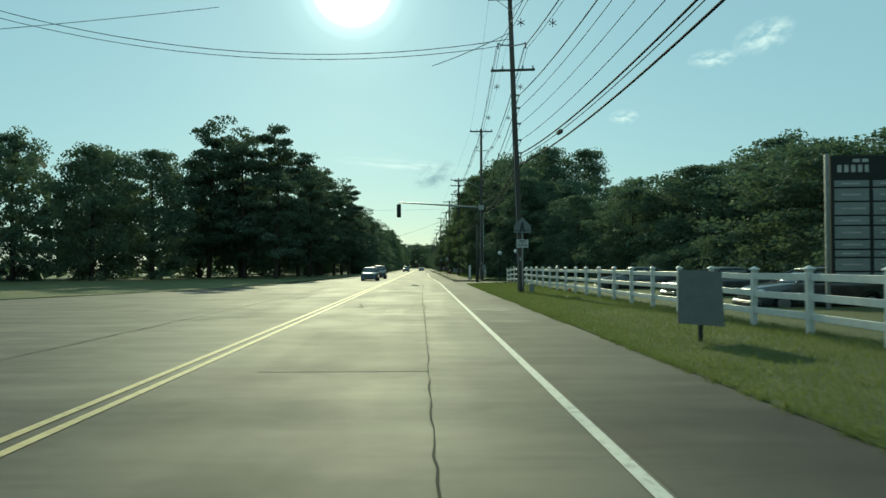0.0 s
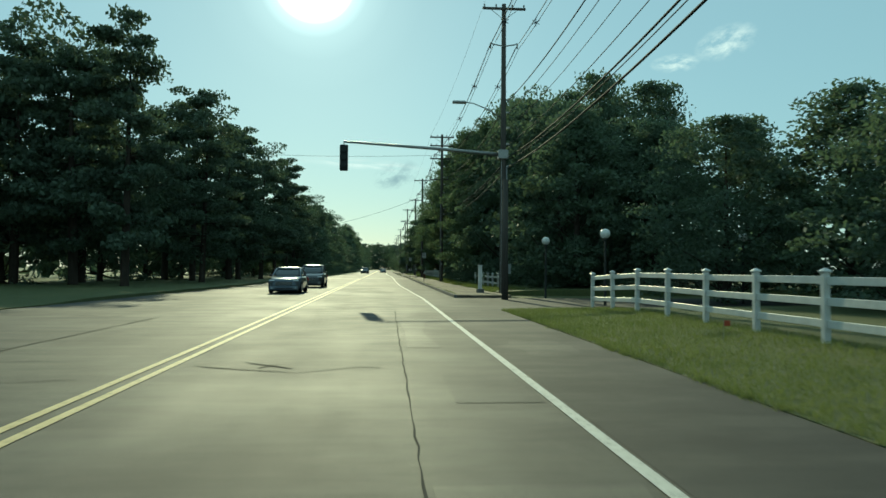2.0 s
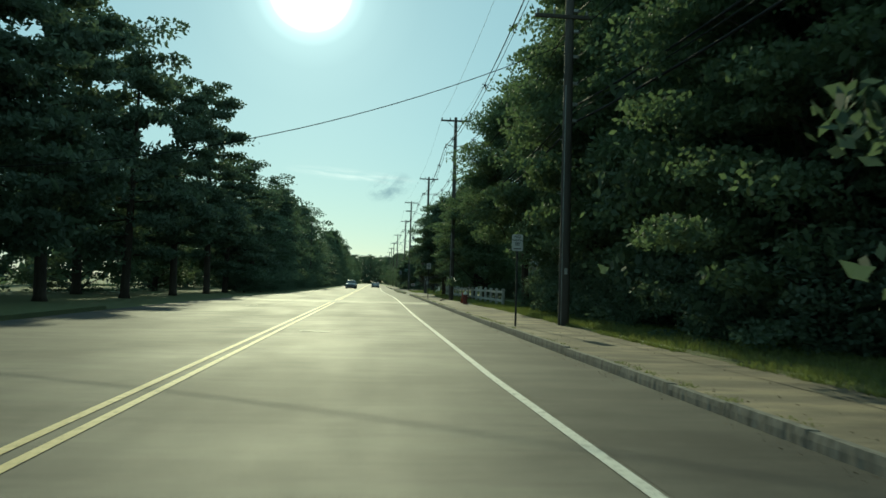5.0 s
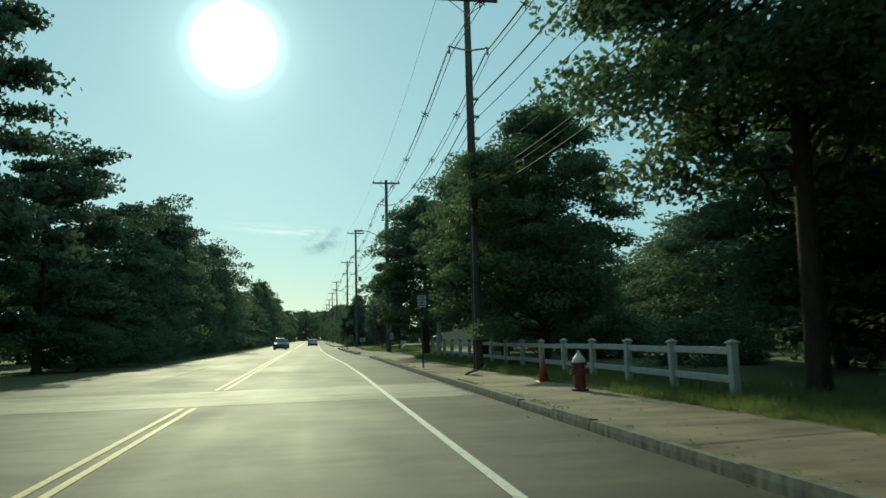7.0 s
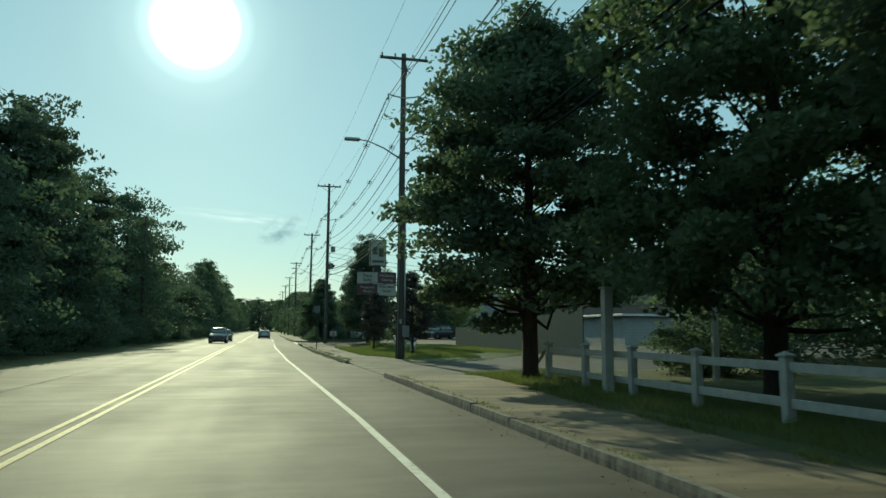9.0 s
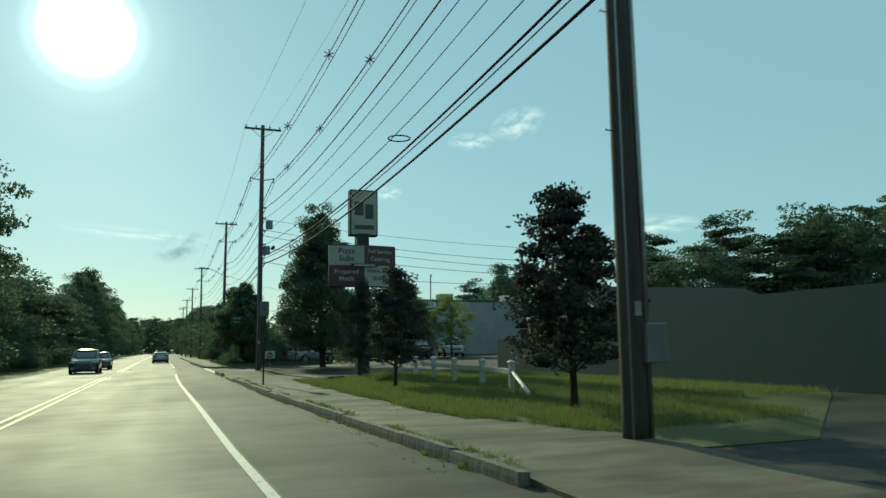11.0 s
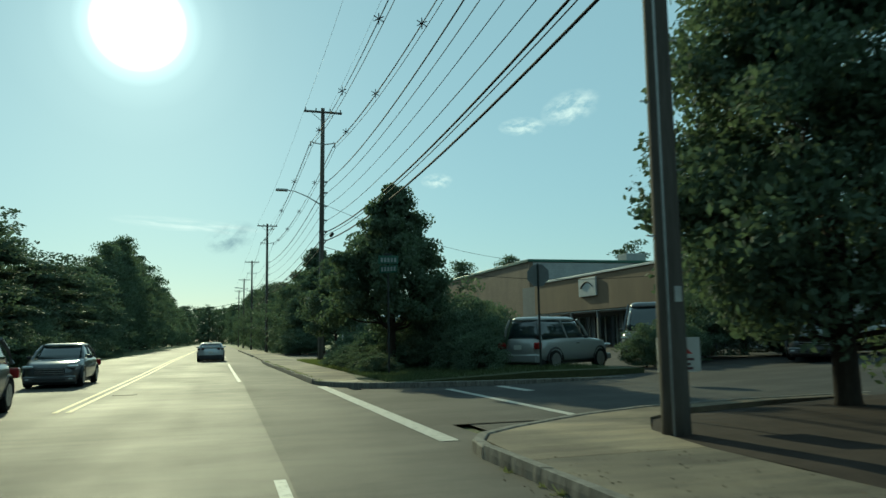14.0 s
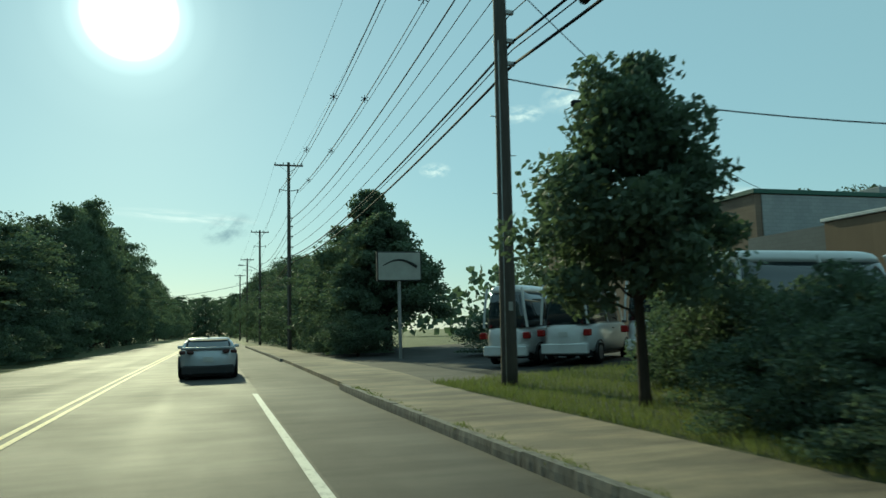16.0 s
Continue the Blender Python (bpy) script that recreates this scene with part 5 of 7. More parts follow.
part("post", boxed(7.7, 7.84, 170.3, 170.44, 0.0, 1.15, 0.01), M_FENCE_OLD, fallen)


# ---------- signs ----------
M_SIGN_W = simple("white_sign_sheet", (0.45, 0.45, 0.43), 0.45, var=0.12, scale=4, bump_s=0)
M_SIGN_BACK = simple("bare_aluminium_sheet", (0.17, 0.18, 0.18), 0.6, 0.3, var=0.2, scale=6, bump_s=0)
M_INK = simple("black_ink", (0.02, 0.02, 0.02), 0.5, var=0.1, bump_s=0)
M_RED = simple("red_sign_paint", (0.35, 0.03, 0.03), 0.45, var=0.2, bump_s=0)
M_GREEN_SIGN = simple("green_sign_sheet", (0.022, 0.085, 0.055), 0.4, var=0.15, bump_s=0)
M_MAROON = simple("maroon_sign_face", (0.07, 0.025, 0.03), 0.5, var=0.25, scale=2, bump_s=0)
M_CREAM = simple("cream_sign_face", (0.33, 0.33, 0.29), 0.5, var=0.18, scale=2, bump_s=0)


def slab(pts, y0, y1):
    """A flat polygon of (x, z) given thickness along y."""
    bm = bmesh.new()
    f = bm.faces.new([bm.verts.new((x, y0, z)) for x, z in pts])
    ex = bmesh.ops.extrude_face_region(bm, geom=[f])
    bmesh.ops.translate(bm, vec=(0, y1 - y0, 0), verts=[v for v in ex["geom"] if isinstance(v, bmesh.types.BMVert)])
    bmesh.ops.recalc_face_normals(bm, faces=bm.faces)
    return bm


FACE = Matrix.Rotation(radians(90), 4, "X")     # letters upright, facing -y


def parking_sign(x, y, yaw=0, head=2.86, tall=0.52, sheet=None):
    """head: height of the plate's top edge; tall: the plate's height."""
    top = thing("parking_sign", "white no-parking sign on a steel channel post in the sidewalk", "road sign", pose(x, y, 0.13, 0, 0, yaw), "parking signs")
    part("post", boxed(-0.03, 0.03, -0.02, 0.02, -0.2, head + 0.02, 0.005), M_DARKSTEEL, top)
    w, c, z0 = 0.175, 0.035, head - tall
    pl = part("plate", slab([(-w + c, z0), (w - c, z0), (w, z0 + c), (w, head - c), (w - c, head), (-w + c, head), (-w, head - c), (-w, z0 + c)], -0.032, -0.022), sheet or M_SIGN_W, top)
    text_part("lettering", "NO", 0.12, M_INK, pl, pose(0, -0.034, head - 0.08) @ FACE)
    text_part("lettering", "PARKING", 0.075, M_INK, pl, pose(0, -0.034, head - 0.185) @ FACE)
    for dz, bw in ((0.27, 0.16), (0.33, 0.14)):
        part("printed_bar", boxed(-bw / 2, bw / 2, -0.036, -0.033, head - dz - 0.014, head - dz + 0.014), M_INK, pl)
    part("printed_bar", boxed(-0.12, 0.12, -0.036, -0.033, z0 + 0.06, z0 + 0.085), M_INK, pl)
    for dz in (0.04, tall - 0.04):
        part("bolt", tube([(0, -0.04, head - dz), (0, -0.02, head - dz)], 0.012, 6), M_STEEL, pl)
    return top


parking_sign(4.07, 112.0)
parking_sign(4.05, 150.1, head=2.92, tall=0.48)
# this plate's white is darkened to grey for its unlit, backlit side
no_park = parking_sign(3.6, 204.3, head=3.1, tall=0.54, sheet=simple("backlit_sign_sheet", (0.15, 0.16, 0.16), 0.6, var=0.3, scale=5, bump_s=0))
no_park["label"] = "grey no-parking sign, darkened as if backlit, on a steel post in the sidewalk"

ped = thing("pedestrian_sign", "five-sided pedestrian crossing sign over a small plate", "road sign", pose(5.8, 40.45, 0.1))
part("post", boxed(-0.035, 0.035, -0.025, 0.025, -0.3, 4.0, 0.006), M_STEEL, ped)
pp = part("sign_plate", slab([(-0.46, 3.2), (0.46, 3.2), (0.46, 3.6), (0, 4.05), (-0.46, 3.6)], -0.045, -0.03), M_SIGN_BACK, ped)
part("symbol", slab([(-0.14, 3.26), (-0.05, 3.26), (0.0, 3.45), (0.06, 3.26), (0.15, 3.26), (0.06, 3.6), (0.07, 3.75), (-0.05, 3.78), (-0.1, 3.55)], -0.05, -0.046), M_INK, pp)
part("symbol_bar", boxed(-0.4, 0.4, -0.05, -0.046, 3.3, 3.33), M_INK, pp)
xp = part("plate", slab([(-0.32, 2.4), (0.32, 2.4), (0.32, 2.85), (-0.32, 2.85)], -0.045, -0.03), M_SIGN_W, ped)
text_part("lettering", "PED", 0.19, M_INK, xp, pose(0, -0.047, 2.73) @ FACE)
text_part("lettering", "XING", 0.2, M_INK, xp, pose(0, -0.047, 2.53) @ FACE)

bk = thing("roadside_sign", "grey sheet-metal sign on a short post in the grass verge", "road sign", pose(5.6, 14.2, 0.06, 0, 0, -8))
part("post", boxed(-0.04, 0.04, -0.03, 0.03, -0.2, 1.35, 0.006), M_DARKSTEEL, bk)
part("panel", slab([(-0.42, 0.36), (0.42, 0.3), (0.38, 1.32), (-0.4, 1.36)], -0.06, -0.03), M_SIGN_BACK, bk)

board = thing("directory_sign", "tall directory board with rows of grey name panels", "sign", pose(12.6, 22.5, 0.1, 0, 0, -6))
for x in (0, 2.55):
    part("post", boxed(x - 0.06, x + 0.06, -0.06, 0.06, -0.3, 4.75, 0.012), M_STEEL, board)
back = part("backboard", boxed(0.1, 2.45, -0.03, 0.05, 1.0, 4.7, 0.01), M_DARKSTEEL, board)
rng = random.Random(3)
M_PANEL = simple("grey_name_panel", (0.27, 0.28, 0.28), 0.5, var=0.2, scale=2, bump_s=0)
z = 4.0
while z > 1.2:
    hgt = rng.choice([0.24, 0.3, 0.42])
    for x0, x1 in ((0.2, 1.2), (1.32, 2.35)):
        pn = part("name_panel", boxed(x0, x1, -0.055, -0.032, z - hgt, z - 0.05, 0.006), M_PANEL, back)
        part("printed_bar", boxed(x0 + 0.2, x1 - rng.uniform(0.1, 0.4), -0.06, -0.056, z - hgt / 2 - 0.05, z - hgt / 2), M_FENCE_OLD, pn)
    z -= hgt
for x0, x1, z0, z1 in ((0.3, 0.42, 4.2, 4.42), (0.5, 0.62, 4.2, 4.42), (0.7, 0.82, 4.2, 4.42), (0.9, 1.02, 4.2, 4.42), (1.1, 1.2, 4.2, 4.42), (0.75, 0.95, 4.5, 4.6), (1.02, 1.2, 4.5, 4.6)):
    part("printed_bar", boxed(x0, x1, -0.04, -0.032, z0, z1), M_FENCE_OLD, back)

# the diner's pylon sign
M_LAMPBOX = simple("sign_cabinet_metal", (0.07, 0.07, 0.067), 0.85, 0.0, var=0.25, bump_s=0.1)
M_EMBLEM = simple("faded_emblem_paint", (0.06, 0.06, 0.055), 0.6, var=0.4, scale=5, bump_s=0)
pyl = thing("pylon_sign", "tall diner pylon sign with cream and maroon panels", "sign", pose(8.62, 209.1, 0.1))
part("column", boxed(-0.28, 0.28, -0.28, 0.28, -0.3, 6.6, 0.02), M_DARKSTEEL, pyl)
ub = part("upper_cabinet", boxed(-0.62, 0.72, -0.22, 0.22, 6.5, 8.68, 0.03), M_LAMPBOX, pyl)
uf = part("face_panel", boxed(-0.55, 0.65, -0.235, -0.222, 6.57, 8.61), M_CREAM, ub)
for x0, x1, z0, z1 in ((-0.4, 0.02, 7.45, 8.1), (0.1, 0.5, 7.3, 8.0), (-0.42, 0.52, 6.8, 7.0)):
    part("emblem_shape", boxed(x0, x1, -0.242, -0.236, z0, z1), M_EMBLEM, uf)
for s, side in ((-1, "left"), (1, "right")):
    m = Matrix.Translation((0, -0.45, 0.05)) @ Matrix.Rotation(radians(-10 if s < 0 else 11), 4, "Z")
    w = 1.62 if s < 0 else 1.6
    for z0, z1, material in ((5.05, 5.95, M_CREAM if s < 0 else M_MAROON), (4.1, 5.05, M_MAROON if s < 0 else M_CREAM)):
        bm = bmesh.new()
        box(bm, 0 if s > 0 else -w, w if s > 0 else 0, -0.02, 0.02, z0, z1)
        bmesh.ops.transform(bm, matrix=m, verts=bm.verts)
        part("face_panel", bm, material, pyl)
    bm = bmesh.new()
    box(bm, 0 if s > 0 else -w, w if s > 0 else 0, 0.03, 0.4, 4.06, 6.0, 0.02)
    bmesh.ops.transform(bm, matrix=m, verts=bm.verts)
    part("lower_cabinet", bm, M_LAMPBOX, pyl)
    words = [("Pizza", 0.36, 5.7, M_INK), ("Subs", 0.36, 5.36, M_INK), ("Prepared", 0.29, 4.75, M_CREAM), ("Meals", 0.29, 4.43, M_CREAM)] if s < 0 else \
            [("Full Service", 0.25, 5.7, M_CREAM), ("Catering", 0.27, 5.36, M_CREAM), ("Home Made", 0.25, 4.8, M_INK), ("Breads", 0.25, 4.46, M_INK)]
    for body, size, zz, material in words:
        text_part("lettering", body, size, material, pyl, m @ pose(s * w * 0.5, -0.025, zz) @ FACE)
bm = bmesh.new()
box(bm, -0.62, 0.62, -0.52, -0.485, 4.97, 5.11)
bmesh.ops.translate(bm, vec=(0, 0, 0.05), verts=bm.verts)
part("number_strip", bm, M_INK, pyl)
part("printed_bar", boxed(-0.5, 0.5, -0.53, -0.522, 5.05, 5.13), M_CREAM, pyl)

tent = thing("yard_sign", "white estate sign with a dark red triangle beside a utility pole", "sign", pose(6.75, 226.3, 0.12, 0, 0, -14))
part("stake", boxed(-0.02, 0.02, 0, 0.03, -0.1, 1.25), M_STEEL, tent)
tp_ = part("panel", slab([(-0.32, 0.72), (0.32, 0.72), (0.32, 1.22), (-0.32, 1.22)], -0.03, -0.005), M_SIGN_W, tent)
part("symbol", slab([(-0.2, 0.98), (0.2, 0.98), (0, 1.18)], -0.036, -0.031), M_RED, tp_)
for zz, w in ((0.9, 0.44), (0.83, 0.34), (0.77, 0.4)):
    part("printed_bar", boxed(-w / 2, w / 2, -0.036, -0.031, zz - 0.018, zz + 0.018), M_MAROON, tp_)

street = thing("street_name_sign", "two crossed green street name blades on a steel post", "road sign", pose(6.0, 242.3, 0.17))
part("post", tube([(0, 0, -0.3), (0, 0, 4.1)], 0.035, 8), M_DARKSTEEL, street)
sp = part("plate", boxed(-0.36, 0.36, -0.05, -0.03, 3.85, 4.14, 0.004), M_GREEN_SIGN, street)
for k in range(5):
    part("printed_bar", boxed(-0.27 + k * 0.12, -0.2 + k * 0.12, -0.056, -0.051, 3.91, 4.06), M_PANEL, sp)
lower = part("plate", boxed(-0.34, 0.34, -0.012, 0.012, -0.13, 0.13, 0.004), M_GREEN_SIGN, street)
lower.matrix_basis = pose(0, -0.05, 3.66, 0, 0, -38)
for k in range(5):
    part("printed_bar", boxed(-0.27 + k * 0.12, -0.2 + k * 0.12, -0.018, -0.0125, -0.07, 0.08), M_PANEL, lower)
part("bracket", boxed(-0.14, 0.14, -0.03, 0.03, 4.13, 4.22, 0.006), M_DARKSTEEL, street)

stop = thing("stop_sign", "octagonal stop sign seen from its bare back on a post", "road sign", pose(10.7, 240.0, 0.1, 0, 0, -35))
part("post", boxed(-0.035, 0.035, -0.02, 0.02, -0.2, 3.75, 0.005), M_DARKSTEEL, stop)
part("plate", slab([(0.4 * math.cos(radians(22.5 + 45 * k)), 3.35 + 0.4 * math.sin(radians(22.5 + 45 * k))) for k in range(8)], 0.022, 0.032), M_SIGN_BACK, stop)
part("printed_face", slab([(0.39 * math.cos(radians(22.5 + 45 * k)), 3.35 + 0.39 * math.sin(radians(22.5 + 45 * k))) for k in range(8)], 0.034, 0.038), M_RED, stop)
bb = thing("business_sign", "pale rectangular business sign with a dark arc on a single post", "sign", pose(9.05, 284.0, 0.0))
part("post", tube([(0, 0, -0.3), (0, 0, 3.95)], 0.09, 10), M_STEEL, bb)
cab = part("cabinet", boxed(-1.15, 1.15, -0.16, 0.16, 3.9, 5.4, 0.02), M_LAMPBOX, bb)
part("face_panel", boxed(-1.09, 1.09, -0.175, -0.162, 3.96, 5.34), M_CREAM, cab)
arc = [(-0.85 + 1.75 * i / 16, -0.185, 4.55 + 0.42 * math.sin(math.pi * (0.1 + 0.85 * i / 16))) for i in range(17)]
part("emblem_shape", tube(arc, [0.02 + 0.06 * i / 16 for i in range(17)], 6), M_DARKSTEEL, cab)

# ---------- traffic signal, lamps, posts, hydrant ----------
sig = thing("traffic_signal", "three-lens traffic signal hanging from a long steel mast arm", "traffic light", pose(6.65, 79.3, 0))
part("mast_arm", tube([(-0.15, 0, 7.75), (-3.5, 0, 8.0), (-8.75, 0, 8.3)], [0.11, 0.09, 0.06], 10), M_STEEL, sig, smooth=True)
part("arm_clamp", boxed(-0.3, 0.25, -0.25, 0.25, 7.5, 8.0, 0.03), M_STEEL, sig)
hd = part("housing", boxed(-8.97, -8.53, -0.17, 0.17, 6.72, 8.12, 0.04), M_DARKSTEEL, sig)
part("hanger", tube([(-8.75, 0, 8.08), (-8.75, 0, 8.35)], 0.03, 6), M_STEEL, sig)
for k, z in enumerate((7.83, 7.42, 7.01)):
    bm = bmesh.new()
    cyl(bm, 0.14, 0, 0.2, 16, None, Matrix.Translation((-8.75, -0.12, z)) @ Matrix.Rotation(radians(90), 4, "X"))
    part("visor", bm, M_DARKSTEEL, hd)
stub = thing("short_pole", "short grey wooden service pole beside the side street", "pole", pose(5.75, 73.0, 0))
part("shaft", tube([(0, 0, -0.3), (0, 0, 5.6)], [0.16, 0.13], 12), M_POLE, stub, smooth=True)
M_GLOBE = simple("white_globe", (0.75, 0.75, 0.72), 0.35, var=0.05, bump_s=0)
for x, y in ((8.85, 67.5), (8.2, 75.4), (15.5, 69.5)):
    gl = thing("globe_lamp", "white globe lamp on a dark post", "lamp", pose(x, y, 0.1), "globe lamps")
    part("post", tube([(0, 0, -0.2), (0, 0, 2.55)], [0.06, 0.04], 8), M_DARKSTEEL, gl)
    bm = bmesh.new()
    bmesh.ops.create_uvsphere(bm, u_segments=20, v_segments=12, radius=0.2, matrix=Matrix.Translation((0, 0, 2.75)))
    part("globe", bm, M_GLOBE, gl, smooth=True)
    part("collar", tube([(0, 0, 2.5), (0, 0, 2.6)], 0.09, 10), M_DARKSTEEL, gl)
pillar = thing("gate_post", "white painted gate post on a concrete base", "post", pose(5.4, 79.3, 0.13))
part("shaft", boxed(-0.1, 0.1, -0.1, 0.1, 0.15, 1.45, 0.01), M_FENCE, pillar)
part("base", boxed(-0.2, 0.2, -0.2, 0.2, -0.05, 0.2, 0.02), M_GRANITE, pillar)
part("cap", boxed(-0.13, 0.13, -0.13, 0.13, 1.45, 1.5, 0.01), M_FENCE, pillar)
M_HYD_R = simple("red_hydrant_paint", (0.13, 0.03, 0.026), 0.5, var=0.3, scale=8)


def hydrant(label, m, body, bonnet):
    hy = thing("fire_hydrant", label, "hydrant", m)
    part("barrel", tube([(0, 0, -0.1), (0, 0, 0.05), (0, 0, 0.06), (0, 0, 0.55), (0, 0, 0.56), (0, 0, 0.62)], [0.18, 0.18, 0.13, 0.13, 0.17, 0.17], 16), body, hy)
    part("bonnet", tube([(0, 0, 0.62), (0, 0, 0.7), (0, 0, 0.78), (0, 0, 0.82), (0, 0, 0.88)], [0.15, 0.13, 0.07, 0.04, 0.035], 14), bonnet, hy)
    for dx, dy in ((0.2, 0), (-0.2, 0), (0, -0.22)):
        part("outlet", tube([(0, 0, 0.42), (dx, dy, 0.42)], 0.065, 10), body, hy)


hydrant("red fire hydrant with a white bonnet beside the sidewalk", pose(5.4, 135.9, 0.13), M_HYD_R, M_FENCE)
hydrant("pale grey fire hydrant at the edge of the mulched bed", pose(15.1, 228.3, lot_z(15.1), 0, 0, 30), M_FENCE_OLD, M_FENCE)
M_CONE = simple("orange_cone_plastic", (0.32, 0.06, 0.025), 0.5, var=0.15)
cn = thing("traffic_cone", "faded orange traffic cone on the sidewalk", "cone", pose(5.62, 139.2, 0.13))
part("base", boxed(-0.17, 0.17, -0.17, 0.17, 0.0, 0.03, 0.008), M_CONE, cn)
part("cone", tube([(0, 0, 0.03), (0, 0, 0.7)], [0.13, 0.03], 14), M_CONE, cn, smooth=True)
tall = thing("tall_post", "tall grey square post at the fence", "post", pose(7.12, 164.2, 0.2))
part("shaft", boxed(-0.1, 0.1, -0.1, 0.1, -0.2, 2.2, 0.01), M_FENCE_OLD, tall)
part("cap", boxed(-0.13, 0.13, -0.13, 0.13, 2.2, 2.25, 0.01), M_FENCE_OLD, tall)
hs = thing("hanging_sign", "white post with an arm and a hanging dark red sign", "sign", pose(10.6, 165.5, 0.2))
part("post", boxed(-0.07, 0.07, -0.07, 0.07, -0.2, 3.6, 0.01), M_FENCE, hs)
part("arm", boxed(-0.85, 0.07, -0.04, 0.04, 2.72, 2.84, 0.01), M_FENCE, hs)
part("board", boxed(-0.8, -0.12, -0.025, 0.025, 1.95, 2.65, 0.01), M_MAROON, hs)
lp = thing("utility_pole", "bare wooden pole among the trees across the road", "utility pole", pose(-12.5, 231.5, 0))
part("shaft", tube([(0, 0, -0.3), (0, 0, 13.2)], [0.17, 0.11], 10), M_POLE, lp, smooth=True)

# wires across the road and to the buildings
# each wire: from, to, sag, radius
ROAD_WIRES = (
    ((5.3, 40.6, 13.9), (-30, 38.5, 17.5), 2.6, 0.02),
    ((5.3, 40.6, 13.6), (-30, 38.5, 17.0), 2.5, 0.018),
    ((5.3, 40.6, 14.3), (1.0, 44, 13.3), 0.1, 0.02),
    ((-26, 36, 12.2), (-12, 46, 17.4), 0.1, 0.018),
    ((6.65, 79.3, 7.9), (-16, 78.7, 8.0), 0.5, 0.008),
    ((6.0, 113.0, 9.6), (-12, 113.0, 4.6), 0.9, 0.014),
)
SERVICE_DROPS = (
    ((5.85, 225.1, 10.0), (46, 214.5, 8.3), 1.3, 0.012),
    ((5.85, 225.1, 9.3), (46, 215, 7.7), 1.5, 0.016),
    ((5.85, 225.1, 8.9), (46, 215.5, 7.1), 1.5, 0.016),
    ((5.85, 225.1, 8.1), (46, 216, 6.4), 1.2, 0.016),
    ((5.85, 225.1, 7.2), (30, 218, 6.0), 1.0, 0.016),
    ((6.0, 350.0, 8.6), (-16, 383, 8.0), 0.9, 0.03),
    ((6.0, 350.0, 7.4), (-16, 383, 7.0), 0.9, 0.03),
    ((6.33, 262.8, 9.9), (28.5, 279.6, 8.2), 0.8, 0.014),
    ((6.33, 262.8, 7.2), (25.0, 250.5, 4.7), 1.15, 0.016),
)
for a, b, sag, r in ROAD_WIRES + SERVICE_DROPS:
    wire(a, b, sag, r, M_CABLE, "thin service wire slung from a utility pole")
ring = thing("cable_coil", "flat ring of spare cable lashed to the overhead lines", "cable coil")
part("loop", tube([(6.25 + 0.32 * math.cos(t * 0.524), 195.5 + 0.32 * math.sin(t * 0.524), 7.4) for t in range(13)], 0.02, 5, False), M_CABLE, ring)

SPLICES = (((6.1, 31.0, 7.05), (0, 1, 0.05)), ((8.2, 262.2, 6.5), (1, -0.5, -0.12)), ((6.4, 258.5, 7.3), (0, 1, -0.05)), ((6.2, 221.5, 7.6), (0, 1, -0.05)))
for c, d in SPLICES:
    sp_ = thing("splice_case", "black splice case lashed along an overhead cable", "cable splice", Matrix.Translation(c) @ Vector(d).to_track_quat("Z", "Y").to_matrix().to_4x4(), "splice cases")
    part("case", tube([(0, 0, -0.32), (0, 0, -0.26), (0, 0, 0.26), (0, 0, 0.32)], [0.05, 0.1, 0.1, 0.05], 10), M_CABLE, sp_)

box_ = thing("utility_box", "small grey cable pedestal beside a utility pole", "utility box", pose(6.25, 40.2, 0.1))
part("cabinet", boxed(-0.13, 0.13, -0.11, 0.11, -0.05, 0.42, 0.02), M_TRANSF, box_)
part("cap", boxed(-0.145, 0.145, -0.125, 0.125, 0.42, 0.47, 0.015), M_TRANSF, box_)
for x, y in ((6.4, 52.0), (6.9, 33.5)):
    st = thing("marker_flag", "tiny orange marker flag on a wire stake in the grass", "marker flag", pose(x, y, 0.1), "marker flags")
    part("stake", tube([(0, 0, -0.05), (0.01, 0, 0.4)], 0.006, 5), M_STEEL, st)
    part("flag", boxed(0.01, 0.13, -0.002, 0.002, 0.3, 0.4), M_CONE, st)

# ---------- vehicles ----------
M_TYRE = simple("tyre_rubber", (0.018, 0.018, 0.018), 0.85, var=0.3)
M_RIM = simple("alloy_rim", (0.4, 0.4, 0.4), 0.35, 0.8, var=0.15)
M_GLASS = glass_mat("tinted_car_glass")
M_TAIL = simple("tail_lamp_red", (0.24, 0.015, 0.015), 0.15, var=0.1, bump_s=0)
M_TAIL_DARK = simple("smoked_tail_lamp", (0.05, 0.018, 0.018), 0.2, var=0.1, bump_s=0)
M_HEAD = simple("headlamp_clear", (0.6, 0.62, 0.64), 0.1, 0.3, var=0.1, bump_s=0)
M_TRIM = simple("black_trim", (0.02, 0.02, 0.022), 0.5, var=0.2)
M_PLATE = simple("plate_sheet", (0.55, 0.55, 0.52), 0.4, var=0.1, bump_s=0)


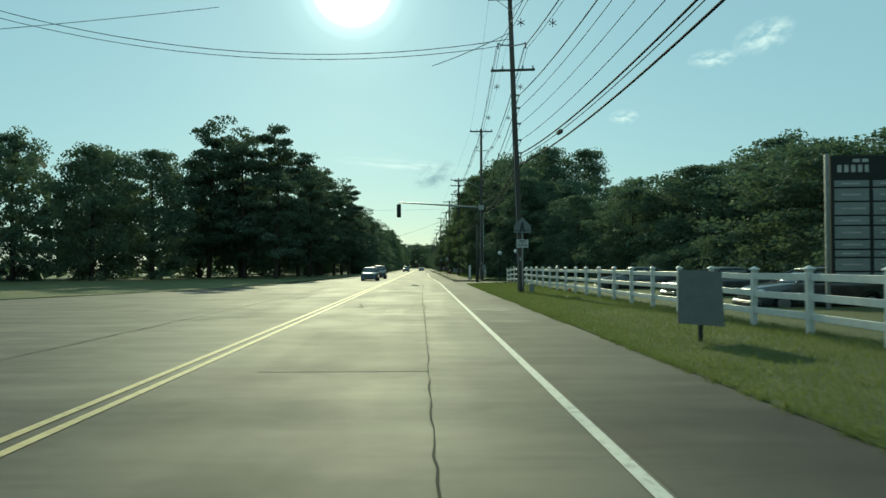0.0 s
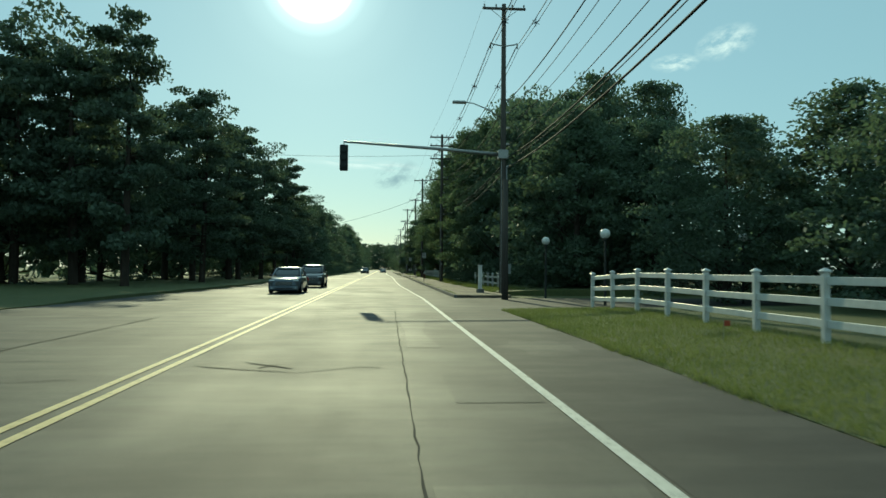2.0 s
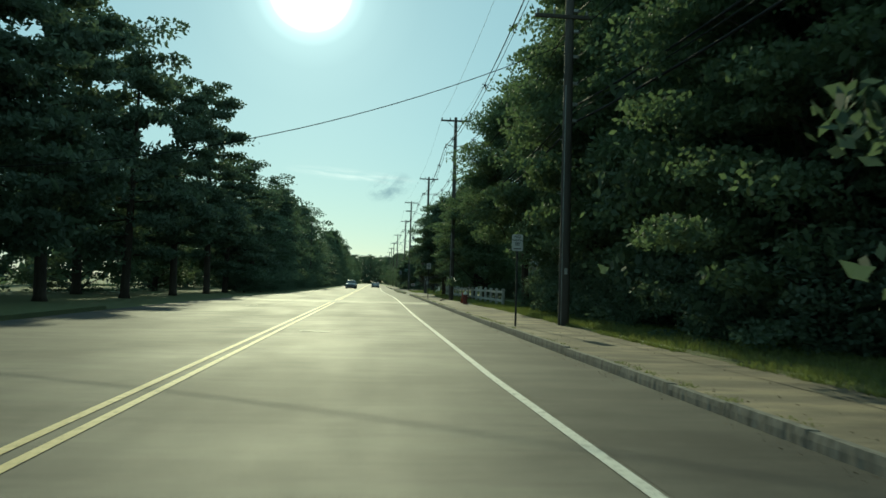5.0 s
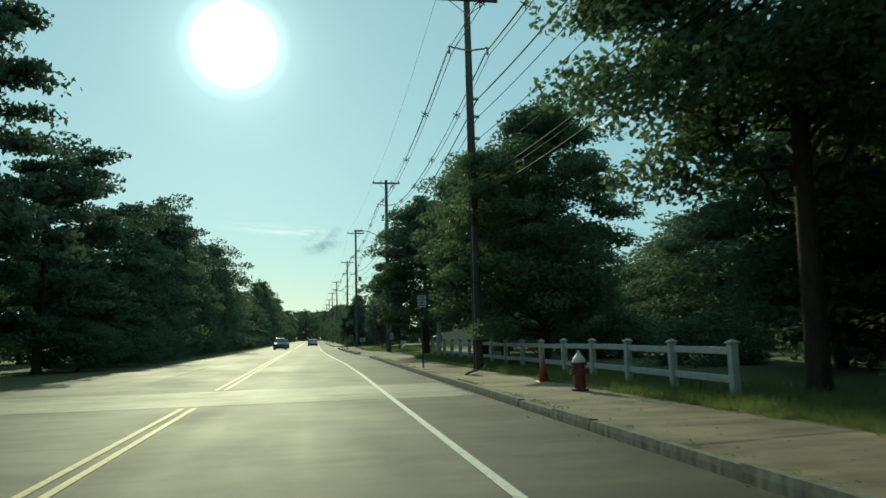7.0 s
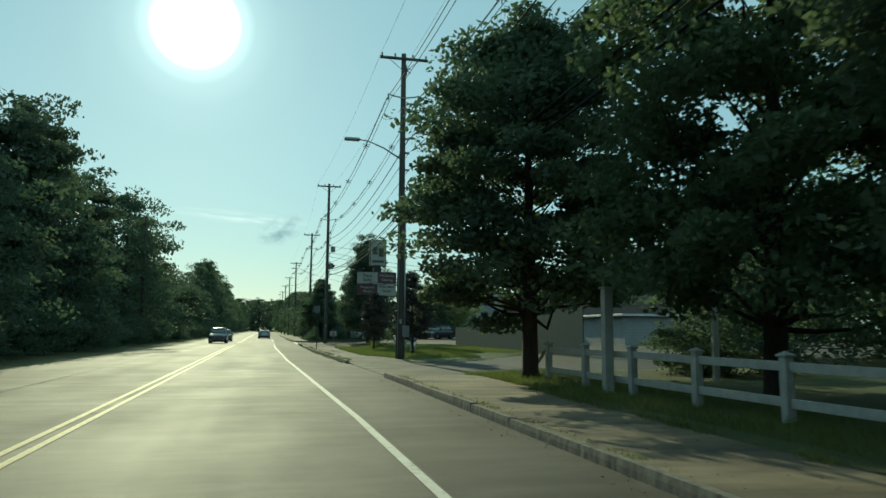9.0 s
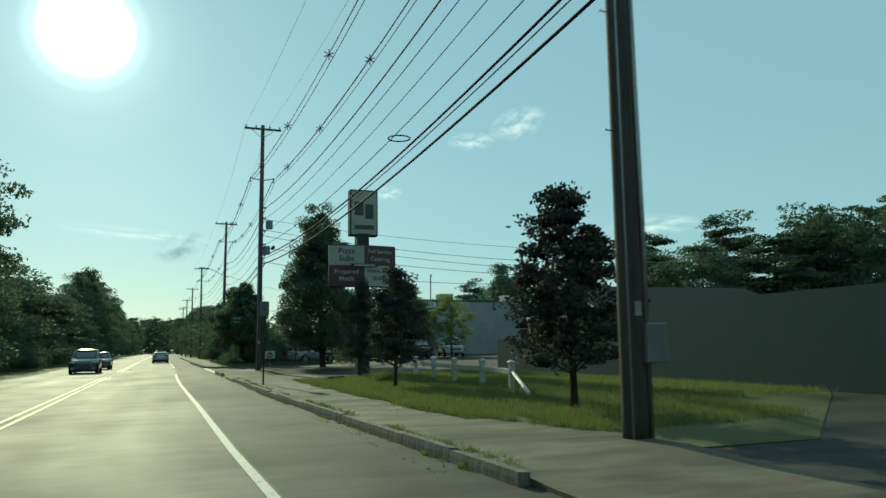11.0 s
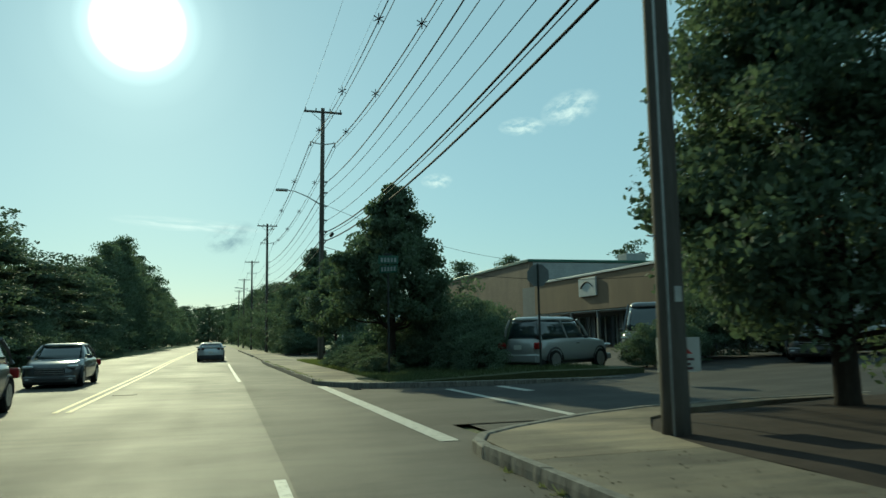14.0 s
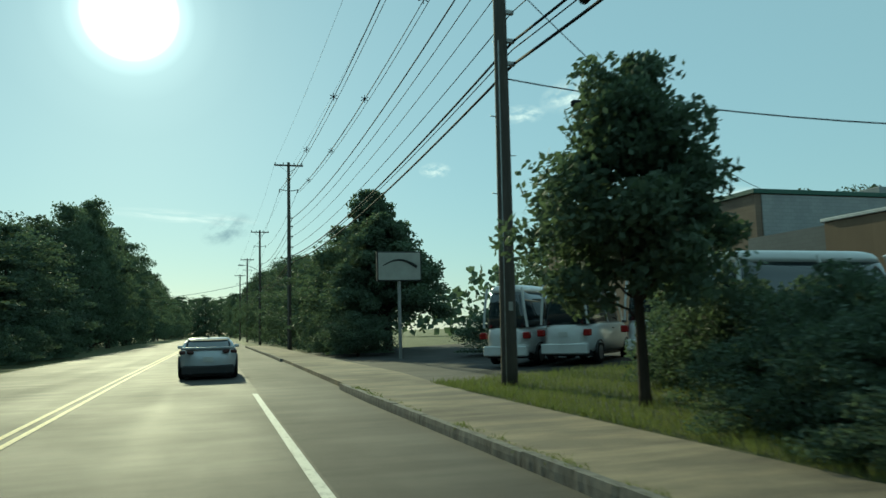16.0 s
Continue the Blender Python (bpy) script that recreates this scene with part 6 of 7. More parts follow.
def ring_stack(rings, top_of=None, zb=0.0, n=40, expo=5.0):
    """A closed body from rings (z, half width, y back, y front), as verts and faces; top_of(y) squeezes the height along the car."""
    vs, fs = [], []
    zt = rings[-1][0]
    for z, a, y0, y1 in rings:
        c, h = (y0 + y1) / 2, (y1 - y0) / 2
        for k in range(n):
            t = 2 * math.pi * k / n
            x = a * math.copysign(abs(math.cos(t)) ** (2 / expo), math.cos(t))
            y = c + h * math.copysign(abs(math.sin(t)) ** (2 / expo), math.sin(t))
            zz = z if top_of is None else zb + (z - zb) * top_of(y)
            vs.append((x, y, zz))
    m = len(rings)
    for i in range(m - 1):
        for k in range(n):
            k2 = (k + 1) % n
            fs.append((i * n + k, i * n + k2, (i + 1) * n + k2, (i + 1) * n + k))
    fs.append(tuple(range(n))[::-1])
    # the lid, as a fan of strips so that it can bend
    half = n // 2
    o = (m - 1) * n
    q = n // 4
    left = [o + (q + k) % n for k in range(half + 1)]
    right = [o + (q - k) % n for k in range(half + 1)]
    for k in range(half):
        a, b, c, d = left[k], left[k + 1], right[k + 1], right[k]
        f = [a, b, c, d]
        f = list(dict.fromkeys(f))
        if len(f) > 2:
            fs.append(tuple(f))
    return vs, fs


def vehicle(name, label, m, paint, L, W, H, belt, zb, hood, cab, wheel_r=0.33, wheels=(-1.4, 1.45), lit=False, box_van=False, deck=1.0, sporty=False):
    """hood: height of the bonnet as a part of belt height; cab: (back, front) at the belt, then (back, front) at the roof, in metres from the middle."""
    if m.translation.x > 9 and m.translation.y > 184:
        m = Matrix.Translation((0, 0, lot_z(m.translation.x))) @ m
    top = thing(name, label, "car", m)
    hw, hl = W / 2, L / 2

    def top_of(y):
        f = (y + hl) / L
        if y > cab[1]:
            u = (y - cab[1]) / (hl - cab[1])
            return hood + (1 - hood) * (1 - u) ** 1.5 - 0.1 * u ** 3
        if y < cab[0]:
            return deck
        return 1.0

    k = belt - zb
    rings = [(zb, hw * 0.86, -hl * 0.95, hl * 0.93), (zb + k * 0.1, hw * 0.95, -hl * 0.985, hl * 0.98), (zb + k * 0.35, hw * 0.995, -hl, hl),
             (zb + k * 0.6, hw, -hl * 0.995, hl * 0.995), (zb + k * 0.82, hw * 0.975, -hl * 0.985, hl * 0.975), (zb + k * 0.95, hw * 0.94, -hl * 0.97, hl * 0.95), (belt, hw * 0.88, -hl * 0.95, hl * 0.92)]
    body = part("body", ring_stack(rings, top_of, zb, 48, 4.2), paint, top, smooth=True)
    b0, b1, t0, t1 = cab
    gl = []
    for u in (0.0, 0.3, 0.6, 0.85):
        gl.append((belt - 0.04 + (H - belt) * u, hw * (0.9 - 0.2 * u), b0 + (t0 - b0) * u, b1 + (t1 - b1) * u))
    part("glazing", ring_stack(gl, None, 0, 36, 6.0), M_GLASS, top, "dark tinted glass", smooth=True)
    rf = [(belt + (H - belt) * u, hw * (0.9 - 0.2 * u) + d, b0 + (t0 - b0) * u - d, b1 + (t1 - b1) * u + d) for u, d in ((0.82, 0.012), (0.9, 0.012), (0.96, -0.03), (1.0, -0.14))]
    part("roof", ring_stack(rf, None, 0, 36, 5.0), paint, top, smooth=True)
    for s in (-1, 1):
        for y0, y1 in ((b0, t0), (b1, t1), ((b0 + b1) / 2 + 0.1, (t0 + t1) / 2 + 0.05)):
            pts = [(s * hw * 0.87, y0 * 0.97, belt - 0.03), (s * hw * 0.79, y0 + (y1 - y0) * 0.45, belt + (H - belt) * 0.45), (s * hw * 0.705, y1 * 0.99, H - 0.1)]
            part("pillar", tube(pts, 0.045, 6), paint, top)
        part("mirror", boxed(s * (hw + 0.02) - 0.09, s * (hw + 0.02) + 0.09, b1 - 0.45, b1 - 0.33, belt - 0.02, belt + 0.09, 0.03), paint if sporty else M_TRIM, top)
    bm = bmesh.new()
    cyl(bm, wheel_r, -0.11, 0.11, 28)
    es = [e for e in bm.edges if e.calc_face_angle(0) > 0.8]
    bmesh.ops.bevel(bm, geom=es, offset=0.035, segments=2, affect="EDGES")
    tyre_me = bpy.data.meshes.new("tyre")
    bm.to_mesh(tyre_me)
    bm.free()
    tyre_me.materials.append(M_TYRE)
    bm = bmesh.new()
    cyl(bm, wheel_r * 0.66, -0.115, 0.115, 20)
    for q in range(5):
        box(bm, -0.03, 0.03, 0.02, wheel_r * 0.6, 0.112, 0.122, 0.0, Matrix.Rotation(q * 1.2566, 4, "Z"))
    rim_me = bpy.data.meshes.new("rim")
    bm.to_mesh(rim_me)
    bm.free()
    rim_me.materials.append(M_RIM)
    for s in (-1, 1):
        for y in wheels:
            ah = []
            for q in range(11):
                a = math.pi * q / 10
                ah.append((s * (hw * 0.955), y + (wheel_r + 0.05) * math.cos(a), wheel_r + (wheel_r + 0.05) * math.sin(a)))
            part("wheel_arch", tube(ah, 0.04, 6), M_TRIM, top)
            w = share("wheel", tyre_me, top, pose(s * (hw - 0.125), y, wheel_r, 0, 90 * s, 0))
            share("rim", rim_me, w, Matrix.Identity(4))
    part("underbody", boxed(-hw * 0.82, hw * 0.82, -hl * 0.9, hl * 0.9, zb - 0.1, zb + 0.12, 0.02), M_TRIM, top)
    yb, yf = -hl, hl
    # rear end
    part("rear_bumper", boxed(-hw * 0.86, hw * 0.86, yb - 0.02, yb + 0.25, zb - 0.02, zb + k * 0.34, 0.04), M_TRIM if sporty else paint, top)
    zt = zb + k * (0.88 if sporty else 0.68)
    for s in (-1, 1):
        if sporty:
            for dx in (0.55, 0.8):
                bm = bmesh.new()
                box(bm, s * dx - 0.1, s * dx + 0.1, yb - 0.012, yb + 0.1, zt - 0.06, zt + 0.06, 0.03)
                part("tail_lamp", bm, M_TAIL_DARK, top)
        else:
            part("tail_lamp", boxed(s * hw * 0.86 - 0.12, s * hw * 0.86 + 0.12, yb - 0.012, yb + 0.2, zt - 0.1, zt + 0.13, 0.03), M_TAIL, top)
        part("headlamp", boxed(s * hw * 0.72 - 0.17, s * hw * 0.72 + 0.17, yf - 0.34, yf - 0.045, zb + k * 0.6, zb + k * 0.73, 0.045), M_HEAD, top)
        if sporty:
            bm = bmesh.new()
            cyl(bm, 0.04, 0, 0.2, 14, None, Matrix.Translation((s * 0.55, yb + 0.12, zb + 0.02)) @ Matrix.Rotation(radians(90), 4, "X"))
            part("exhaust_pipe", bm, M_TRIM, top)
    part("number_plate", boxed(-0.16, 0.16, yb - 0.026, yb - 0.012, zt - 0.32 if sporty else zt - 0.12, zt - 0.16 if sporty else zt + 0.04), M_PLATE, top)
    part("grille", boxed(-hw * 0.5, hw * 0.5, yf - 0.1, yf + 0.012, zb + k * 0.32, zb + k * 0.62, 0.03), M_TRIM, top)
    for q in range(3):
        zq = zb + k * (0.37 + 0.09 * q)
        part("grille_bar", boxed(-hw * 0.47, hw * 0.47, yf + 0.01, yf + 0.022, zq - 0.008, zq + 0.008), M_RIM, top)
    part("air_intake", boxed(-hw * 0.55, hw * 0.55, yf - 0.1, yf + 0.026, zb + k * 0.03, zb + k * 0.16, 0.02), M_TRIM, top)
    for s in (-1, 1):
        part("fog_lamp", boxed(s * hw * 0.7 - 0.07, s * hw * 0.7 + 0.07, yf - 0.1, yf + 0.027, zb + k * 0.08, zb + k * 0.17, 0.02), M_HEAD, top)
        part("door_handle", boxed(s * hw * 0.985 - 0.02, s * hw * 0.985 + 0.02, -0.12, 0.06, belt - 0.2, belt - 0.17, 0.008), M_TRIM, top)
    part("front_bumper", boxed(-hw * 0.85, hw * 0.85, yf - 0.25, yf + 0.02, zb - 0.02, zb + k * 0.26, 0.04), paint, top)
    if sporty:
        part("spoiler", ring_stack([(belt * deck - 0.02, hw * 0.84, yb + 0.03, yb + 0.4), (belt * deck + 0.045, hw * 0.86, yb - 0.0, yb + 0.36), (belt * deck + 0.055, hw * 0.84, yb + 0.01, yb + 0.3)], None, 0, 28, 6.0), paint, top, smooth=True)
        part("antenna_fin", boxed(-0.03, 0.03, t0 + 0.05, t0 + 0.25, H - 0.03, H + 0.07, 0.015), M_TRIM, top)
    return top


P_SILVER = car_paint("silver_white_paint", (0.5, 0.53, 0.56), 0.25)
P_BEIGE = car_paint("beige_grey_paint", (0.3, 0.31, 0.31), 0.3)
P_DARK = car_paint("dark_grey_paint", (0.07, 0.075, 0.085), 0.3)
P_WHITE = car_paint("white_paint", (0.62, 0.63, 0.62))
P_BLUE = car_paint("slate_blue_paint", (0.1, 0.13, 0.17), 0.3)
vehicle("coupe_car", "pale silver sports coupe with paired square tail lamps", pose(-0.12, 275.2, 0, 0, 0, 0), P_SILVER, 4.84, 1.92, 1.36, 1.0, 0.2, 0.86,
        (-1.7, 1.0, -0.95, 0.15), 0.36, (-1.42, 1.43), sporty=True, deck=1.0)
SEDAN = dict(L=4.7, W=1.82, H=1.46, belt=0.95, zb=0.22, hood=0.84, cab=(-1.75, 1.05, -0.95, 0.25), wheel_r=0.32)
SUV = dict(L=4.6, W=1.86, H=1.66, belt=1.04, zb=0.24, hood=0.84, cab=(-2.1, 1.15, -1.6, 0.2), wheel_r=0.36)
VAN = dict(L=5.4, W=2.0, H=2.65, belt=1.35, zb=0.35, hood=0.8, cab=(-2.62, 1.75, -2.55, 1.1), wheel_r=0.36, wheels=(-1.6, 1.75))
PICKUP = dict(L=5.2, W=1.85, H=1.72, belt=1.02, zb=0.34, hood=0.9, cab=(-0.35, 1.2, -0.2, 0.55), wheel_r=0.37, wheels=(-1.55, 1.6))
vehicle("sedan_car", "grey-blue sedan facing down the oncoming lane", pose(-5.3, 82.0, 0, 0, 0, 180), P_BLUE, **SEDAN)
vehicle("suv_car", "dark compact crossover facing down the oncoming lane", pose(-5.1, 94.5, 0, 0, 0, 180), P_DARK, **SUV)
vehicle("suv_car", "dark grey sport utility car facing down the oncoming lane", pose(-4.9, 233.5, 0, 0, 0, 180), P_DARK, **SUV)
vehicle("sedan_car", "dark sedan facing down the oncoming lane", pose(-4.9, 246.0, 0, 0, 0, 180), P_DARK, **SEDAN)
vehicle("suv_car", "pale grey boxy off-road car in the parking lot", pose(12.5, 242.4, 0, 0, 0, -61), P_BEIGE, **{**SUV, "L": 4.8, "H": 1.95, "belt": 1.18, "zb": 0.36, "hood": 0.9, "wheel_r": 0.4, "cab": (-2.2, 0.85, -2.05, 0.3)})
vehicle("pickup_truck", "white pickup truck parked before a grey building", pose(24.2, 238.3, 0, 0, 0, 169), P_WHITE, **PICKUP)
vehicle("suv_car", "dark sport utility car parked among trees", pose(20.5, 238.0, 0, 0, 0, 131), P_DARK, **SUV)
vehicle("cargo_van", "long white van parked behind the hedge", pose(11.7, 259.4, 0, 0, 0, -88), P_WHITE, **VAN)
vehicle("minivan", "dark van parked beside a white van", pose(15.4, 256.6, 0, 0, 0, 200), P_DARK, **{**VAN, "L": 5.0, "H": 2.2, "belt": 1.2})
for x, y in ((11.6, 273.3), (13.15, 271.85), (15.4, 270.2)):
    vehicle("passenger_van", "white passenger van parked with its rear to the road", pose(x, y, 0, 0, 0, 314), P_WHITE, **{**VAN, "H": 2.8, "W": 1.9})["group"] = "row of vans"
vehicle("minivan", "dark van parked behind low round bushes", pose(18.3, 245.3, 0, 0, 0, 140), P_DARK, **{**VAN, "L": 4.7, "H": 2.4, "belt": 1.2, "cab": (-2.28, 1.6, -2.2, 1.1), "wheels": (-1.4, 1.5)})
for x, y, a in ((13.5, 33, 95), (13.0, 44, 88), (13.2, 24.5, 92)):
    vehicle("sedan_car", "dark sedan parked behind the white fence", pose(x, y, 0, 0, 0, a), P_DARK, **SEDAN)["group"] = "cars behind the fence"


def box_truck(m):
    top = thing("box_truck", "dark box truck with a white cab parked by the pale building", "truck", m)
    part("cargo_box", boxed(-1.15, 1.15, -3.5, 1.95, 0.95, 3.3, 0.03), P_DARK, top)
    part("chassis", boxed(-0.5, 0.5, -3.4, 3.0, 0.5, 0.9, 0.03), M_TRIM, top)
    part("cab", ring_stack([(0.5, 1.0, 2.05, 3.2), (1.3, 1.05, 2.05, 3.3), (1.7, 1.02, 2.05, 3.25), (2.7, 0.95, 2.05, 2.95), (2.85, 0.8, 2.1, 2.8)], None, 0, 32, 8), P_WHITE, top, smooth=True)
    part("windscreen", boxed(-0.85, 0.85, 2.98, 3.2, 1.75, 2.55, 0.05), M_GLASS, top)
    for s in (-1, 1):
        part("top_rail", boxed(s * 1.17 - 0.03, s * 1.17 + 0.03, -1.0, 1.95, 3.1, 3.32, 0.01), P_WHITE, top, "white roof rail")
        for y in (-0.95, 1.88):
            part("corner_post", boxed(s * 1.17 - 0.03, s * 1.17 + 0.03, y - 0.06, y + 0.06, 0.95, 3.1, 0.01), P_WHITE, top)
        part("bottom_rail", boxed(s * 1.17 - 0.03, s * 1.17 + 0.03, -0.89, 1.82, 0.95, 1.05, 0.01), P_WHITE, top)
        part("label_panel", boxed(s * 1.16 - 0.02, s * 1.16 + 0.02, 0.3, 1.0, 2.3, 2.5, 0.004), P_WHITE, top)
        part("mirror", boxed(s * 1.2 - 0.1, s * 1.2 + 0.1, 3.05, 3.15, 1.75, 2.25, 0.03), M_TRIM, top)
    for s in (-1, 1):
        part("door_window", boxed(s * 1.0 - 0.03, s * 1.0 + 0.03, 2.2, 2.95, 1.75, 2.45, 0.01), M_GLASS, top)
        for y in (-2.0, 2.3):
            bm = bmesh.new()
            cyl(bm, 0.42, -0.13, 0.13, 24, None, Matrix.Translation((s * 0.92, y, 0.42)) @ Matrix.Rotation(radians(90), 4, "Y"))
            part("wheel", bm, M_TYRE, top)
        part("headlamp", boxed(s * 0.75 - 0.14, s * 0.75 + 0.14, 3.15, 3.26, 0.75, 0.95, 0.02), M_HEAD, top)
    return top


box_truck(pose(38.1, 237.9, 0.59, 0, 0, 3))

# ---------- buildings ----------
def wall_mat(name, col, course=0.2, brick=0.4, mortar=0.012, rough=0.85, contrast=0.9):
    """Masonry: courses with joints in relief."""
    m, nt, b, ln = mat(name)
    co = nt.nodes.new("ShaderNodeTexCoord").outputs["Object"]
    sep = nt.nodes.new("ShaderNodeSeparateXYZ")
    ln.new(co, sep.inputs[0])
    add = nt.nodes.new("ShaderNodeMath")
    ln.new(sep.outputs[0], add.inputs[0])
    ln.new(sep.outputs[1], add.inputs[1])
    comb = nt.nodes.new("ShaderNodeCombineXYZ")
    ln.new(add.outputs[0], comb.inputs[0])
    ln.new(sep.outputs[2], comb.inputs[1])
    br = node(nt, "ShaderNodeTexBrick", Scale=1.0)
    br.inputs["Brick Width"].default_value, br.inputs["Row Height"].default_value, br.inputs["Mortar Size"].default_value = brick, course, mortar
    br.inputs["Color1"].default_value = (*col, 1)
    br.inputs["Color2"].default_value = (*[c * contrast for c in col], 1)
    br.inputs["Mortar"].default_value = (*[c * 0.8 for c in col], 1)
    ln.new(comb.outputs[0], br.inputs["Vector"])
    n = noise_tex(nt, coords(nt, (1, 1, 0.35), False), 0.8, 5)
    ln.new(mixc(nt, 0.6, br.outputs[0], ramp(nt, n, [(0.3, (0.7, 0.7, 0.7)), (0.7, (1.1, 1.08, 1.04))]), "MULTIPLY"), b.inputs["Base Color"])
    b.inputs["Roughness"].default_value = rough
    bump(nt, b, br.outputs[1], -0.35, 0.01)
    return m


M_TAN = wall_mat("tan_fascia_panel", (0.2, 0.14, 0.088), 3.0, 1.2, 0.01)
M_BROWN = wall_mat("brown_block_wall", (0.2, 0.15, 0.11))
M_GREYWALL = wall_mat("grey_painted_block_wall", (0.34, 0.35, 0.35))
M_SLATE = wall_mat("slate_grey_block_wall", (0.17, 0.18, 0.18))
M_PALEWALL = wall_mat("pale_block_wall", (0.5, 0.5, 0.47))
M_REDBRICK = wall_mat("red_brick", (0.075, 0.047, 0.042), 0.075, 0.22, 0.01)
M_ROOF = simple("asphalt_shingle", (0.055, 0.05, 0.046), 0.9, var=0.4, scale=2, grain=30, bump_s=0.5)
M_WHITE_TRIM = simple("white_trim_paint", (0.55, 0.55, 0.53), 0.5, var=0.12)
M_WINDOW = glass_mat("shop_window_glass", (0.03, 0.035, 0.04))
M_GREYWOOD = simple("grey_fence_boards", (0.06, 0.085, 0.088), 0.85, var=0.1, scale=2, grain=20, bump_s=0.4, stretch=(1, 1, 0.2))

# tan storefront row: deep fascia over recessed shop windows
shop = thing("storefront_building", "long low storefront with tan fascia and dark recessed windows", "building")
part("wall", boxed(27.0, 39.9, 250.25, 279.8, -0.1, 5.7), M_SLATE, shop)
part("side_wall", boxed(27.0, 39.9, 249.7, 250.2, -0.1, 6.15), M_GREYWALL, shop, "grey painted block side wall")
part("coping", boxed(26.95, 39.9, 249.65, 250.25, 6.16, 6.24, 0.01), M_DARKSTEEL, shop)
part("side_door", boxed(36.9, 38.2, 249.64, 249.69, 0.5, 3.2), M_DARKSTEEL, shop)
part("fascia", boxed(25.0, 26.95, 249.6, 272.6, 3.1, 5.5, 0.02), M_TAN, shop)
part("soffit", boxed(25.1, 26.95, 249.7, 272.5, 3.0, 3.08), M_WHITE_TRIM, shop)
part("coping", boxed(24.9, 26.92, 249.5, 272.7, 5.51, 5.66, 0.02), M_WHITE_TRIM, shop, "sunlit white metal coping")
for i in range(5):
    y = 251 + i * 4
    w = part("window", boxed(26.9, 26.98, y, y + 3.2, 0.5, 2.7), M_WINDOW, shop)
    for yy in (y, y + 1.6, y + 3.2):
        part("mullion", boxed(26.85, 26.97, yy - 0.04, yy + 0.04, 0.45, 2.75), M_STEEL, w)
    part("sill", boxed(26.82, 26.97, y - 0.1, y + 3.3, 0.38, 0.45), M_PALEWALL, w)
    part("column", boxed(25.15, 25.35, y + 3.5, y + 3.7, -0.05, 3.0, 0.01), M_STEEL, shop)
card = part("shop_sign", boxed(24.85, 24.98, 262.1, 264.6, 4.05, 5.35, 0.02), M_SIGN_W, shop, "white square shop sign with a dark arc")
part("emblem_shape", tube([(24.83, 262.5 + 1.7 * i / 12, 4.6 + 0.45 * math.sin(math.pi * (0.05 + 0.9 * i / 12))) for i in range(13)], [0.02 + 0.06 * i / 12 for i in range(13)], 6), M_DARKSTEEL, card)
block = thing("block_building", "tall flat-roofed brown block building with a green metal coping", "building")
part("wall", boxed(27.8, 52, 280.0, 306, -0.1, 8.2), M_BROWN, block)
part("coping", boxed(27.65, 52.1, 279.85, 306.1, 8.2, 8.45, 0.02), M_GREEN_SIGN, block)
part("panel", boxed(28.2, 46, 279.93, 279.99, 5.7, 8.15), M_GREYWALL, block)
ac = thing("rooftop_unit", "grey air-conditioning box on a flat roof", "air conditioner", pose(41, 284, 8.25))
part("casing", boxed(-1.1, 1.1, -0.9, 0.9, 0.15, 1.3, 0.04), M_GREYWALL, ac)
part("stand", boxed(-1.0, 1.0, -0.8, 0.8, -0.05, 0.15), M_DARKSTEEL, ac)
# pale block warehouse behind the storefront's side wall
ware = thing("warehouse", "pale block warehouse with a tall roller door", "building")
part("wall", boxed(40.0, 58, 240.7, 268, -0.1, 6.35), M_PALEWALL, ware)
part("coping", boxed(39.9, 58.1, 240.6, 268.1, 6.36, 6.5, 0.02), M_WHITE_TRIM, ware)
gate = part("roller_door", boxed(39.93, 39.98, 241.8, 244.6, 0.5, 4.7), M_STEEL, ware)
for k in range(14):
    part("slat", boxed(39.89, 39.94, 241.85, 244.55, 0.55 + k * 0.29, 0.80 + k * 0.29, 0.01), M_STEEL, gate)
part("door", boxed(39.9, 39.98, 247.7, 248.8, 0.5, 3.0), M_DARKSTEEL, ware)
ac2 = thing("rooftop_unit", "pale grey box on the storefront roof", "air conditioner", pose(37.4, 253.5, 5.7))
part("casing", boxed(-0.9, 0.9, -0.8, 0.8, 0.0, 1.45, 0.04), M_PALEWALL, ac2)
part("stand", boxed(-1.0, 1.0, -0.9, 0.9, -0.03, 0.0), M_DARKSTEEL, ac2)
vent = thing("vent_pipe", "thin steel vent pipe on the storefront roof", "vent pipe", pose(28.0, 254.0, 5.7))
part("shaft", tube([(0, 0, -0.02), (0, 0, 3.4), (0.05, 0, 3.6)], 0.07, 8), M_STEEL, vent)
part("cowl", tube([(0.05, 0, 3.55), (0.05, 0, 3.8)], [0.13, 0.11], 8), M_STEEL, vent)

# the diner: gabled front with white rakes, brick base, porch windows
din = thing("diner_building", "small brick diner with white-trimmed gable and glazed porch", "building")
X, Y0, Y1, RZ, EZ = 22.6, 209.4, 221.6, 5.0, 2.75
YM = (Y0 + Y1) / 2
part("wall", boxed(X + 1.6, X + 14, Y0 + 0.6, 219.1, -0.1, EZ), M_REDBRICK, din)
part("brick_base", boxed(X + 0.2, X + 1.55, Y0 + 0.6, 217.3, -0.1, 0.95), M_REDBRICK, din)
part("brick_panel", boxed(X + 0.2, X + 1.55, 217.32, 219.1, -0.1, 1.68), M_REDBRICK, din)
part("gable_wall", slab([(Y0 + 0.5, EZ), (Y1 - 0.5, EZ), (YM, RZ - 0.2)], 0, 0.2), M_REDBRICK, din).matrix_basis = Matrix(((0, 1, 0, X + 0.4), (1, 0, 0, 0), (0, 0, 1, 0), (0, 0, 0, 1)))
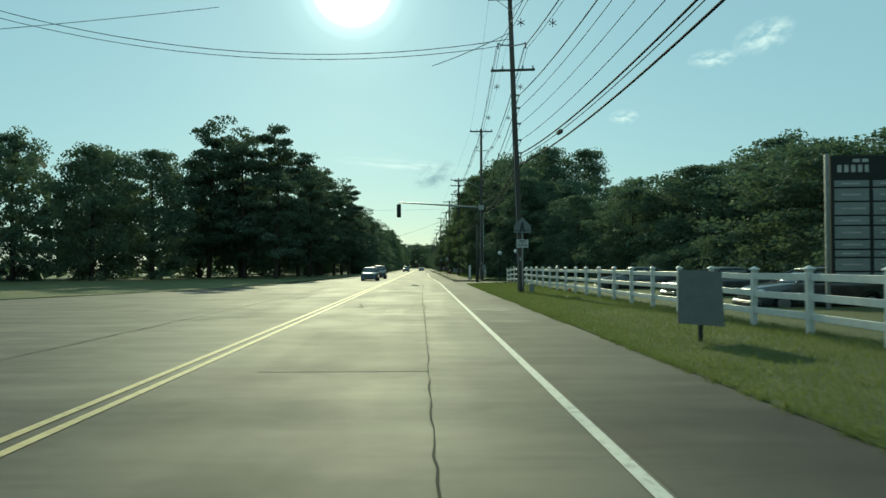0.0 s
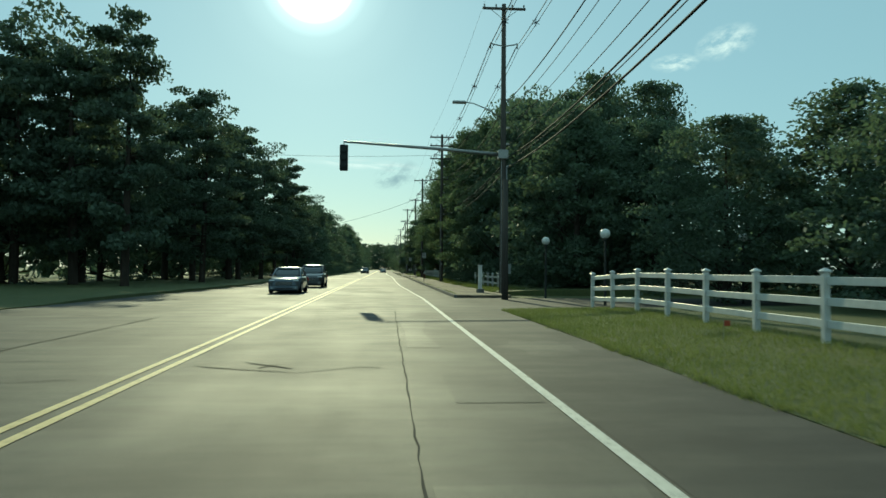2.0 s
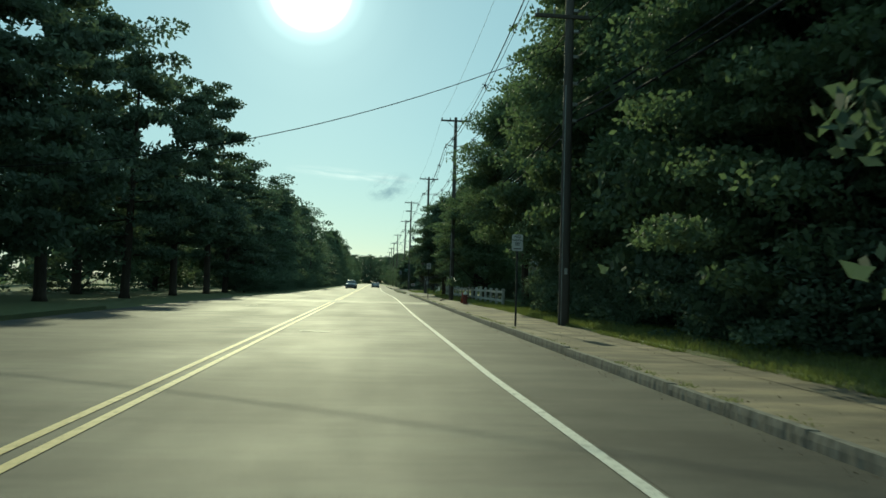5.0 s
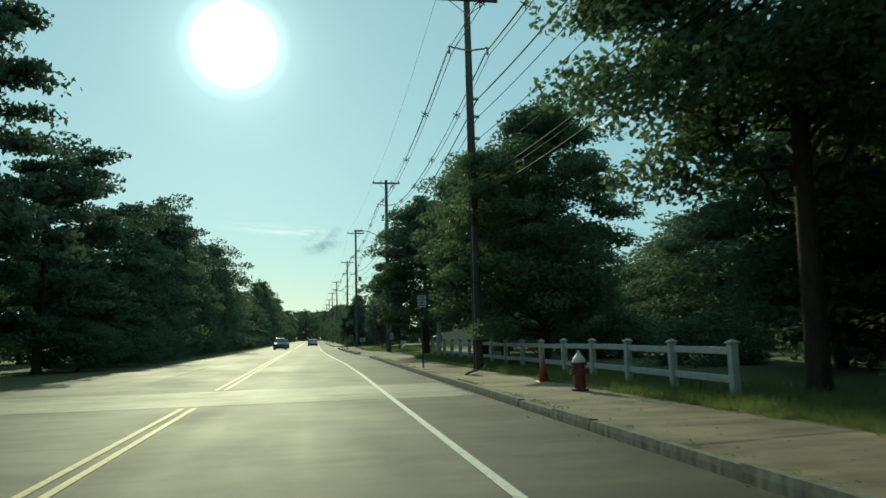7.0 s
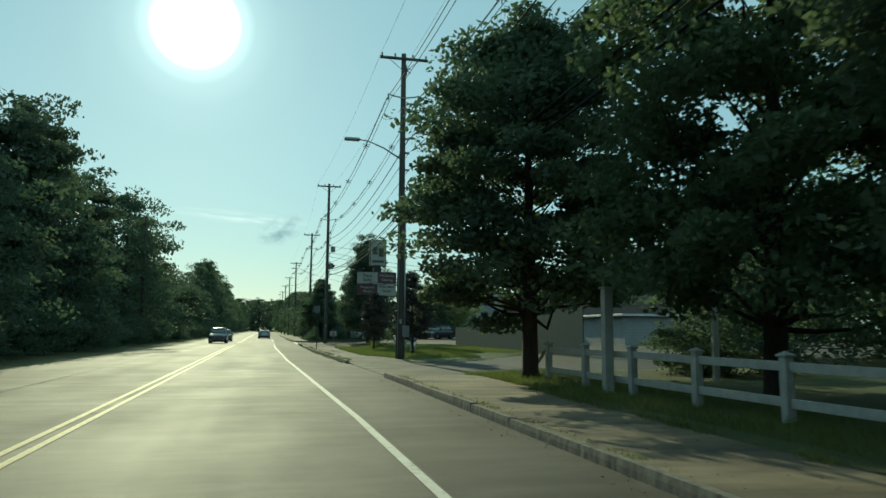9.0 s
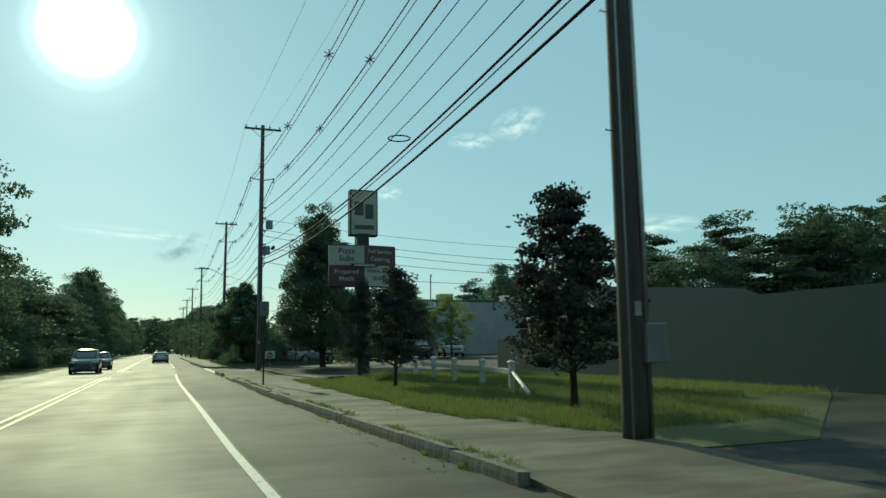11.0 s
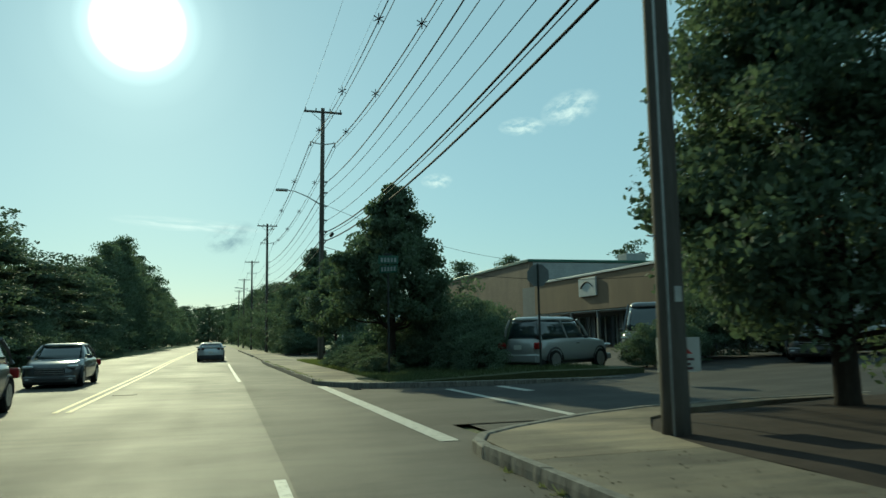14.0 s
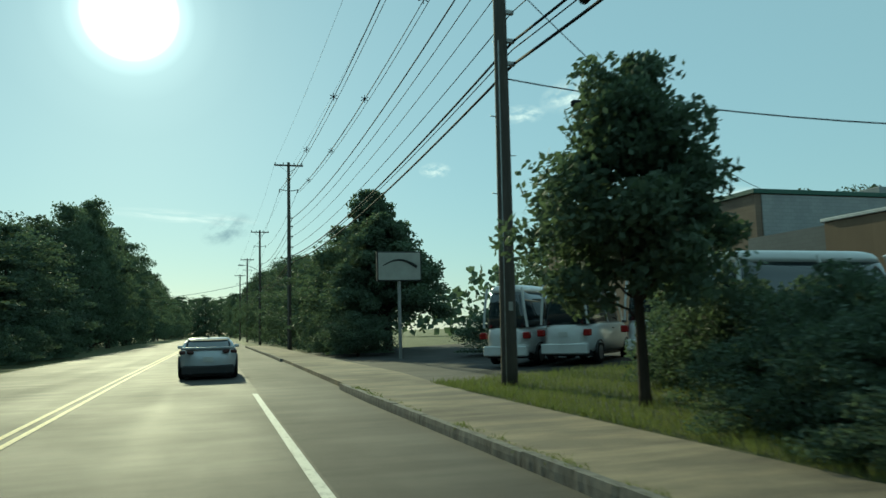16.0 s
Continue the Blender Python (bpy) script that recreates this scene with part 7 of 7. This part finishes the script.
for s in (-1, 1):
    ye = YM + s * (Y1 - YM)
    slope = math.hypot(ye - YM, RZ - EZ)
    bm = bmesh.new()
    vs = [bm.verts.new(p) for p in ((X - 0.1, YM, RZ), (X + 14.2, YM, RZ), (X + 14.2, ye, EZ), (X - 0.1, ye, EZ), (X - 0.1, YM, RZ - 0.16), (X + 14.2, YM, RZ - 0.16), (X + 14.2, ye, EZ - 0.16), (X - 0.1, ye, EZ - 0.16))]
    for f in ((0, 1, 2, 3), (7, 6, 5, 4), (0, 3, 7, 4), (1, 5, 6, 2), (3, 2, 6, 7), (0, 4, 5, 1)):
        bm.faces.new([vs[i] for i in f])
    bmesh.ops.recalc_face_normals(bm, faces=bm.faces)
    part("roof", bm, M_ROOF, din)
    part("rake_board", tube([(X - 0.14, YM, RZ - 0.06), (X - 0.14, ye, EZ - 0.06)], 0.075, 4), M_WHITE_TRIM, din, "white rake board")
for i in range(5):
    y = Y0 + 0.9 + i * 1.8
    zs = 1.72 if i == 4 else 1.0
    w = part("window", boxed(X + 0.5, X + 0.56, y, y + 1.3, zs, 2.5), M_WINDOW, din)
    for yy in (y - 0.06, y + 1.3):
        part("window_frame", boxed(X + 0.4, X + 0.6, yy, yy + 0.08, zs - 0.02, 2.58), M_WHITE_TRIM if i == 4 else M_GREYWALL, w)
    part("window_sill", boxed(X + 0.4, X + 0.6, y + 0.03, y + 1.29, zs - 0.08, zs - 0.01), M_GREYWALL, w)
part("lintel", boxed(X + 0.3, X + 0.62, Y0 + 0.7, 219.1, 2.6, 2.74), M_GREYWALL, din)
for y in (209.5, 209.95, 211.1):
    part("post", boxed(X + 0.02, X + 0.14, y - 0.06, y + 0.06, -0.1, 2.58, 0.008), M_GREYWALL, din)
ext = thing("diner_extension", "low flat-roofed side wing with a pale eave line", "building")
part("wall", boxed(X + 2.2, X + 14, 198.0, Y0 + 0.5, -0.1, 2.5), M_GREYWALL, ext)
part("roof", boxed(X + 1.8, X + 14.3, 197.6, Y0 + 0.4, 2.55, 2.72, 0.02), M_WHITE_TRIM, ext)
# grey board screen fence
scr = thing("board_fence", "long grey board screen fence behind the grass", "fence")


def fence_top(y):
    """Level along its length, swept up in a hollow curve to a taller end."""
    return 1.72 + 0.95 * (1 - max(0.0, min(1.0, (y - 200.6) / 1.9))) ** 2.4


for i in range(52):
    y = 183.2 + i * 0.48
    cut = [y + 0.479 * k / 4 for k in range(5)]
    outline = [(c, fence_top(c)) for c in reversed(cut)]
    ring = [(y, -0.05), (y + 0.479, -0.05)] + outline
    nr = len(ring)
    part("board", ([(15.0, a, b) for a, b in ring] + [(15.05, a, b) for a, b in ring],
                   [tuple(range(nr)), tuple(range(2 * nr - 1, nr - 1, -1))] + [(k, nr + k, nr + (k + 1) % nr, (k + 1) % nr) for k in range(nr)]), M_GREYWOOD, scr)
# glazed entrance porch of the diner
porch = thing("entrance_porch", "white-framed glazed entrance porch with a flat canopy", "porch")
part("canopy", boxed(20.4, 22.7, 213.6, 216.2, 2.95, 3.08, 0.02), M_WHITE_TRIM, porch)
part("canopy_edge", boxed(20.36, 20.398, 213.6, 216.2, 2.86, 3.0, 0.005), M_STEEL, porch)
for x, y in ((20.6, 213.7), (20.6, 214.2), (20.6, 214.98), (20.6, 215.62), (21.6, 215.62), (22.5, 215.62)):
    part("post", boxed(x - 0.05, x + 0.05, y - 0.05, y + 0.05, -0.05, 2.95, 0.008), M_WHITE_TRIM, porch)
for y0, y1 in ((213.76, 214.14), (214.26, 214.92), (215.04, 215.56)):
    glass = part("door_glass" if y0 == 214.26 else "side_glass", boxed(20.59, 20.61, y0, y1, 0.62, 2.6), M_WINDOW, porch)
    part("rail", boxed(20.57, 20.63, y0, y1, 1.55, 1.62), M_WHITE_TRIM, glass)
    part("kick_rail", boxed(20.57, 20.63, y0, y1, 0.42, 0.6), M_WHITE_TRIM, glass)
# house in the trees behind the white fence
hs2 = thing("house", "low house with a dark roof half hidden behind trees", "house")
part("wall", boxed(27, 38, 158, 172, -0.1, 3.0), M_GREYWALL, hs2)
bm = bmesh.new()
vs = [bm.verts.new(p) for p in ((26.5, 157.5, 2.95), (38.5, 157.5, 2.95), (38.5, 172.5, 2.95), (26.5, 172.5, 2.95), (32.5, 157.5, 5.4), (32.5, 172.5, 5.4))]
for f in ((0, 4, 5, 3), (1, 2, 5, 4), (0, 1, 4), (3, 5, 2), (0, 3, 2, 1)):
    bm.faces.new([vs[i] for i in f])
bmesh.ops.recalc_face_normals(bm, faces=bm.faces)
part("roof", bm, M_ROOF, hs2)
for y in (160, 164, 168.5):
    part("window", boxed(26.94, 27.02, y, y + 1.3, 1.0, 2.2), M_WINDOW, hs2)
